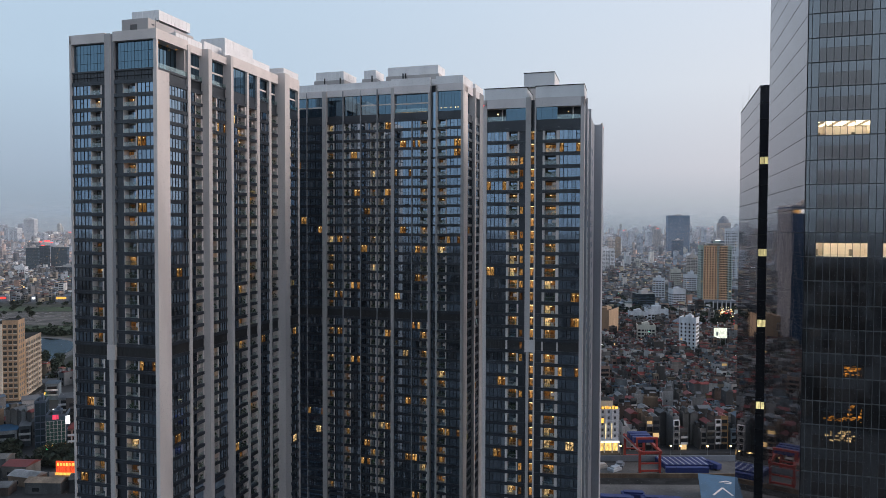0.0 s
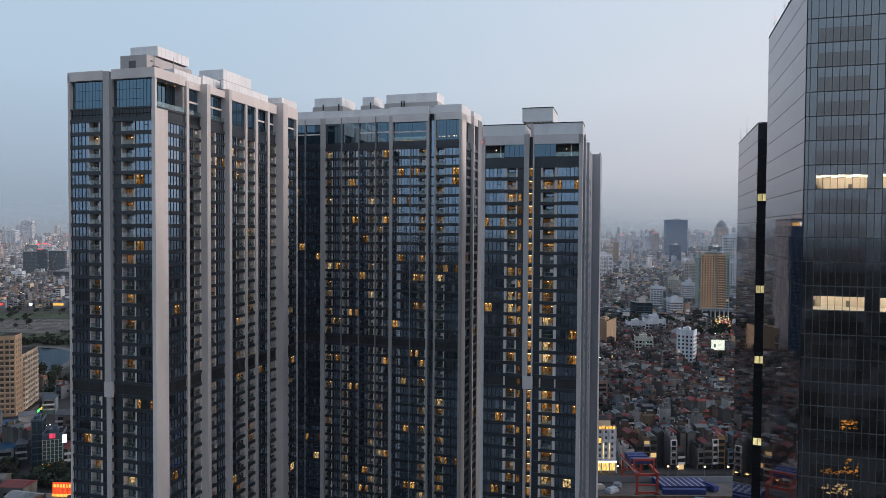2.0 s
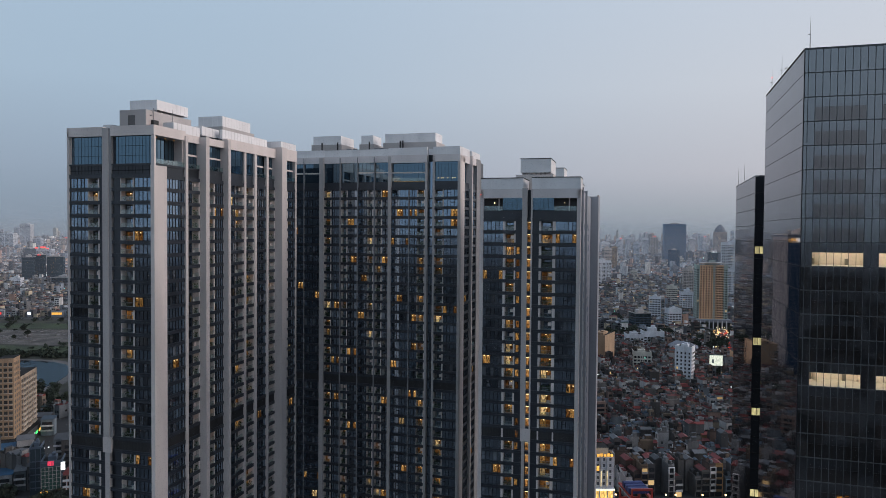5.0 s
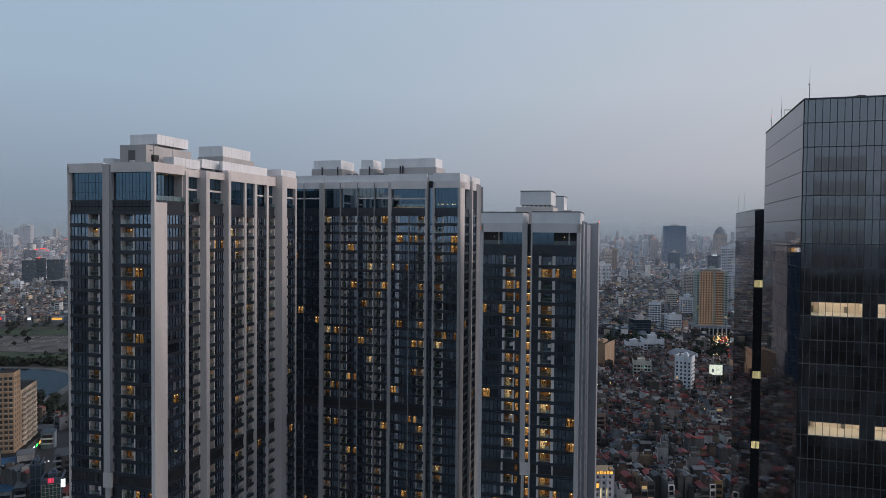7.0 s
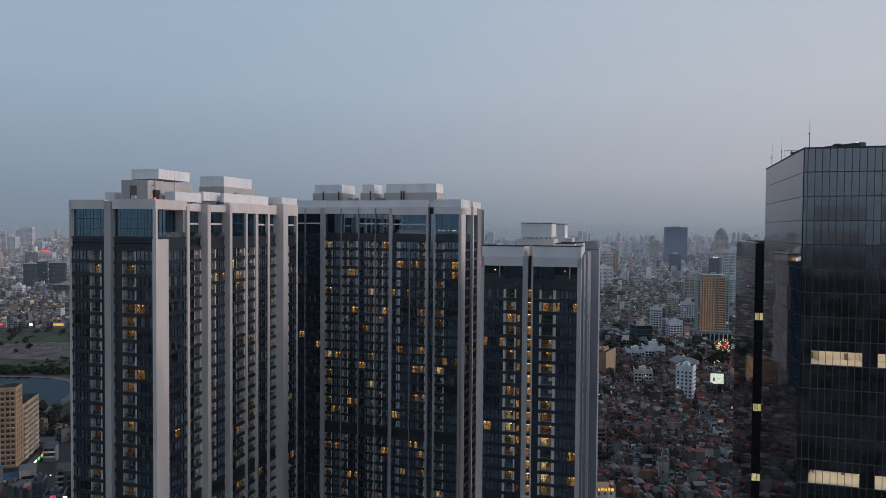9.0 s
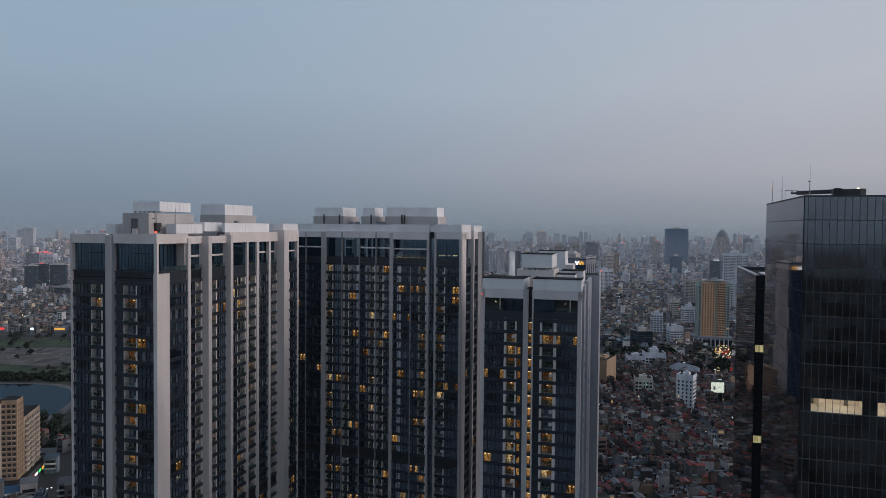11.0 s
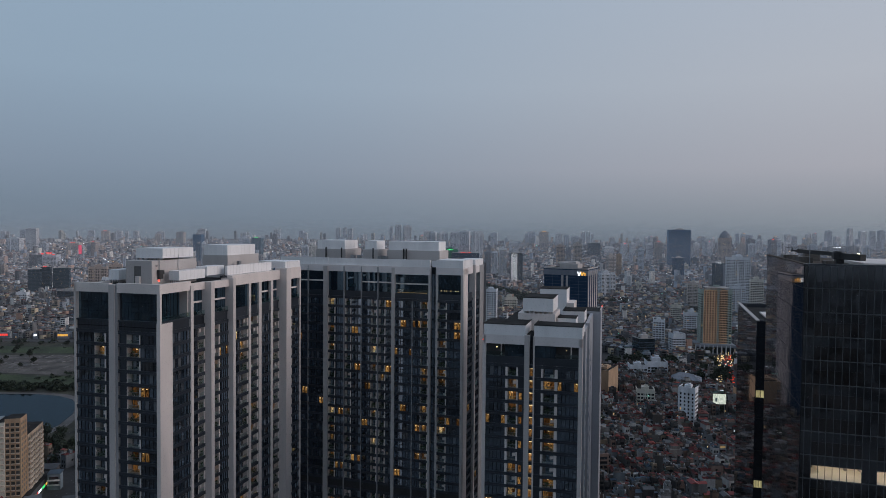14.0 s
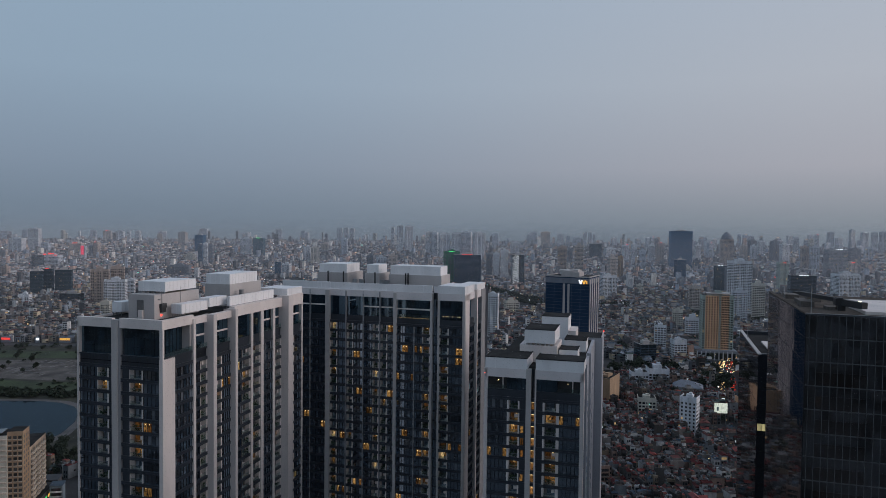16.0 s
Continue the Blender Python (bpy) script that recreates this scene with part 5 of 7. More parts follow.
for style, x, y, w, h, sign in (
    ("bone", 60, 3980, 52, 149, ""),
    ("bone", 126, 4215, 58, 154, ""),
    ("bone", 183, 3875, 57, 152, ""),
    ("darkblue", -597, 2488, 21, 52, ""),
    ("bone", -566, 2493, 28, 46, ""),
    ("grey", -311, 2929, 27, 60, ""),
    ("mist", -266, 2899, 36, 57, ""),
    ("tan", -215, 2871, 36, 66, ""),
    ("mist", -2171, 10662, 63, 146, ""),
    ("grey", -728, 2855, 30, 33, ""),
    ("grey", 157, 2518, 18, 89, ""),
    ("bone", 181, 2495, 20, 91, ""),
    ("bone", 203, 2420, 22, 106, ""),
    ("bone", 479, 4831, 61, 82, ""),
    ("brown", 467, 2810, 34, 108, ""),
    ("grey", 532, 2999, 20, 95, ""),
    ("tan", 537, 2821, 34, 115, ""),
    ("bone", 1374, 6922, 37, 147, "white"),
    ("bone", 1428, 6942, 37, 148, "white"),
    ("mist", 1161, 6656, 44, 110, ""),
    ("mist", 1327, 7103, 80, 94, ""),
):
    block(x, y, w, h, style, sign=sign)
for style, x, y, w, h, sign in (
    ("darkglass", 926, 4333, 71, 88, ""),
    ("tan", 624, 2616, 30, 78, ""),
    ("ochre", 633, 2534, 18, 84, ""),
    ("white", 421, 1821, 39, 64, ""),
    ("bone", 960, 3738, 30, 98, "red"),
    ("bone", 917, 3412, 25, 107, ""),
    ("mist", 847, 3015, 26, 91, ""),
    ("bone", 1105, 3768, 30, 99, ""),
    ("tan", 1155, 3778, 38, 109, "red"),
    ("bone", 1040, 4440, 65, 62, ""),
    ("darkblue", 840, 2510, 33, 75, ""),
    ("mist", 976, 7872, 78, 135, ""),
    ("tan", 991, 6973, 92, 143, "amber"),
    ("bone", 483, 6777, 63, 128, ""),
    ("bone", 1084, 6628, 57, 126, ""),
    ("bone", 1175, 3367, 31, 130, ""),
    ("bone", 1250, 3476, 25, 109, ""),
    ("slate", 1080, 3017, 28, 52, ""),
    ("bone", 1729, 4609, 48, 112, ""),
    ("grey", 2089, 4785, 48, 116, ""),
    ("tan", 1768, 4163, 36, 95, ""),
):
    block(x, y, w, h, style, sign=sign)
for style, x, y, w, h, sign in (
    ("grey", 1837, 3921, 42, 125, ""),
    ("bone", 1836, 3803, 43, 112, ""),
    ("sage", 1026, 2135, 27, 87, "red"),
    ("brown", 1631, 3189, 30, 111, ""),
    ("pale", 1634, 3110, 37, 113, ""),
    ("grey", 1477, 2656, 74, 113, "white"),
    ("grey", 2122, 3643, 51, 96, ""),
    ("bone", 1044, 1831, 56, 75, ""),
    ("tan", 1615, 2796, 37, 58, "red"),
    ("bone", 3321, 6401, 43, 147, ""),
    ("bone", 3395, 6425, 34, 153, "red"),
    ("mist", 3447, 6294, 50, 175, ""),
    ("bone", 4014, 6943, 46, 203, ""),
    ("bone", 4297, 7213, 66, 176, "white"),
    ("bone", 4043, 6628, 48, 179, ""),
    ("mist", 4145, 6660, 52, 185, ""),
    ("bone", 3444, 6153, 49, 127, ""),
    ("mist", 4539, 10437, 83, 159, ""),
    ("bone", 2251, 5012, 39, 109, ""),
    ("bone", 3280, 6701, 48, 137, ""),
):
    block(x, y, w, h, style, sign=sign)
for style, x, y, w, d, h, turn, sign in (
    ("darkglass", -1024, 1749, 27, 16, 65, 14, ""),
    ("darkglass", -1020, 1793, 22, 16, 69, 14, "red"),
    ("darkglass", -998, 1826, 38, 18, 64, 14, ""),
    ("brown", -793, 1604, 38, 14, 81, 14, ""),
    ("brown", -766, 1634, 28, 14, 85, 14, ""),
    ("bone", -744, 1576, 44, 20, 60, 10, ""),
    ("white", -800, 1774, 19, 16, 45, 10, ""),
    ("bone", 666, 1588, 50, 24, 117, -16, ""),
    ("cream", 644, 1441, 24, 20, 78, -16, ""),
    ("white", 590, 1403, 27, 20, 66, -16, ""),
    ("tan", 587, 1647, 26, 20, 53, -12, ""),
    ("cream", 422, 1268, 18, 15, 43, -18, ""),
    ("white", 422, 1190, 24, 16, 39, -12, ""),
    ("darkglass", 911, 1790, 60, 34, 73, -14, "white"),
    ("green", 19, 2230, 50, 26, 107, 4, "green"),
    ("darkblue", 69, 2194, 84, 30, 99, -4, "red"),
    ("bone", 80, 1178, 20, 18, 77, -12, ""),
):
    block(x, y, w, h, style, d=d, turn=turn, sign=sign)

HOUSE_PAINT = [mat("weathered_%s_wall" % k, c, 0.9, vary=0.25, stain=0.5, each=0.45) for k, c in (
    ("cream", (0.324, 0.280, 0.221)), ("grey", (0.130, 0.130, 0.133)), ("tan", (0.216, 0.155, 0.110)), ("white", (0.670, 0.640, 0.626)), ("brown", (0.108, 0.075, 0.063)), ("pale", (0.238, 0.235, 0.235)),
    ("pink", (0.238, 0.150, 0.129)), ("ochre", (0.324, 0.190, 0.083)), ("dark", (0.065, 0.063, 0.064)), ("blue", (0.140, 0.170, 0.193)), ("dun", (0.151, 0.140, 0.129)), ("bone", (0.475, 0.460, 0.451)))]

TIN = [mat("red_sheet_roof", (0.20, 0.038, 0.034), 0.7, each=0.3), mat("grey_sheet_roof", (0.12, 0.12, 0.125), 0.6, each=0.3), mat("dark_sheet_roof", (0.055, 0.055, 0.06), 0.7, each=0.3), mat("faded_blue_roof", (0.055, 0.085, 0.12), 0.6, each=0.3)]
# Unseen houses get dark colours so the tower glass reflects darkness.
BACK_ROOF = mat("reflected_dark_roof", (0.035, 0.032, 0.03), 0.95, vary=0.2, stain=0.5, island=0.5, spec=0.05)
BACK_WALL = mat("reflected_dark_wall", (0.06, 0.056, 0.053), 0.9, vary=0.2, stain=0.5, island=0.5, spec=0.1, warm=[(0.045, 0.045, 0.047), (0.085, 0.078, 0.072), (0.035, 0.035, 0.038)])

# landmark blocks near the estate
block(-862, 1609, 46, 25, "darkglass", d=22, turn=-8, label="low dark glass office annexe")
block(137, 752, 47, 139, "blue", d=40, turn=-27, label="deep blue glass office tower with pale vertical strips", name="office_block", cols=8)
tower = [o for o in scene.objects if o.get("label", "").startswith("deep blue glass")][0]
for x in (-4.5, 0.5):
    part("pale_strip", MB().box(x, x + 2.2, -20.6, -20.1, 3, 132), PALE, tower)
for k in range(5):
    part("pale_strip", MB().box(23.6, 24.2, -19 + k * 8, -16.5 + k * 8, 3, 137), PALE, tower)
part("crown_band", MB().box(-23.8, 23.8, -20.4, 20.2, 132.5, 138), PAINT["grey"], tower)
part("roof_disc", MB().cyl(-4, 4, 139, 143.5, 5, 5, 14).cyl(-4, 4, 143.5, 145, 12, 12, 18), PALE, tower, "pale round roof platform")
part("rooftop_sign", MB().beam((13, -20.8, 136.5), (14.6, -20.8, 132.5), 1.1).beam((14.6, -20.8, 132.5), (16.2, -20.8, 136.5), 1.1), SIGNS["white"], tower, "glowing white emblem")
part("rooftop_sign", MB().beam((16.4, -20.8, 136.5), (18, -20.8, 132.5), 1.1).beam((18, -20.8, 132.5), (19.6, -20.8, 136.5), 1.1).box(20.2, 21.6, -21.0, -20.5, 132.5, 135.5), SIGNS["amber"], tower, "glowing amber emblem")
led = block(229, 2215, 38, 99, "darkglass", d=24, turn=0, label="dark block with a glittering white light screen")
b, r = MB(), random.Random(8)
for i in range(6):
    for k in range(24):
        x, z = -17.5 + i * 3.3 + 0.7 * (k % 2), 10 + k * 3.6 + (i % 3) * 1.2
        if r.random() < 0.82:
            b.beam((x, -12.45, z), (x + 1.3, -12.45, z + 2.4 * (1 if (i + k) % 2 else -1)), 0.95)
part("light_screen", b, SIGNS["white"], led, "white patterned light screen", kind="stuff")
block(-908, 2386, 70, 43, "grey", turn=6, label="unfinished concrete block under scaffolding")
block(1068, 3190, 96, 174, "darkblue", turn=-4)
sp = block(1265, 3160, 54, 140, "brown", turn=-12, label="brown tower with a stepped rounded crown")
part("crown", MB().cyl(0, 0, 140, 158, 24, 21, 14).cyl(0, 0, 158, 167, 17, 12, 12).cyl(0, 0, 167, 172, 8, 6, 10), PAINT["grey"], sp)
off = block(792, 2018, 36, 83, "darkglass", d=30, turn=-20, label="curved dark glass office tower with a lit sign", sign="white")
cyl = part("round_tower", MB().cyl(17, -6, 0, 79, 11, 11, 16), PAINT["grey"], off)

# ochre and sage twin slab
yel = block(401, 1034, 43, 92, "sage", d=24, turn=-10, cols=12, label="tall ochre and sage-green striped apartment tower")
for x0, x1 in ((-17.5, 1.0), (4.6, 15.4)):
    b = MB().box(x0, x1, -13.4, -12.0, 10, 93)
    for k in range(23):
        for i in range(5):
            q = x0 + (x1 - x0) * (i + 0.5) / 5
            b.box(q - 0.8, q + 0.8, -13.46, -13.4, 12 + k * 3.5, 14.0 + k * 3.5, 1)
    for k in range(24):
        b.box(x0, x1, -13.7, -13.4, 14.4 + k * 3.5, 14.7 + k * 3.5, 0)
    part("ochre_bay", b, [PAINT["yellow"], HWIN], yel, "ochre projecting window bay", kind="stuff")
b = MB()
for k in range(24):
    b.box(1.1, 4.5, -12.9, -12.0, 12 + k * 3.5, 12.7 + k * 3.5)
part("balcony", b, PAINT["ochre"], yel, kind="stuff")
part("crown_frame", MB().box(-15, 16.5, -13.6, 8, 95.5, 96.5).box(-15, -14.2, -13.6, -12.8, 92, 95.5).box(-4, -3.2, -13.6, -12.8, 92, 95.5).box(6, 6.8, -13.6, -12.8, 92, 95.5).box(15.7, 16.5, -13.6, -12.8, 92, 95.5), PALE, yel, "pale concrete roof frame")
part("podium", MB().box(-30, 26, -24, 14, 0, 14), PAINT["grey"], yel, "grey podium with pale piers")
for k in range(9):
    part("podium_opening", MB().box(-28.6 + k * 6, -24.6 + k * 6, -24.06, -24.0, 1.5, 10.5), HWIN, yel)
    part("podium_pier", MB().box(-30 + k * 6, -28.8 + k * 6, -24.7, -24.0, 0, 13), PAINT["pale"], yel)

# white block among the houses, hoarding, marquee roof and neighbours
block(229, 648, 14.5, 35, "bone", d=12.5, turn=-34, cols=4, fill=0.2, label="slim white office block above low houses", name="office_block")
block(177, 757, 17, 30, "ochre", d=36, turn=-30, plain=True, label="sandy windowless hall with a flat roof", name="hall")
block(333, 1079, 17, 41, "bone", d=14, turn=-16, cols=4)
block(262, 858, 24, 19, "white", d=20, turn=-4, cols=6)
block(236, 846, 20, 17, "white", d=18, turn=-4, cols=5)
block(290, 1010, 24, 24, "darkglass", d=22, turn=10)
block(338, 1010, 18, 30, "white", d=16, turn=6, cols=4)
block(205, 705, 17, 20, "cream", d=14, turn=-10, cols=5)
block(312, 716, 20, 18, "yellow", d=14, turn=4, cols=5)
hoard = thing("billboard", pose(271, 681, 0, 0, 0, -6), "lit white advertising hoarding on a house roof", "billboard")
taken += [(262, 655, 15), (267, 668, 14), (274, 664, 14), (279, 676, 12), (255, 640, 13), (266, 646, 13)]
part("screen", MB().box(-6.2, 6.2, -0.3, 0.0, 11, 21), lamp_mat("hoarding_face", (0.95, 1.0, 0.84), 0.85, 0.2), hoard, "bright white lit face")
part("picture", MB().box(-4.0, -2.0, -0.34, -0.3, 13.5, 17), PAINT["sage"], hoard)
for x in (-5, 0, 5):
    part("post", MB().box(x - 0.25, x + 0.25, 0.0, 0.5, 0, 20), STEEL, hoard)
tent = thing("market_hall", pose(284, 812, 0, 0, 0, -20), "market hall under a broad grey folded roof", "hall")
part("wall", MB().box(-15, 15, -10, 10, 0, 8), PAINT["pale"], tent)
me = bpy.data.meshes.new("roof")
me.from_pydata([(-17, -12, 8), (17, -12, 8), (17, 12, 8), (-17, 12, 8), (-7, 0, 15), (6, 0, 13.5)], [], [(0, 1, 5, 4), (1, 2, 5), (2, 3, 4, 5), (3, 0, 4)])
me.materials.append(PAINT["grey"])
part("roof", me, None, tent, "grey folded roof")
taken.append((284, 812, 26))

# beige flats by the lake
fl_ = thing("apartment_block", pose(-267, 439, 0, 0, 0, 14), "beige and ochre apartment block with white balconies", "apartment block", "lakeside flats")
part("wall", MB().box(-9, 0, 0, 12, 8, 59, 0, 1), [PAINT["ochre"], ROOF], fl_, "ochre end wall")
part("white_wing", MB().box(-30, -9, -1, 14, 8, 57, 0, 1), [PAINT["cream"], ROOF], fl_)
part("rear_wing", MB().box(-14, 0.4, 12, 44, 8, 45, 0, 1), [mat("peach_render", (0.44, 0.34, 0.25), 0.85, vary=0.15, stain=0.35), ROOF], fl_, "cream rear wing")
part("podium", MB().box(-34, 4, -4, 50, 0, 8, 0, 1), [HOUSE_PAINT[1], ROOF], fl_)
b = MB()
for k in range(14):
    z = 10 + k * 3.4
    for x in (-7.6, -4.6, -1.8):
        b.box(x - 1.0, x + 1.0, -0.06, 0, z, z + 1.9, 0)
        b.box(x - 1.1, x + 1.1, -0.5, -0.06, z - 0.5, z - 0.1, 1)
    for s in (2.5, 6, 9.5):
        b.box(0, 0.06, s - 0.9, s + 0.9, z, z + 1.9, 0)
    b.box(-13, -9.2, -2.3, -1.0, z - 0.5, z + 0.5, 1)
    b.box(-20, -16, -2.3, -1.0, z - 0.5, z + 0.5, 1)
    if k < 10:
        for i in range(6):
            s = 14.5 + i * 5
            b.box(0.4, 0.47, s - 1.5, s + 1.5, z - 0.1, z + 2.0, 0)
            b.box(0.4, 1.5 if i % 2 else 2.0, s - 1.9, s + 1.9, z - 0.9, z - 0.1, 1)
part("window", b, [mat("flat_window", (0.06, 0.055, 0.05), 0.3, island=0.7, vary=0.3), mat("cream_balcony", (0.56, 0.47, 0.38), 0.85, vary=0.15, stain=0.35)], fl_, kind="stuff")
part("pergola", MB().box(-8, -1, 13, 16, 48, 48.3).box(-30, -12, 0, 10, 58.2, 58.6), STEEL, fl_)
for y0, y1, c in ((-2, 2, "amber"), (3, 9, "white"), (11, 15, "amber"), (17, 19, "red"), (20, 26, "white"), (28, 33, "green"), (35, 40, "amber"), (42, 47, "amber")):
    part("lit_shop_sign", MB().box(4.0, 4.1, y0, y1, 2.6, 4.4), SIGNS[c], fl_, "lit shop sign")
taken += [(-275, 460, 36), (392, 1000, 24), (372, 1003, 16)]
block(-318, 452, 26, 66, "cream", d=24, turn=14, label="cream apartment block with white balconies", group="lakeside flats")

# green glazed shop building and glowing sign
gs = block(-204, 369, 9.6, 18.5, "darkglass", d=12, turn=20, label="small green glass office building with a pink sign", name="office_building")
part("pink_sign", MB().box(-1.6, 1.2, -6.5, -6.2, 17.2, 19.6), SIGNS["pink"], gs, "pink lit sign")
part("white_sign", MB().box(4.6, 6.6, -7.0, -6.7, 14.6, 18.8), SIGNS["white"], gs, "white lit sign")
for i in range(6):
    part("mullion", MB().box(-4.7 + i * 1.8, -4.5 + i * 1.8, -6.42, -6.3, 4.5, 16.5), PALE, gs)
part("green_glazing", MB().box(-4.7, 4.7, -6.3, -6.05, 4.5, 16.5), PAINT["teal"], gs, "green glass front")
block(-213.5, 371, 5, 25, "darkglass", d=11, turn=20, label="slim dark glass building beside a green one", name="office_building")
part("street_sign", MB().box(-5.0, -1.6, -6.7, -6.4, 2.9, 4.0).box(1.4, 4.9, -6.7, -6.4, 2.9, 4.0), SIGNS["amber"], gs, "yellow lit shop sign")
for k in range(7):
    part("floor_line", MB().box(-4.75, 4.75, -6.36, -6.28, 4.6 + k * 1.95, 4.72 + k * 1.95), PALE, gs)
part("awning_light", MB().box(-4.4, 4.6, -7.6, -6.4, 2.2, 2.5), SIGNS["green"], gs, "green glowing awning strip")
villa = thing("villa", pose(-197.5, 374, 0, 0, 0, 18), "pink villa with white columns and a red hipped roof", "house")
part("wall", MB().box(-3.6, 3.6, -4, 4, 0, 10.4), HOUSE_PAINT[6], villa)
b = MB()
b.v, b.f, b.m = [(-4.2, -4.8, 10.4), (4.2, -4.8, 10.4), (4.2, 4.8, 10.4), (-4.2, 4.8, 10.4), (0, -1.2, 13.4), (0, 1.2, 13.4)], [(0, 1, 4), (1, 2, 5, 4), (2, 3, 5), (3, 0, 4, 5)], [0] * 4
part("roof", b, TIN[0], villa)
for z in (3.4, 6.8):
    part("balcony", MB().box(-3.7, 3.7, -5.2, -4.0, z, z + 0.3).box(-3.7, 3.7, -5.2, -5.05, z + 0.3, z + 1.1), PAINT["bone"], villa)
    for x in (-3.4, -1.2, 1.2, 3.4):
        part("column", MB().cyl(x, -5.0, z - 3.1, z + 0.0, 0.18, 0.15, 8), PAINT["bone"], villa)
    for x in (-2.2, 0.2, 2.3):
        part("window", MB().box(x - 0.7, x + 0.7, -4.06, -4.0, z + 0.5, z + 2.6), HWIN, villa)
for x, y, w, d, h, turn, paint, top, words in ((-225, 376, 5.5, 8, 11, 20, 9, 1, "narrow grey house with white floor edges"), (-219.6, 378, 5, 8, 13, 20, 8, 2, "dark narrow house with a flat roof"), (-251, 424, 9, 8, 13, 30, 3, 1, "white-walled house with a flat roof"), (-222, 414, 10, 9, 17, 20, 5, 2, "pale house with a dark terrace roof"), (-212, 408, 14, 10, 19, 20, 8, 2, "dark house with a planted roof terrace"), (-261, 418, 13, 10, 9, 30, 3, 4, "white workshop with a blue sheet roof"), (-236, 378, 10, 9, 8, 20, 5, 4, "grey workshop with a blue sheet roof"), (-243, 392, 9, 9, 10, 20, 10, 0, "dun house with a red sheet roof"), (-266, 476, 8, 6, 11, 10, 9, 3, "small house with a green screen wall"), (-284, 498, 14, 8, 7, 10, 8, 2, "low dark house by the lake trees")):
    hs = thing("low_house", pose(x, y, 0, 0, 0, turn), words, "house", "houses by the lakeside street")
    part("wall", MB().box(-w / 2, w / 2, -d / 2, d / 2, 0, h), HOUSE_PAINT[paint], hs)
    cover = [*TIN, BLUE_ROOF][top]
    b = MB()
    b.v = [(-w / 2 - 0.3, -d / 2 - 0.3, h + 0.02), (w / 2 + 0.3, -d / 2 - 0.3, h + 0.02), (w / 2 + 0.3, d / 2 + 0.3, h + 1.3), (-w / 2 - 0.3, d / 2 + 0.3, h + 1.3), (-w / 2 - 0.3, d / 2 + 0.3, h), (w / 2 + 0.3, d / 2 + 0.3, h)]
    b.f, b.m = [(0, 1, 2, 3), (3, 2, 5, 4), (0, 3, 4), (1, 5, 2)], [0] * 4
    part("roof", b, cover, hs)
    for z in range(1, int(h / 3.3)):
        part("slab_edge", MB().box(-w / 2 - 0.1, w / 2 + 0.1, -d / 2 - 0.9, -d / 2, z * 3.3 - 0.2, z * 3.3 + 0.1).box(-w / 2 - 0.1, w / 2 + 0.1, -d / 2 - 0.9, -d / 2 - 0.8, z * 3.3 + 0.1, z * 3.3 + 0.9), HOUSE_PAINT[3 if paint in (9, 5) else paint], hs)
        part("window", MB().box(-w * 0.38, w * 0.38, -d / 2 - 0.05, -d / 2, z * 3.3 + 0.3, z * 3.3 + 2.6), HWIN, hs)
    taken.append((x, y, max(w, d) * 0.6))
os_ = thing("restaurant", pose(-172, 319, 0, 0, 0, -3), "low restaurant with a glowing red and orange sign board", "restaurant")
part("wall", MB().box(-9, 6, 0, 12, 0, 5, 0, 1), [PAINT["tan"], ROOF], os_)
part("sign_board", MB().box(-5.6, 5.6, -0.4, 0.0, 4.6, 10.2), SIGNS["redboard"], os_, "glowing red sign board")
part("sign_lamp_strip", MB().box(-5.6, 5.6, -0.9, -0.4, 3.9, 4.9), SIGNS["amber"], os_, "amber lamp strip")
for i in range(7):
    part("sign_letter_bar", MB().box(-5.0 + i * 1.45, -4.0 + i * 1.45, -0.5, -0.4, 8.0, 9.4), SIGNS["amber"], os_)
taken.append((-172, 324, 14))
for i, (x, y, w, d, h) in enumerate(((-190, 318, 14, 8, 4.5), (-176, 309, 16, 7, 5), (-160, 312, 12, 8, 6), (-200, 330, 12, 10, 5.5), (-196, 306, 12, 8, 4), (-213, 322, 10, 9, 5), (-215, 338, 9, 8, 6))):
    sh = thing("low_house", pose(x, y, 0, 0, 0, (i * 13) % 30 - 15), "low house with a weathered sheet-metal roof", "house", "low sheds by the street")
    part("wall", MB().box(-w / 2, w / 2, -d / 2, d / 2, 0, h), HOUSE_PAINT[(2, 1, 8, 10, 4, 8, 1)[i]], sh)
    b = MB()
    b.v = [(-w / 2 - 0.4, -d / 2 - 0.4, h), (w / 2 + 0.4, -d / 2 - 0.4, h), (w / 2 + 0.4, 0, h + 1.5), (-w / 2 - 0.4, 0, h + 1.5), (w / 2 + 0.4, d / 2 + 0.4, h), (-w / 2 - 0.4, d / 2 + 0.4, h)]
    b.f, b.m = [(0, 1, 2, 3), (3, 2, 4, 5), (1, 4, 2), (5, 0, 3)], [0, 0, 0, 0]
    part("roof", b, (HOUSE_PAINT[5], HOUSE_PAINT[2], HOUSE_PAINT[10], TIN[0])[i % 4], sh)
    part("window", MB().box(-w * 0.3, -w * 0.1, -d / 2 - 0.05, -d / 2, 1, 2.6), HWIN, sh)
    taken.append((x, y, 9))
for x, y, w in ((-272, 396, 12),):
    sh = thing("workshop", pose(x, y, 0, 0, 0, 8), "workshop with a faded blue sheet-metal roof", "house", "low sheds by the street")
    part("wall", MB().box(-w / 2, w / 2, -6, 6, 0, 9), HOUSE_PAINT[10], sh)
    part("roof", MB().box(-w / 2 - 0.4, w / 2 + 0.4, -6.5, 6.5, 9, 9.5), BLUE_ROOF, sh)
    taken.append((x, y, 11))

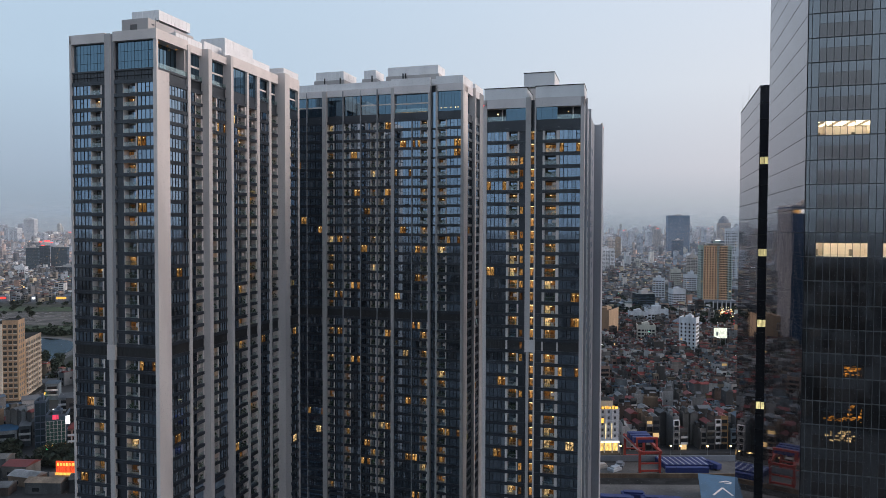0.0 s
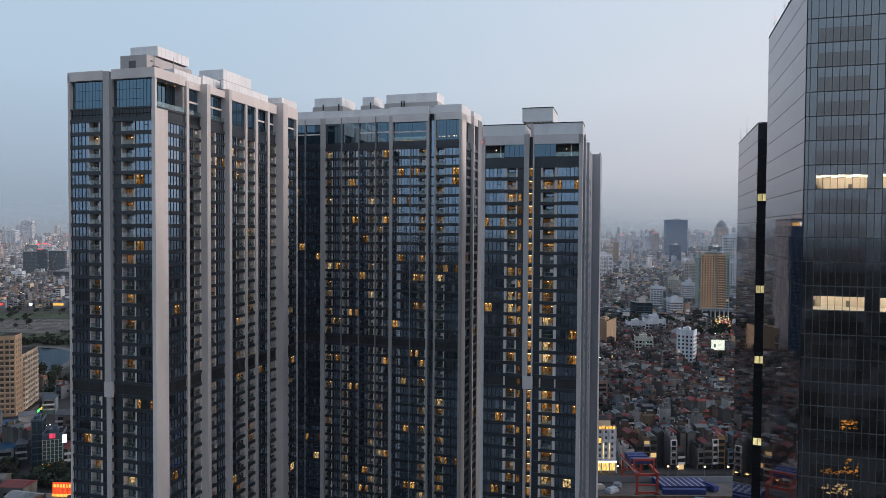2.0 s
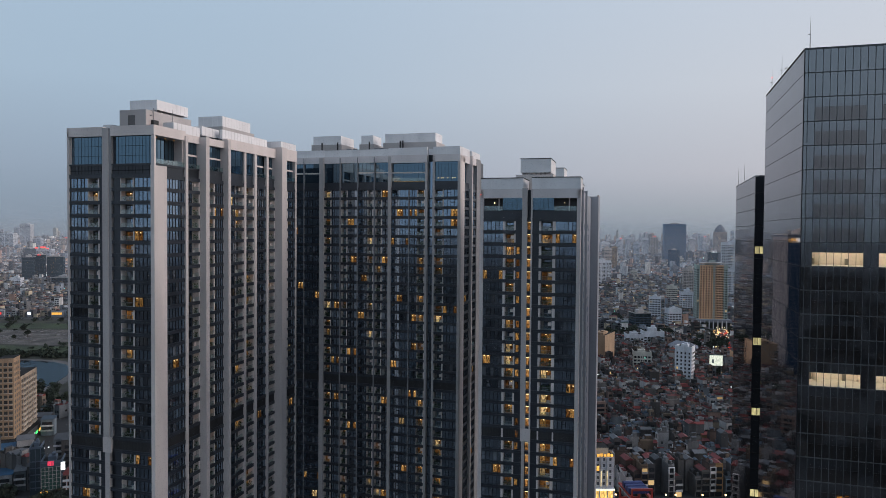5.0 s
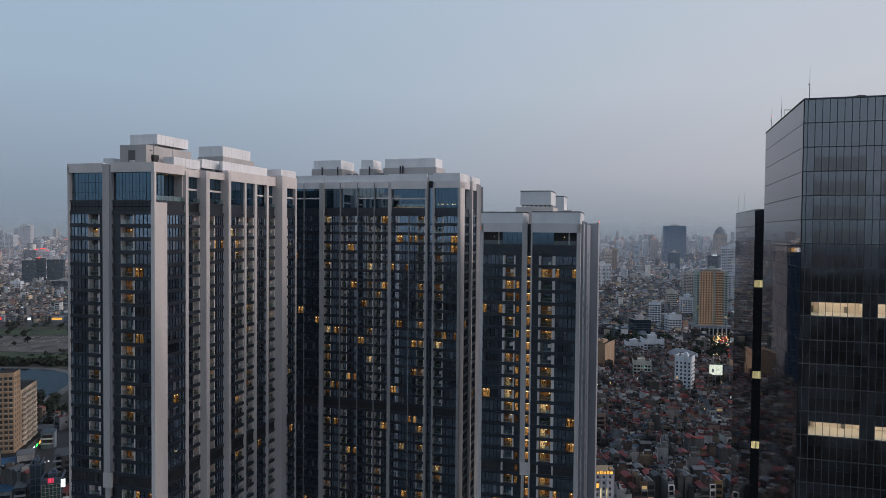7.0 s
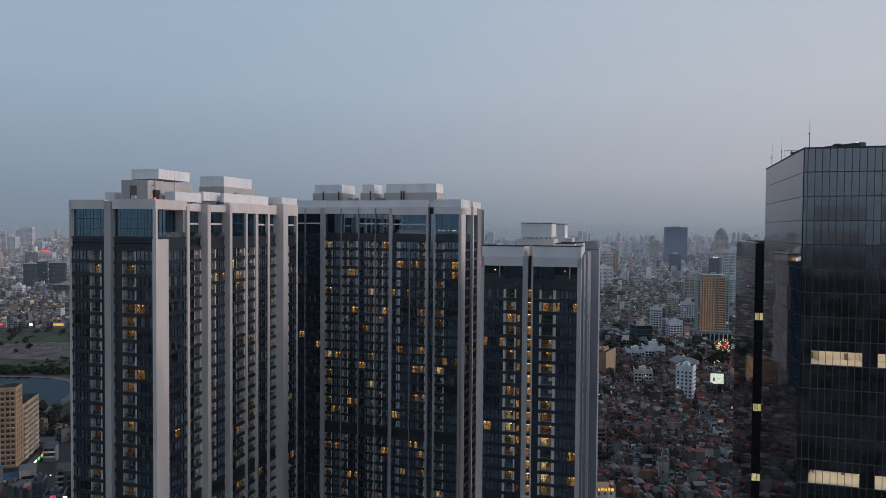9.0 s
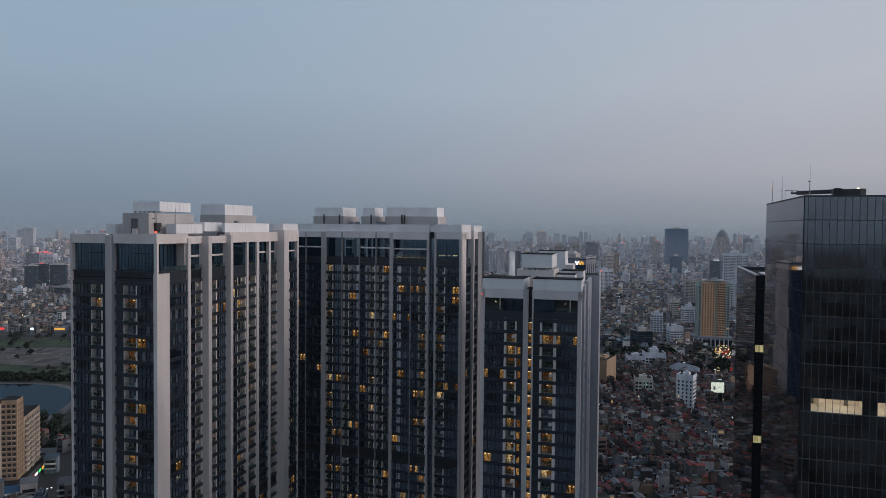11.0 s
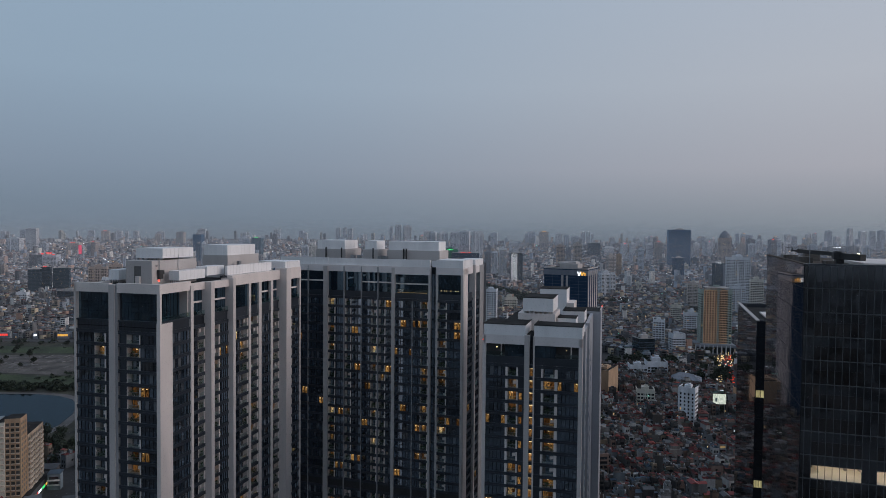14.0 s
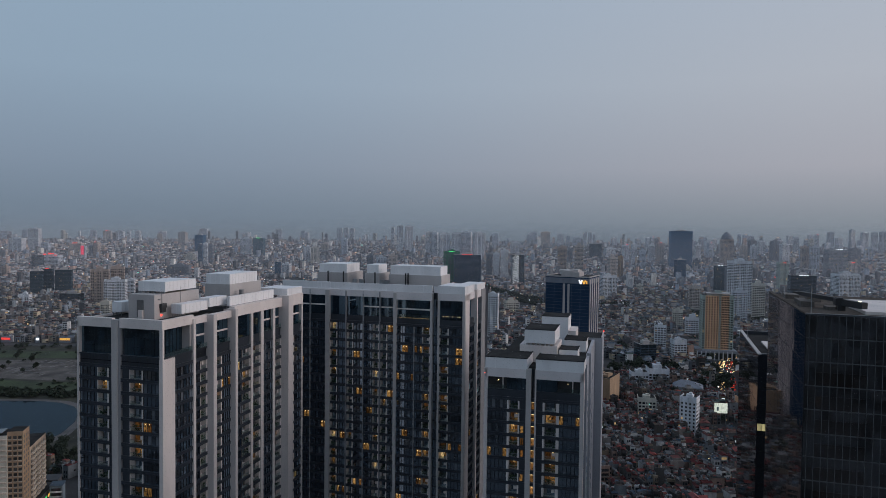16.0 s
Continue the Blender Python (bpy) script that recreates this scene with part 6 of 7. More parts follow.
# cream corner building with a lit gable
lit = thing("hotel", pose(86, 371, 0, 0, 0, 2), "white hotel with a golden lit front", "hotel")
part("wall", MB().box(-10, 7, -4, 10, 0, 22.5, 0, 1), [PAINT["bone"], ROOF], lit)
part("roof_house", MB().box(-8, 5, 0, 9, 22.5, 26.0, 0, 1), [PAINT["cream"], ROOF], lit)
for i in range(9):
    part("crown_sign_bar", MB().box(-9.4 + i * 1.8, -8.1 + i * 1.8, -4.4, -4.1, 22.7, 23.9 + 0.4 * (i % 2)), SIGNS["amber"], lit, "amber sign bar")
part("crest", MB().box(-2.3, -1.0, -4.3, -4.05, 15.2, 17.6), SIGNS["amber"], lit, "amber crest")
part("canopy", MB().box(-10, 7, -6.5, -4, 5.2, 6.2), PAINT["white"], lit)
part("canopy_light", MB().box(-9.8, 6.8, -6.56, -6.5, 5.3, 6.1), lamp_mat("canopy_glow", (1.0, 0.9, 0.66), 1.6, 0.3), lit, "bright canopy edge")
for x in (-9.6, -5.4, -1.2, 3.0, 6.6):
    part("pillar", MB().cyl(x, -6.2, 0, 5.2, 0.3, n=10), PAINT["bone"], lit)
part("lit_ground_floor", MB().box(-9.5, 6.5, -4.2, -4.05, 0.5, 5.0), lamp_mat("lobby_light", (1.0, 0.62, 0.18), 1.5, 0.5), lit, "amber lit ground floor")
for x in (-6.3, -3.2, 0.0, 3.2):
    part("column", MB().box(x - 0.25, x + 0.25, -4.5, -4.02, 6.5, 22), PAINT["white"], lit)
    # Glowing strip added so that the hotel front looks warmly lit.
    part("facade_lamp", MB().box(x - 0.2, x + 0.2, -4.8, -4.5, 7.0, 19 if x < 0 else 15), lamp_mat("added_facade_glow", (1.0, 0.78, 0.42), 1.1, 0.4), lit, "added glowing strip that brightens the hotel front")
for k in range(5):
    part("string_course", MB().box(-10.1, 7.1, -4.2, -4.0, 6.6 + k * 3.2, 6.85 + k * 3.2), PAINT["white"], lit)
    for x in (-8.2, -4.7, -1.6, 1.6, 5):
        part("window", cache.setdefault("hw", MB().box(-0.55, 0.55, -0.06, 0.02, 0.2, 1.7).mesh("window", FWIN)), None, lit, at=T(x, -4.0, 7.3 + k * 3.2))
taken.append((85, 372, 13))

# ---- building site ----
gan = thing("gantry_crane", pose(99, 344.5, 0, 0, 0, 3), "orange-red steel gantry crane over a building site", "crane")
for y, top in ((-11.5, 10.3), (11.5, 12.0)):
    for x in (-4.9, 4.9):
        part("leg", MB().beam((x, y, 0.6), (x, y, top), 1.0), ORANGE_STEEL, gan)
        part("wheel_box", MB().box(x - 1.3, x + 1.3, y - 0.5, y + 0.5, 0, 0.9), BLACK, gan)
    part("sill_beam", MB().beam((-4.9, y, 1.6), (4.9, y, 1.6), 0.8), ORANGE_STEEL, gan)
    part("tie_beam", MB().beam((-4.9, y, 5.2), (4.9, y, 5.2), 0.7), ORANGE_STEEL, gan)
    part("end_beam", MB().beam((-5.4, y, top), (5.4, y, top), 1.1), ORANGE_STEEL, gan)
for x in (-4.9, 4.9):
    part("girder", MB().beam((x, -13.0, 10.9), (x, 13.0, 11.9), 1.2), ORANGE_STEEL, gan)
    part("post", MB().beam((x, -7.0, 11.0), (x, -7.0, 16.0), 0.8), ORANGE_STEEL, gan)
part("hoist_frame", MB().beam((-5.3, -7.0, 16.0), (5.3, -7.0, 16.0), 1.0), ORANGE_STEEL, gan)
part("walkway", MB().box(-6.2, -5.6, -12, 12, 11.6, 11.75), STEEL, gan)
for y in (-2.5, 1.5, 5.5):
    part("container", MB().box(-4.9, 4.9, y, y + 2.7, 12.4, 15.0), BLUE_TARP, gan, "blue container carried on the girders")
taken.append((99, 343, 12))
for i in range(9):
    c = thing("shipping_container", pose(109.5 + i * 2.75, 345, 0, 0, 0, 8), "dark blue ribbed steel shipping container", "container", "site containers")
    xs = [-6 + 0.4 * k for k in range(31)]
    ring = [(-1.2 - 0.05 * (k % 2), y) for k, y in enumerate(xs)] + [(1.2 + 0.05 * (k % 2), y) for k, y in reversed(list(enumerate(xs)))]
    k = len(ring)
    b = MB()
    b.v = [(x, y, z) for z in (0.05, 2.6) for x, y in ring]
    b.f = [((j + 1) % k, j, j + k, (j + 1) % k + k) for j in range(k)] + [tuple(reversed(range(k, 2 * k)))]
    b.m = [0] * (k + 1)
    part("body", b, BLUE_TARP, c)
    part("roof_strip", MB().box(-0.22, 0.22, -5.8, 5.8, 2.6, 2.68), PAINT["pale"], c, "pale roof strip")
for i in range(4):
    c = thing("shipping_container", pose(110.5 + i * 5.2, 335.5, 0, 0, 0, 84), "dark blue ribbed steel shipping container", "container", "site containers")
    part("body", MB().box(-1.2, 1.2, -2.5, 2.5, 0.05, 2.6).box(-1.25, 1.25, -2.3, 2.3, 0.2, 2.5), BLUE_TARP, c)
shed = thing("site_shed", pose(123, 294, 0, 0, 0, -17), "site shed with a blue sheet-metal roof", "shed")
part("wall", MB().box(-12, 15, -13, 13, 0, 6.5), PAINT["cream"], shed)
me = bpy.data.meshes.new("roof")
me.from_pydata([(-13, -14, 6.5), (16, -14, 6.5), (16, 14, 8.2), (-13, 14, 8.2), (-13, -14, 6.2), (16, -14, 6.2), (16, 14, 7.9), (-13, 14, 7.9)], [], [(0, 1, 2, 3), (0, 4, 5, 1), (1, 5, 6, 2), (2, 6, 7, 3), (3, 7, 4, 0)])
me.materials.append(BLUE_ROOF)
part("roof", me, None, shed, "blue sheet-metal roof")


def roof_z(y):
    return 6.5 + 1.7 * (y + 14) / 28 - 0.25


for pts, words in ((((-8.0, -8.0), (-3.8, 0.4), (-0.4, -6.6)), "white painted peak emblem"), (((-4.6, 6.0), (-1.6, 8.0), (0.2, 7.0), (-0.6, 5.4), (-2.6, 5.8)), "white painted loop emblem")):
    b = MB()
    for (x0, y0), (x1, y1) in zip(pts, pts[1:]):
        b.beam((x0, y0, roof_z(y0)), (x1, y1, roof_z(y1)), 0.8)
    part("roof_emblem", b, WHITE, shed, words)
retain = new("retaining_wall", MB().box(60, 140, 327.4, 328.2, 0, 2.2).mesh("retaining_wall", HOUSE_PAINT[2]))
tagged(retain, "tan concrete retaining wall across a yard", "wall", kind="structure")
sheet("trench", [(60, 319), (140, 319), (140, 327), (60, 327)], 0.16, ROOF, "dark earth trench beside a wall", "trench")
for x, y, w, d in ((75, 300, 16, 5), (95, 299, 18, 4), (84, 305, 10, 4)):
    tp = thing("tarpaulin_stack", pose(x, y, 0, 0, 0, -6), "stack of goods under a blue tarpaulin", "tarpaulin", "site stacks")
    part("tarpaulin", MB().box(-w / 2, w / 2, -d / 2, d / 2, 0, 1.6).box(-w * 0.4, w * 0.42, -d * 0.35, d * 0.35, 1.6, 2.3), BLUE_TARP, tp)
wallr = new("site_wall", MB().box(60, 168, 351.4, 351.9, 0, 3.0).mesh("site_wall", PAINT["grey"]))
tagged(wallr, "grey concrete boundary wall along a street", "wall", kind="structure")
truck = thing("truck", pose(133, 341, 0, 0, 0, 20), "blue lorry parked in a site yard", "truck")
part("bed", MB().box(-1.3, 1.3, -4.5, 2.0, 1.0, 3.4), BLUE_TARP, truck)
part("cab", MB().box(-1.2, 1.2, 2.2, 4.2, 0.6, 3.0), BLUE_TARP, truck)
for y in (-3.2, -1.8, 3.2):
    for x in (-1.1, 1.1):
        part("wheel", MB().cyl(0, 0, -0.2, 0.2, 0.5, n=10), BLACK, truck, at=pose(x, y, 0.5, 0, 90, 0))
for i, (x, y) in enumerate(((72, 336), (78, 342), (84, 338), (76, 348), (88, 344))):
    st = thing("material_stack", pose(x, y, 0, 0, 0, i * 17), "stack of building material on a yard", "stack", "site stacks")
    part("crate", MB().box(-3, 3, -2, 2, 0, 1.4).box(-2, 2.4, -1.4, 1.2, 1.4, 2.2), PAINT[("grey", "tan", "pale", "brown", "grey")[i]], st)

# ---- shophouses near the estate ----


def on_road(x, y, margin=18):
    for (x0, y0), (x1, y1) in zip(BOULEVARD, BOULEVARD[1:]):
        if y0 - 5 <= y <= y1 + 5 and abs(x - (x0 + (x1 - x0) * (y - y0) / (y1 - y0))) < margin:
            return True
    return False


CANAL = [(35, 2130), (108, 2080), (165, 1875), (230, 1715), (430, 1645)]


def by_canal(x, y, margin=34):
    if not (0 < x < 450 and 1600 < y < 2180):
        return False
    for (x0, y0), (x1, y1) in zip(CANAL, CANAL[1:]):
        f = max(0, min(1, ((x - x0) * (x1 - x0) + (y - y0) * (y1 - y0)) / ((x1 - x0) ** 2 + (y1 - y0) ** 2)))
        if math.hypot(x - x0 - f * (x1 - x0), y - y0 - f * (y1 - y0)) < margin:
            return True
    return False


def free(x, y):
    if by_canal(x, y):
        return False
    if -830 < x < -235 and 530 < y < 1095:
        return False
    if -130 < x < 150 and 110 < y < 352:
        return False
    if 55 < x < 175 and 290 < y < 366:
        return False
    if -262 < x < -130 and y < 374:
        return False
    return not on_road(x, y) and all((x - a) ** 2 + (y - c) ** 2 > q * q for a, c, q in taken)


house_rng = random.Random(77)


def gable(b, x0, x1, y0, y1, z, rise, m, over=0.3):
    xm = (x0 + x1) / 2
    i = len(b.v)
    b.v += [(x0 - over, y0 - over, z), (xm, y0 - over, z + rise), (x1 + over, y0 - over, z), (x0 - over, y1 + over, z), (xm, y1 + over, z + rise), (x1 + over, y1 + over, z)]
    for f in ((0, 1, 4, 3), (1, 2, 5, 4)):
        b.f.append(tuple(i + k for k in f))
        b.m.append(m)
    for f in ((0, 2, 1), (3, 4, 5)):
        b.f.append(tuple(i + k for k in f))
        b.m.append(m)




def shophouse(seed, m):
    r = random.Random(seed)
    w, d, n = r.choice((3.3, 3.7, 4.1, 4.6)), r.uniform(8, 9.8), r.choice((3, 3, 4, 4, 5, 5))
    h = n * 3.3 + 0.6
    roof_kind = seed % 4
    paint = HOUSE_PAINT[(3, 4, 2, 8, 5, 8, 10, 10, 4, 7, 9, 1)[(seed // 7) % 12]]
    words = ("with a red sheet roof", "with a flat roof and water tank", "with a grey sheet roof", "with a rooftop shed")[roof_kind]
    ob = thing("shophouse", m, "narrow %d-storey shophouse %s" % (n, words), "house", "narrow shophouses")
    ob["w"], ob["d"] = w, d
    part("wall", MB().box(-w / 2, w / 2, -d / 2, d / 2, 0, h), paint, ob)
    if roof_kind in (0, 2):
        b = MB()
        gable(b, -w / 2, w / 2, -d / 2 + 1, d / 2, h + 0.05, 1.3, 0)
        part("roof", b, TIN[(0, 1, 2, 3)[(seed // 4) % 4] if roof_kind == 2 else 0], ob)
        part("parapet", MB().box(-w / 2, w / 2, -d / 2, -d / 2 + 0.2, h, h + 1.0), paint, ob)
    else:
        part("parapet", MB().box(-w / 2, w / 2, -d / 2, -d / 2 + 0.2, h, h + 0.9).box(-w / 2, -w / 2 + 0.2, -d / 2 + 0.2, d / 2, h, h + 0.9).box(w / 2 - 0.2, w / 2, -d / 2 + 0.2, d / 2, h, h + 0.9), paint, ob)
        part("roof", MB().box(-w / 2 + 0.25, w / 2 - 0.25, -d / 2 + 0.25, d / 2 - 0.1, h, h + 0.08), ROOF, ob)
        part("stair_head", MB().box(-w / 2 + 0.3, w / 2 - 1.5, 0, d / 2 - 1, h + 0.08, h + 2.6), paint, ob)
        b = MB()
        gable(b, -w / 2 + 0.3, w / 2 - 1.5, 0, d / 2 - 1, h + 2.65, 0.5, 0)
        part("shed_roof", b, TIN[(seed // 3) % 4], ob)
        part("water_tank", MB().cyl(w / 2 - 0.9, -d * 0.2, h + 0.6, h + 2.0, 0.6, n=8).box(w / 2 - 1.3, w / 2 - 0.5, -d * 0.2 - 0.4, -d * 0.2 + 0.4, h + 0.08, h + 0.6), STEEL, ob, "steel water tank")
    part("shop_shutter", MB().box(-w / 2 + 0.4, w / 2 - 0.4, -d / 2 - 0.05, -d / 2, 0.2, 2.8), HLIT if seed % 9 == 0 else FRAME, ob)
    for k in range(1, n):
        z = k * 3.3
        if (seed + k) % 3:
            part("balcony", MB().box(-w / 2 + 0.1, w / 2 - 0.1, -d / 2 - 1.0, -d / 2, z - 0.15, z + 0.05).box(-w / 2 + 0.1, w / 2 - 0.1, -d / 2 - 1.0, -d / 2 - 0.9, z + 0.05, z + 1.0), paint if seed % 3 else HOUSE_PAINT[3], ob)
        if seed % 2:
            part("front_frame", MB().box(-w / 2, -w / 2 + 0.3, -d / 2 - 1.0, -d / 2, z - 0.15, z + 3.1).box(w / 2 - 0.3, w / 2, -d / 2 - 1.0, -d / 2, z - 0.15, z + 3.1).box(-w / 2 + 0.3, w / 2 - 0.3, -d / 2 - 1.0, -d / 2, z + 2.8, z + 3.1), HOUSE_PAINT[3] if seed % 4 == 1 else paint, ob)
        part("window", MB().box(-w * 0.42, w * 0.42, -d / 2 - 0.04, -d / 2, z + 0.25, z + 2.75), HLIT if (seed * 5 + k * 3) % 29 == 0 else HWIN, ob)
        if k % 2:
            part("side_window", MB().box(w / 2, w / 2 + 0.04, -d * 0.2, -d * 0.05, z + 0.9, z + 2.2), HWIN, ob)
    return ob


def rows_of_lots(angle, u0, u1, v0, v1, depth, alley, r):
    """House lots back to back in rows; yields place, width, depth and turn."""
    c, s = math.cos(radians(angle)), math.sin(radians(angle))
    v = v0
    while v < v1:
        for k, turn in ((0, 0), (1, 180)):
            u = u0
            vv = v + depth * (0.5 + k)
            while u < u1:
                w = r.choice((3.4, 3.8, 4.2, 4.9))
                if r.random() < 0.06:
                    u += r.uniform(3, 9)
                x, y = c * (u + w / 2) - s * vv, s * (u + w / 2) + c * vv
                yield x, y, w, angle + turn
                u += w
        v += 2 * depth + alley


PROTO_HOUSES = []
count = 0
for x, y, w, turn in rows_of_lots(3, 40, 330, 362, 600, 9.6, 2.2, house_rng):
    q = x / y
    if not (0.21 < q < 0.43) or not free(x, y) or count >= 150:
        continue
    m = pose(x, y, 0, 0, 0, turn + house_rng.uniform(-6, 6) + (house_rng.choice((0, 0, 90, -90)) if y > 385 else 0))
    if len(PROTO_HOUSES) < 24:
        PROTO_HOUSES.append(shophouse(len(PROTO_HOUSES) * 7 + 1, m))
    else:
        copy_thing(house_rng.choice(PROTO_HOUSES), m @ Matrix.Diagonal((house_rng.uniform(0.85, 1.45), house_rng.uniform(0.6, 1.05), house_rng.uniform(0.5, 1.1) if y > 385 else house_rng.uniform(0.8, 1.2), 1)))
    count += 1
    HOUSES_TO = y + 10
for x, y, w, turn in rows_of_lots(-20, -420, -60, 200, 440, 9.8, 3.0, house_rng):
    q = x / y
    if not (-0.69 < q < -0.5) or not free(x, y) or not 290 < y < 520 or count >= 172:
        continue
    copy_thing(house_rng.choice(PROTO_HOUSES), pose(x, y, 0, 0, 0, turn + house_rng.uniform(-3, 3)))
    count += 1

# ---- the rest of the city, house upon house ----


def house_into(b, x, y, w, d, h, turn, r, detail):
    c, s = math.cos(radians(turn)), math.sin(radians(turn))

    def at(px, py, pz):
        return (x + c * px - s * py, y + s * px + c * py, pz)

    i = len(b.v)
    b.v += [at(px, py, pz) for pz in (0, h) for px, py in ((-w / 2, -d / 2), (w / 2, -d / 2), (w / 2, d / 2), (-w / 2, d / 2))]
    for f in ((0, 1, 5, 4), (1, 2, 6, 5), (2, 3, 7, 6), (3, 0, 4, 7), (4, 5, 6, 7)):
        b.f.append(tuple(i + k for k in f))
    b.m += [0, 0, 0, 0, 0]
    kind = r.random()
    i = len(b.v)
    if kind < 0.72:
        rise, o = r.uniform(0.6, 1.8), 0.25
        e0, e1 = (-d / 2 - o, d / 2 + o) if kind < 0.5 else (-d * 0.1, d / 2)
        b.v += [at(-w / 2 - o, e0, h + 0.1), at(0, e0, h + rise), at(w / 2 + o, e0, h + 0.1), at(-w / 2 - o, e1, h + 0.1), at(0, e1, h + rise), at(w / 2 + o, e1, h + 0.1)]
        b.f += [(i, i + 1, i + 4, i + 3), (i + 1, i + 2, i + 5, i + 4), (i, i + 2, i + 1), (i + 3, i + 4, i + 5)]
        b.m += [1, 1, 1, 1]
    else:
        a, e, t = w * r.uniform(0.2, 0.45), d * r.uniform(0.15, 0.4), r.uniform(1.5, 3.2)
        oy = r.uniform(-0.1, 0.2) * d
        b.v += [at(px, py + oy, pz) for pz in (h, h + t) for px, py in ((-a, -e), (a, -e), (a, e), (-a, e))]
        b.f += [tuple(i + k for k in f) for f in ((0, 1, 5, 4), (1, 2, 6, 5), (2, 3, 7, 6), (3, 0, 4, 7), (4, 5, 6, 7))]
        b.m += [0, 0, 0, 0, 1]
    if detail:
        # balcony fronts, roof tanks and sheds
        extras = [(r.uniform(-0.3, 0.3) * w, r.uniform(-0.3, 0.3) * d, r.uniform(0.4, 1.1), r.uniform(0.4, 1.0), h - 0.2, h + r.uniform(0.9, 2.0))] if kind >= 0.5 else []
        for k in range(1, int(h / 3.3)):
            if r.random() < 0.34:
                extras.append((0, -d / 2 - 0.35, w * 0.46, 0.36, k * 3.3 - 0.1, k * 3.3 + 0.95))
        for ox, oy, a, e, z0, z1 in extras:
            i = len(b.v)
            b.v += [at(ox + px, oy + py, pz) for pz in (z0, z1) for px, py in ((-a, -e), (a, -e), (a, e), (-a, e))]
            b.f += [tuple(i + k for k in f) for f in ((0, 1, 5, 4), (1, 2, 6, 5), (2, 3, 7, 6), (3, 0, 4, 7), (4, 5, 6, 7))]
            b.m += [0, 0, 0, 0, 0]
        for k in range(int(h / 3.3)):
            z = k * 3.3 + 0.9
            for sy in (-1, 1):
                openings = ((-0.36, -0.06), (0.06, 0.36)) if r.random() < 0.5 else ((-0.38, 0.38),)
                for u0, u1 in openings:
                    i = len(b.v)
                    b.v += [at(px * w, sy * (d / 2 + 0.05), pz) for px, pz in ((u0, z - 0.3), (u1, z - 0.3), (u1, z + 1.7), (u0, z + 1.7))]
                    b.f.append((i, i + 1, i + 2, i + 3) if sy < 0 else (i + 3, i + 2, i + 1, i))
                    b.m.append(2 if r.random() > 0.03 else (3 if r.random() < 0.6 else 4))
                if detail > 1 and k and r.random() < 0.45:
                    i = len(b.v)
                    y0, y1 = sy * (d / 2 + 0.06), sy * (d / 2 + 1.0)
                    b.v += [at(px * w, py, pz) for px in (-0.45, 0.45) for py, pz in ((y0, z - 0.9), (y1, z - 0.9), (y1, z + 0.1), (y1 - sy * 0.1, z + 0.1), (y0, z - 0.7))]
                    b.f += [(i + q, i + q + 1, i + q + 6, i + q + 5) for q in range(4)] + [(i, i + 1, i + 2, i + 3, i + 4), (i + 9, i + 8, i + 7, i + 6, i + 5)]
                    b.m += [0] * 6
            if detail > 1 and r.random() < 0.5:
                i = len(b.v)
                sx, yy = r.choice((-1, 1)), r.uniform(-0.3, 0.2) * d
                b.v += [at(sx * (w / 2 + 0.05), yy + a, pz) for a, pz in ((0, z), (1.6, z), (1.6, z + 1.3), (0, z + 1.3))]
                b.f.append((i, i + 1, i + 2, i + 3))
                b.m.append(2)
        if detail > 1:
            for _ in range(r.randrange(2, 5)):
                px, py, q, e, t = r.uniform(-0.35, 0.35) * w, r.uniform(-0.4, 0.4) * d, r.uniform(0.4, 1.3), r.uniform(0.4, 1.6), r.uniform(0.5, 2.6)
                i = len(b.v)
                b.v += [at(px + sx * q, py + sy * e, pz) for pz in (h, h + t) for sx, sy in ((-1, -1), (1, -1), (1, 1), (-1, 1))]
                b.f += [tuple(i + k for k in f) for f in ((0, 1, 5, 4), (1, 2, 6, 5), (2, 3, 7, 6), (3, 0, 4, 7), (4, 5, 6, 7))]
                b.m += [0, 0, 0, 0, 1]
        if r.random() < 0.35:
            b.cyl(*at(w * 0.2, -d * 0.2, 0)[:2], h, h + 2.2, 0.7, n=6, m=5)


CITY = [HWALL, HROOF, HWIN, HLIT, HLITW, STEEL]
cr = random.Random(99)


def in_gap(q):
    """Directions that look past the towers down to the near streets."""
    return -0.70 < q < -0.50 or 0.20 < q < 0.45


near = MB()
for angle, q0, q1, y0, y1 in ((3, 0.0, 0.75, 360, 900), (-14, -0.75, 0.0, 330, 900)):
    for x, y, w, turn in rows_of_lots(angle, -900, 900, 180, 1200, 9.8, 2.4, cr):
        if not (y0 < y < y1 and q0 < x / y <= q1) or not free(x, y):
            continue
        if (0.21 < x / y < 0.43 and y < HOUSES_TO) or (-0.69 < x / y < -0.5 and y < 520):
            continue
        if not in_gap(x / y) and cr.random() < 0.6:
            continue
        h = cr.choice((3.6, 6.9, 6.9, 6.9, 6.9, 8.5, 10.2, 10.2, 13.5)) + cr.uniform(0, 1.5)
        if cr.random() < 0.02:
            h *= 1.8
        house_into(near, x, y, w * (cr.uniform(0.8, 1.15) if cr.random() < 0.93 else cr.uniform(1.6, 2.4)), cr.uniform(6.0, 10.5), h, turn + cr.uniform(-12, 12) + cr.choice((0, 0, 90)), cr, 2 if in_gap(x / y) else 0)
tagged(new("city_houses", near.mesh("city_houses", CITY)), "dense low city houses with red and grey roofs", "houses", kind="stuff")


def green_spot(x, y):
    """Parks and tree-filled courts between the houses."""
    return math.sin(x * 0.011 + 1.3 * math.sin(y * 0.006)) + math.sin(y * 0.009 - 0.7 * math.sin(x * 0.008)) > 1.5


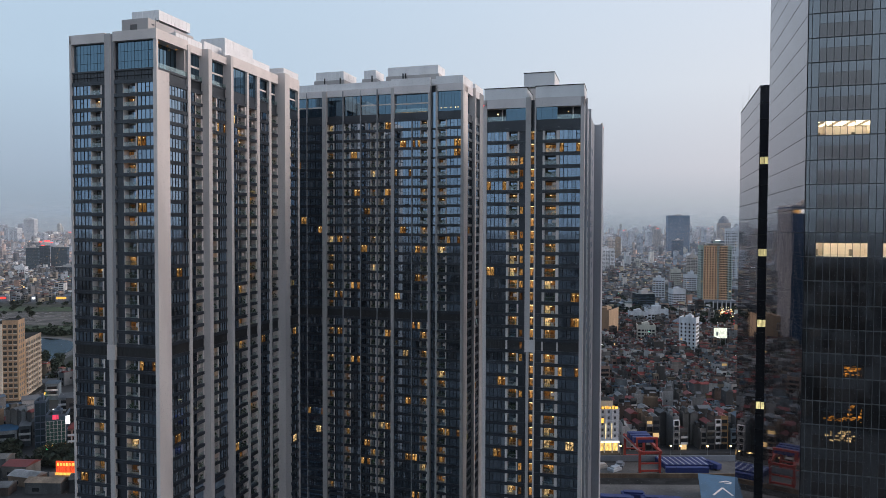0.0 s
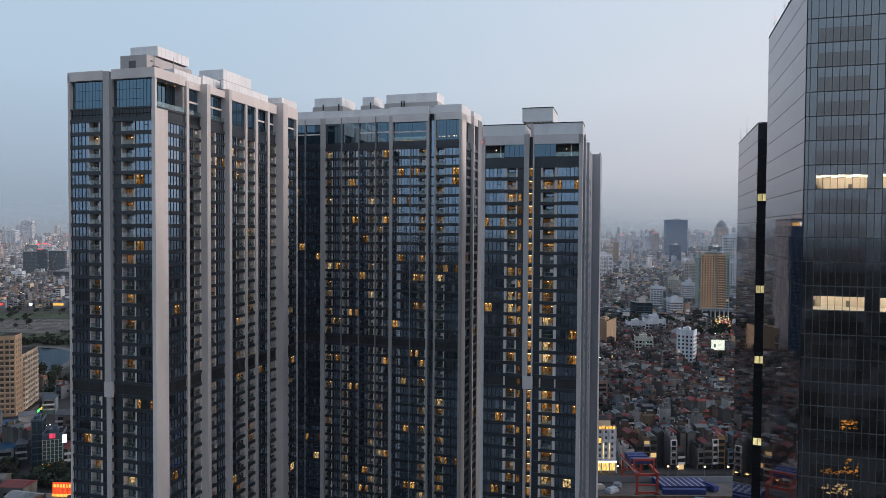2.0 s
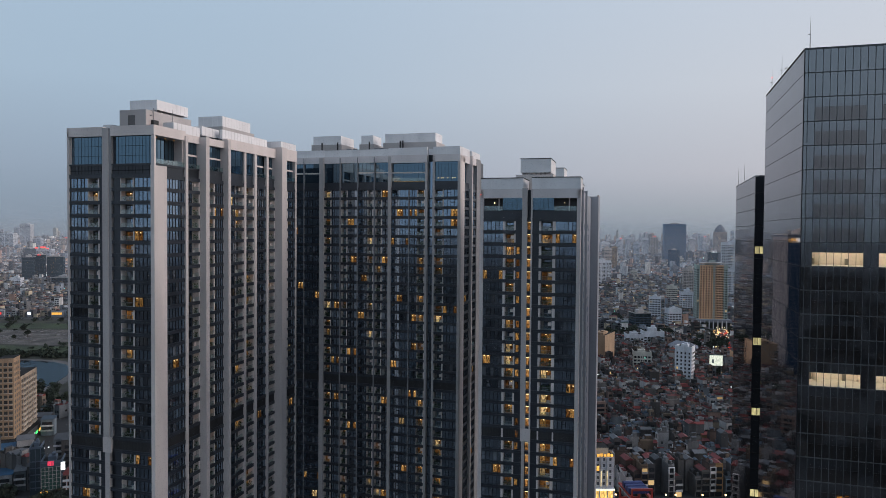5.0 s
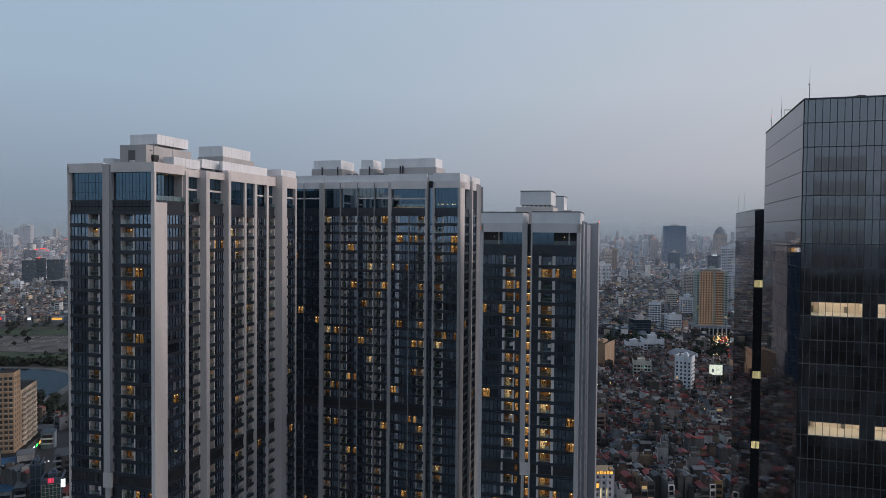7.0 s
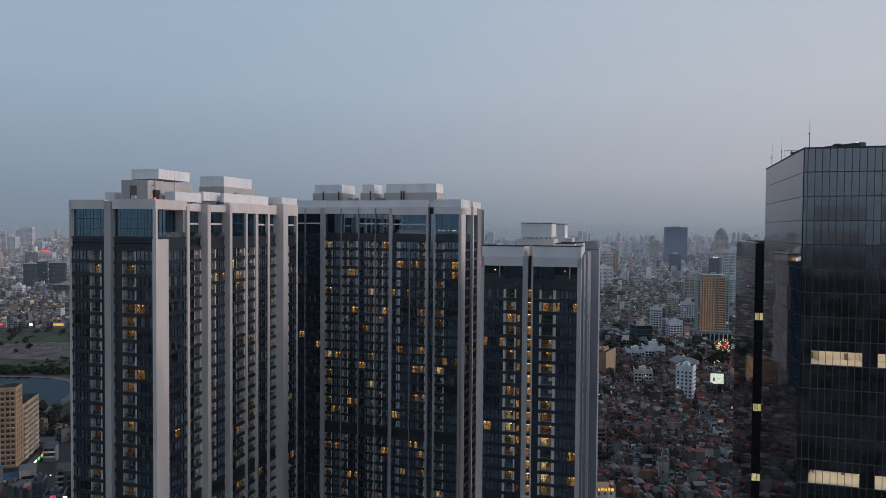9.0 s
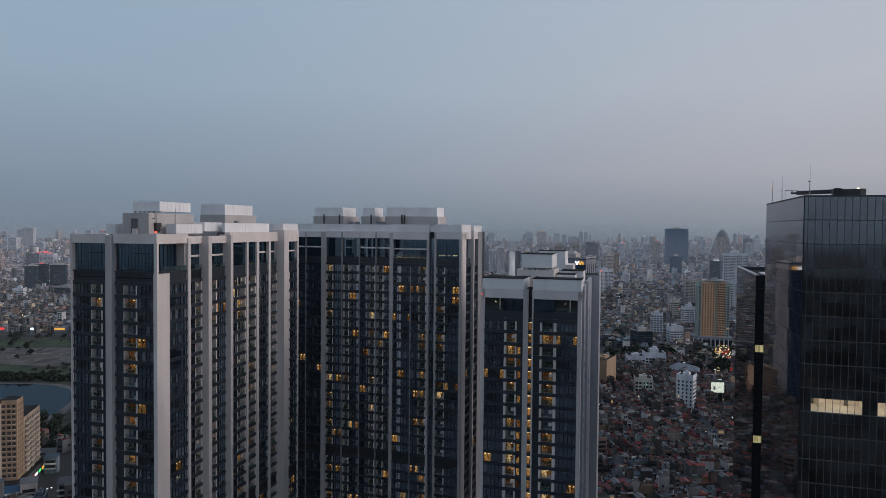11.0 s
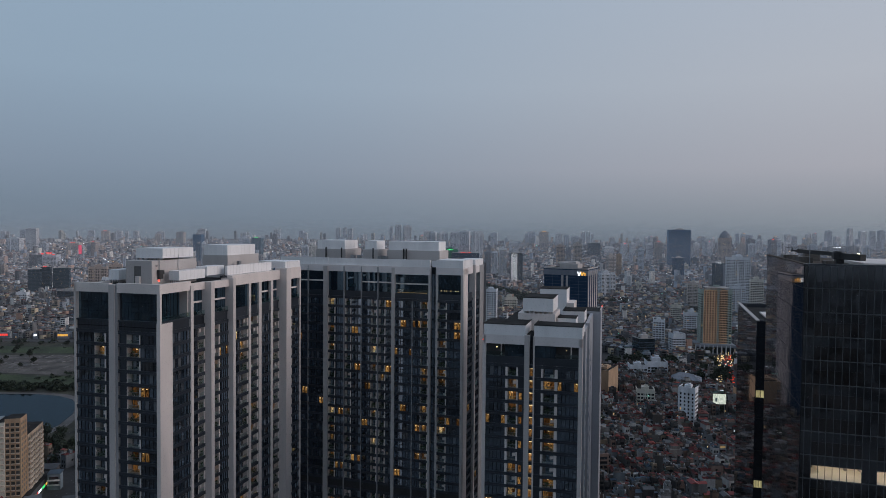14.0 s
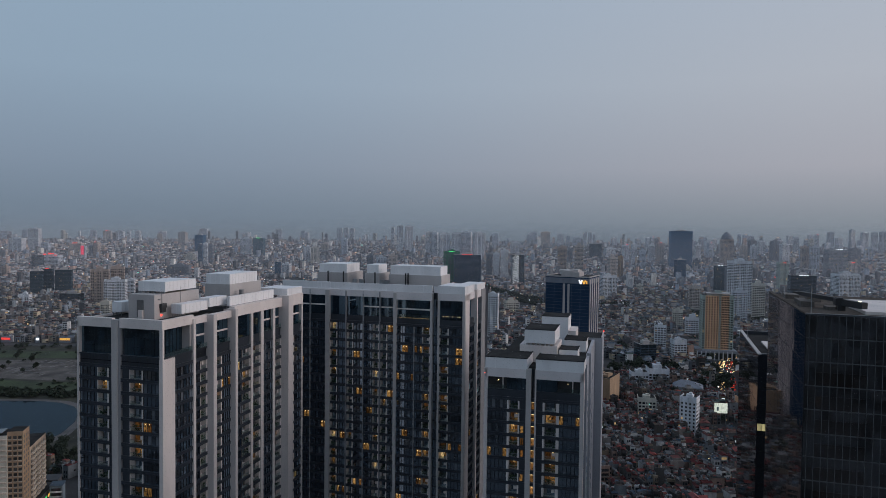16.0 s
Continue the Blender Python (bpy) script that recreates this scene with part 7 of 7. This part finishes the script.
mid = MB()
for angle, q0, q1 in ((8, 0.1, 0.7), (-24, -0.35, 0.1), (-6, -0.7, -0.35)):
    for x, y, w, turn in rows_of_lots(angle, -1900, 1900, 700, 2500, 9.5, 3.2, cr):
        if not (900 <= y < 2000 and q0 < x / y <= q1) or cr.random() < 0.42 or green_spot(x, y) or not free(x, y):
            continue
        seen = y > 1350 or x / y < -0.49 or 0.05 < x / y < 0.46
        if not seen and cr.random() < 0.6:
            continue
        h = cr.choice((4.5, 6, 7, 7, 9, 10, 10, 13)) + cr.uniform(0, 2)
        if cr.random() < 0.03:
            h = cr.uniform(16, 26)
        house_into(mid, x, y, w * cr.uniform(1.0, 1.9), cr.uniform(8, 12), h, turn + cr.uniform(-6, 6) + cr.choice((0, 0, 90)), cr, 1 if seen and y < 1700 else 0)
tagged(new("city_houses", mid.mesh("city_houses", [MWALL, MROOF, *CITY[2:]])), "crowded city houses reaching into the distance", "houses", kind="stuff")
farc = MB()
for _ in range(52000):
    y = math.sqrt(cr.uniform(2000 ** 2, 3900 ** 2)) if cr.random() < 0.5 else cr.uniform(3400, 8800)
    x = y * cr.uniform(-0.68, 0.68)
    if green_spot(x, y) or y < 3000 and not free(x, y):
        continue
    w = cr.uniform(6, 14) * (1.0 if y < 3600 else 1.7)
    h = cr.choice((6, 8, 10, 12, 15)) + cr.uniform(0, 3)
    if cr.random() < 0.015:
        h = cr.uniform(24, 48)
    px, py, pz, k = settle(x, y)
    i = len(farc.v)
    house_into(farc, px, py, w * k, cr.uniform(10, 18) * k, h * k, cr.choice((8, -24, -6, 60)) + cr.uniform(-9, 9), cr, 0)
    if pz:
        farc.v[i:] = [(vx, vy, vz + pz) for vx, vy, vz in farc.v[i:]]
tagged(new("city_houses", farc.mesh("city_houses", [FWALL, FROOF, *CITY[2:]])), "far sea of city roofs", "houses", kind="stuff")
# Unseen houses, added to fill the reflections in the tower glass.
back = MB()
for _ in range(7000):
    a, q = cr.uniform(0, 2 * math.pi), math.sqrt(cr.uniform(160 ** 2, 2600 ** 2))
    x, y = q * math.cos(a), q * math.sin(a)
    if y > 0 and abs(x / y) < 0.75:
        continue
    if (x ** 2 + y ** 2) < 200 ** 2:
        continue
    h = cr.choice((8, 11, 14, 17, 21)) + cr.uniform(0, 3)
    if cr.random() < 0.02 and q > 500:
        h = cr.uniform(40, 100)
    house_into(back, x, y, cr.uniform(7, 18), cr.uniform(12, 22), h, cr.uniform(-20, 20), cr, 0)
tagged(new("city_houses", back.mesh("city_houses", [BACK_WALL, BACK_ROOF, *CITY[2:]])), "unseen houses all round, kept dark for glass reflections", "houses", kind="stuff")

# far high-rise estates
hr = random.Random(17)
for cx, cy, n, lo, hi in ((-4300, 7600, 5, 60, 115), (-2600, 8000, 5, 60, 115), (-1300, 8200, 4, 60, 120), (200, 8000, 5, 60, 120), (1400, 7600, 8, 70, 130), (2300, 6600, 10, 70, 130), (3200, 5600, 10, 70, 130), (3000, 7800, 8, 80, 140), (1800, 4400, 6, 60, 105), (2500, 4300, 6, 60, 105)):
    for _ in range(n):
        block(cx + hr.uniform(-520, 520), cy + hr.uniform(-420, 420), hr.uniform(24, 48), hr.uniform(lo, hi), hr.choice(("bone", "bone", "pale", "mist", "bone", "mist", "cream")), turn=hr.uniform(-25, 25), r=hr, cols=5, sign=hr.choice(("", "", "", "", "", "red", "white", "amber")) if hr.random() < 0.5 else "")
for _ in range(16):
    y = hr.uniform(1300, 2900)
    x = y * hr.uniform(-0.62, 0.62)
    if free(x, y):
        block(x, y, hr.uniform(14, 26), hr.uniform(22, 40), hr.choice(("pale", "white", "grey", "tan", "cream", "bone")), r=hr, cols=5)

b = MB()
for _ in range(420):
    a = cr.uniform(0.55, math.pi - 0.55)
    q = cr.uniform(6200, 9000)
    x, y, z, k = settle(q * math.cos(a), q * math.sin(a))
    w, h = cr.uniform(8, 20) * k, (cr.uniform(20, 45) if cr.random() < (0.6 if x > 500 else 0.8) else cr.uniform(50, 110)) * k
    b.box(x - w, x + w, y - 8, y + 8, z - 2, z + h)
    b.box(x - w * 0.4, x + w * 0.3, y - 4, y + 4, z + h, z + h + cr.uniform(2, 4))
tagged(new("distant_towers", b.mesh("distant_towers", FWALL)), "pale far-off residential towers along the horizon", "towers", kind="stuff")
pk = block(-1725, 3332, 20, 75, "white", label="slim white block with a tall pink sign", turn=6)
part("pink_sign", MB().box(-11, 3, -9.9, -9.3, 34, 76), SIGNS["pink"], pk, "tall glowing pink sign")
rs = block(-1590, 2830, 58, 52, "white", label="white block with a red rooftop sign", turn=4)
part("red_sign", MB().box(-30, -18, -21, -20.3, 53, 58).box(-10, 12, -21, -20.3, 56, 61).box(14, 24, -21, -20.3, 51, 54), SIGNS["red"], rs, "red rooftop sign")

# ---- street life: lights, traffic, trees ----
CITY_LAMP = [lamp_mat("warm_street_light", (1.0, 0.62, 0.26), 5.0, 0.5), lamp_mat("white_street_light", (0.92, 0.96, 1.0), 5.0, 0.5), lamp_mat("coloured_street_light", (1.0, 0.25, 0.16), 4.0, 0.3), lamp_mat("green_street_light", (0.3, 1.0, 0.75), 3.0, 0.3)]
b = MB()
for _ in range(2100):
    y = math.sqrt(cr.uniform(420 ** 2, 3300 ** 2)) if cr.random() < 0.75 else cr.uniform(3300, 7000)
    x = y * cr.uniform(-0.66, 0.66)
    if not (-830 < x < -235 and 530 < y < 1055):
        px, py, pz, k = settle(x, y)
        s, z = (0.08 + y * cr.choice((0.00012, 0.00016, 0.0002, 0.0003))) * k, pz + cr.uniform(7, 15) * k
        b.box(px - s, px + s, py - s, py + s, z, z + 2 * s, cr.choice((0, 0, 0, 1, 1, 1, 1, 2, 3)))
tagged(new("street_lights", b.mesh("street_lights", CITY_LAMP)), "scattered street and shop lights", "lights", kind="stuff")
b = MB()
for _ in range(230):
    k = cr.randrange(len(BOULEVARD) - 2)
    f = cr.random()
    (x0, y0), (x1, y1) = BOULEVARD[k], BOULEVARD[k + 1]
    x, y = x0 + (x1 - x0) * f, y0 + (y1 - y0) * f
    side_ = cr.choice((-1, 1))
    x += side_ * cr.uniform(2, 10)
    b.box(x - 0.9, x + 0.9, y - 2.1, y + 2.1, 0.5, 1.6, 0)
    b.box(x - 0.9, x - 0.3, y - 2.3, y - 2.1, 0.6, 1.1, 1 if side_ < 0 else 2)
    b.box(x + 0.3, x + 0.9, y - 2.3, y - 2.1, 0.6, 1.1, 1 if side_ < 0 else 2)
tagged(new("traffic", b.mesh("traffic", [BLACK, HEADS, TAILS])), "dense evening traffic with glowing lamps", "cars", kind="stuff")
b = MB()
for _ in range(150):
    y = cr.uniform(915, 1020)
    x = 372 + (y - 915) * 0.16 + cr.uniform(0, 24 + (y - 915) * 0.55)
    s, z = cr.uniform(0.18, 0.42), cr.uniform(0.6, 1.2) if cr.random() < 0.6 else cr.uniform(4, 9)
    b.box(x - s, x + s, y - s, y + s, z, z + 1.6 * s, cr.choice((0, 0, 0, 1, 2)))
for _ in range(46):
    f = cr.random()
    x, y = 350 + 38 * f + cr.uniform(-2.5, 2.5), 806 + 104 * f
    b.box(x - 0.8, x + 0.8, y - 0.3, y + 0.3, 0.6, 1.3, 3)
for k in range(14):
    f = k / 13
    x, y = -262 + 22 * f + cr.uniform(-1, 1), 428 + 28 * f
    b.box(x - 0.35, x + 0.35, y - 0.3, y + 0.3, 0.6, 1.1, 2)
tagged(new("vehicle_lamps", b.mesh("vehicle_lamps", [HEADS, SIGNS["amber"], SIGNS["white"], TAILS])), "crowd of amber and red vehicle lamps at a junction", "lights", kind="stuff")
for x in (92, 104, 118, 123, 137, 149, 157):
    lampo = thing("street_lamp", pose(x, 358.5, 0), "street lamp with a bright warm head", "street lamp", "street lamps along the site")
    part("pole", MB().cyl(0, 0, 0, 5.6, 0.12, 0.08, 6), STEEL, lampo)
    part("lamp_head", MB().box(-0.4, 0.4, -0.4, 0.4, 5.4, 5.9), HEADS, lampo, "glowing lamp head")
for x, y, w, c in ((-690, 1092, 14, "red"), (-655, 1096, 7, "amber"), (-640, 1092, 5, "white"), (-598, 1094, 16, "amber"), (-570, 1092, 14, "white"), (-548, 1092, 10, "amber")):
    shop = thing("shop", pose(x, y + 6, 0), "small shop with a bright lit sign by the road", "shop", "roadside shops")
    part("wall", MB().box(-w / 2 - 1, w / 2 + 1, -5, 5, 0, 9), PAINT["grey"], shop)
    part("sign", MB().box(-w / 2, w / 2, -5.3, -5.0, 4, 7.5), SIGNS[c], shop, "bright lit shop sign")
tr = random.Random(55)
for _ in range(34):
    plant(tr.uniform(-620, -345), tr.uniform(760, 784), tr.uniform(0.5, 0.9), tr)
for _ in range(30):
    plant(tr.uniform(-330, -290), tr.uniform(600, 760), tr.uniform(0.7, 1.1), tr)
for _ in range(34):
    plant(tr.uniform(-345, -245), tr.uniform(520, 585), tr.uniform(0.8, 1.25), tr)
for _ in range(14):
    plant(tr.uniform(-640, -420), tr.uniform(830, 1000), tr.uniform(0.7, 1.2), tr)
for _ in range(34):
    k = tr.randrange(6)
    f = tr.random()
    (x0, y0), (x1, y1) = BOULEVARD[k], BOULEVARD[k + 1]
    plant(x0 + (x1 - x0) * f + tr.choice((-1, 1)) * tr.uniform(17, 34), y0 + (y1 - y0) * f, tr.uniform(1.0, 1.6), tr)
for _ in range(26):
    plant(tr.uniform(255, 345), tr.uniform(770, 900), tr.uniform(0.9, 1.4), tr)
for _ in range(34):
    y = tr.uniform(380, 900)
    plant(y * tr.uniform(0.22, 0.42), y, tr.uniform(0.6, 0.95), tr)
for _ in range(26):
    plant(tr.uniform(-235, -182), tr.uniform(338, 362), tr.uniform(0.45, 0.7), tr)

# ---- far clumps of trees ----
b = MB()
fr = random.Random(61)


def clump(b, x, y, r, h, n):
    for _ in range(n):
        a, q, z = fr.uniform(0, 6.283), r * math.sqrt(fr.random()), h * fr.uniform(0.35, 1.0)
        px, py = x + q * math.cos(a), y + q * math.sin(a)
        z *= 1.15 - 0.5 * (q / r) ** 2
        s = fr.uniform(0.8, 1.8)
        u = Vector((fr.gauss(0, 1), fr.gauss(0, 1), fr.gauss(0, 0.6))).normalized() * s
        v = u.cross(Vector((fr.gauss(0, 1), fr.gauss(0, 1), fr.gauss(0, 1)))).normalized() * s * 0.8
        p = Vector((px, py, z))
        b.quad(tuple(p - u - v * 0.6), tuple(p + u * 0.8 - v), tuple(p + u + v * 0.7), tuple(p - u * 0.7 + v))


for (x0, y0), (x1, y1) in (((122, 2110), (179, 1900)), ((179, 1900), (243, 1760)), ((243, 1760), (430, 1672)), ((90, 2040), (150, 1850)), ((150, 1850), (215, 1680)), ((215, 1680), (430, 1618))):
    for k in range(12):
        f = (k + fr.random()) / 12
        clump(b, x0 + (x1 - x0) * f + fr.uniform(-6, 6), y0 + (y1 - y0) * f + fr.uniform(-6, 6), fr.uniform(7, 13), fr.uniform(8, 14), 60)
for _ in range(150):
    y = math.sqrt(fr.uniform(520 ** 2, 2300 ** 2))
    x = y * fr.uniform(-0.62, 0.62)
    if -830 < x < -235 and 530 < y < 1095:
        continue
    clump(b, x, y, fr.uniform(4, 11), fr.uniform(8, 15), 50)
for x, y, r in ((404, 1170, 22), (428, 1185, 20), (340, 858, 14), (326, 870, 16), (310, 866, 14), (352, 930, 14), (340, 945, 16), (572, 1513, 30), (640, 1431, 26), (423, 1206, 20), (308, 1058, 17), (275, 1072, 13), (301, 934, 18), (228, 918, 14), (262, 950, 14), (290, 905, 14), (417, 1477, 20), (585, 1870, 30), (338, 923, 14)):
    for _ in range(5):
        clump(b, x + fr.uniform(-r, r) * 0.7, y + fr.uniform(-r, r) * 0.7, r * 0.5, fr.uniform(9, 14), 110)
for (x0, y0), (x1, y1) in zip(CANAL, CANAL[1:]):
    for k in range(26):
        f, o = fr.random(), fr.choice((-1, 1)) * fr.uniform(13, 32)
        clump(b, x0 + (x1 - x0) * f + o * 0.8, y0 + (y1 - y0) * f + o, fr.uniform(7, 11), fr.uniform(9, 15), 60)
for _ in range(90):
    clump(b, fr.uniform(-800, -330), fr.choice((fr.uniform(790, 850), fr.uniform(950, 1040))), fr.uniform(1.5, 4), fr.uniform(1.0, 2.6), 14)
for _ in range(60):
    clump(b, fr.uniform(-820, -300), fr.uniform(1040, 1056), fr.uniform(4, 9), fr.uniform(5, 9), 50)
for k in range(170):
    clump(b, -700 + 380 * (k + fr.random()) / 170, fr.uniform(754, 782), fr.uniform(5, 8), fr.uniform(2.5, 5.5), 60)
for _ in range(40):
    clump(b, fr.uniform(-262, -150), fr.uniform(334, 366), fr.uniform(3, 5), fr.uniform(3, 6), 90)
for _ in range(24):
    clump(b, fr.uniform(-330, -240), fr.uniform(500, 560), fr.uniform(5, 9), fr.uniform(7, 12), 120)
tagged(new("tree_clumps", b.mesh("tree_clumps", LEAF)), "dark clumps of trees between houses and along water", "trees", kind="stuff")

# ---- evening haze: thin veils that scatter the sky's light ----


def veil(name, radius, dense, label):
    m = bpy.data.materials.new(name)
    m.use_nodes = True
    n, l = m.node_tree.nodes, m.node_tree.links
    n.clear()
    o, mixs, half, df, tl, tp, geo, sep, up, down, mu = (n.new("ShaderNode" + k) for k in ("OutputMaterial", "MixShader", "MixShader", "BsdfDiffuse", "BsdfTranslucent", "BsdfTransparent", "NewGeometry", "SeparateXYZ", "MapRange", "MapRange", "Math"))
    for k in (df, tl):
        k.inputs[0].default_value = (0.925, 0.94, 0.985, 1)
    up.interpolation_type = down.interpolation_type = "SMOOTHSTEP"
    base = rise(radius)
    for k, values in ((up, (base, base + 45, 0 if radius > 500 else dense, dense)), (down, (90, 260, 1, 0))):
        for i, v in enumerate(values):
            k.inputs[i + 1].default_value = v
    mu.operation = "MULTIPLY"
    for a, c in ((geo.outputs["Position"], sep.inputs[0]), (sep.outputs["Z"], up.inputs[0]), (sep.outputs["Z"], down.inputs[0]), (up.outputs[0], mu.inputs[0]), (down.outputs[0], mu.inputs[1]), (mu.outputs[0], mixs.inputs[0]),
                 (df.outputs[0], half.inputs[1]), (tl.outputs[0], half.inputs[2]), (tp.outputs[0], mixs.inputs[1]), (half.outputs[0], mixs.inputs[2]), (mixs.outputs[0], o.inputs[0])):
        l.new(a, c)
    b = MB()
    for k in range(72):
        a0, a1 = 2 * math.pi * k / 72, 2 * math.pi * (k + 1) / 72
        b.quad(*[(radius * math.cos(a), radius * math.sin(a), z) for a, z in ((a0, 0), (a1, 0), (a1, 262), (a0, 262))])
    tagged(new(name, b.mesh(name, m)), label, "haze", kind="structure")


# The veil at 105 m is added to lift the towers' dark tones.
for radius, dense in ((105, 0.008), (1050, 0.03), (1550, 0.05), (2150, 0.085), (2950, 0.13), (3900, 0.19)):
    veil("haze", radius, dense, "thin evening haze veil round the camera")
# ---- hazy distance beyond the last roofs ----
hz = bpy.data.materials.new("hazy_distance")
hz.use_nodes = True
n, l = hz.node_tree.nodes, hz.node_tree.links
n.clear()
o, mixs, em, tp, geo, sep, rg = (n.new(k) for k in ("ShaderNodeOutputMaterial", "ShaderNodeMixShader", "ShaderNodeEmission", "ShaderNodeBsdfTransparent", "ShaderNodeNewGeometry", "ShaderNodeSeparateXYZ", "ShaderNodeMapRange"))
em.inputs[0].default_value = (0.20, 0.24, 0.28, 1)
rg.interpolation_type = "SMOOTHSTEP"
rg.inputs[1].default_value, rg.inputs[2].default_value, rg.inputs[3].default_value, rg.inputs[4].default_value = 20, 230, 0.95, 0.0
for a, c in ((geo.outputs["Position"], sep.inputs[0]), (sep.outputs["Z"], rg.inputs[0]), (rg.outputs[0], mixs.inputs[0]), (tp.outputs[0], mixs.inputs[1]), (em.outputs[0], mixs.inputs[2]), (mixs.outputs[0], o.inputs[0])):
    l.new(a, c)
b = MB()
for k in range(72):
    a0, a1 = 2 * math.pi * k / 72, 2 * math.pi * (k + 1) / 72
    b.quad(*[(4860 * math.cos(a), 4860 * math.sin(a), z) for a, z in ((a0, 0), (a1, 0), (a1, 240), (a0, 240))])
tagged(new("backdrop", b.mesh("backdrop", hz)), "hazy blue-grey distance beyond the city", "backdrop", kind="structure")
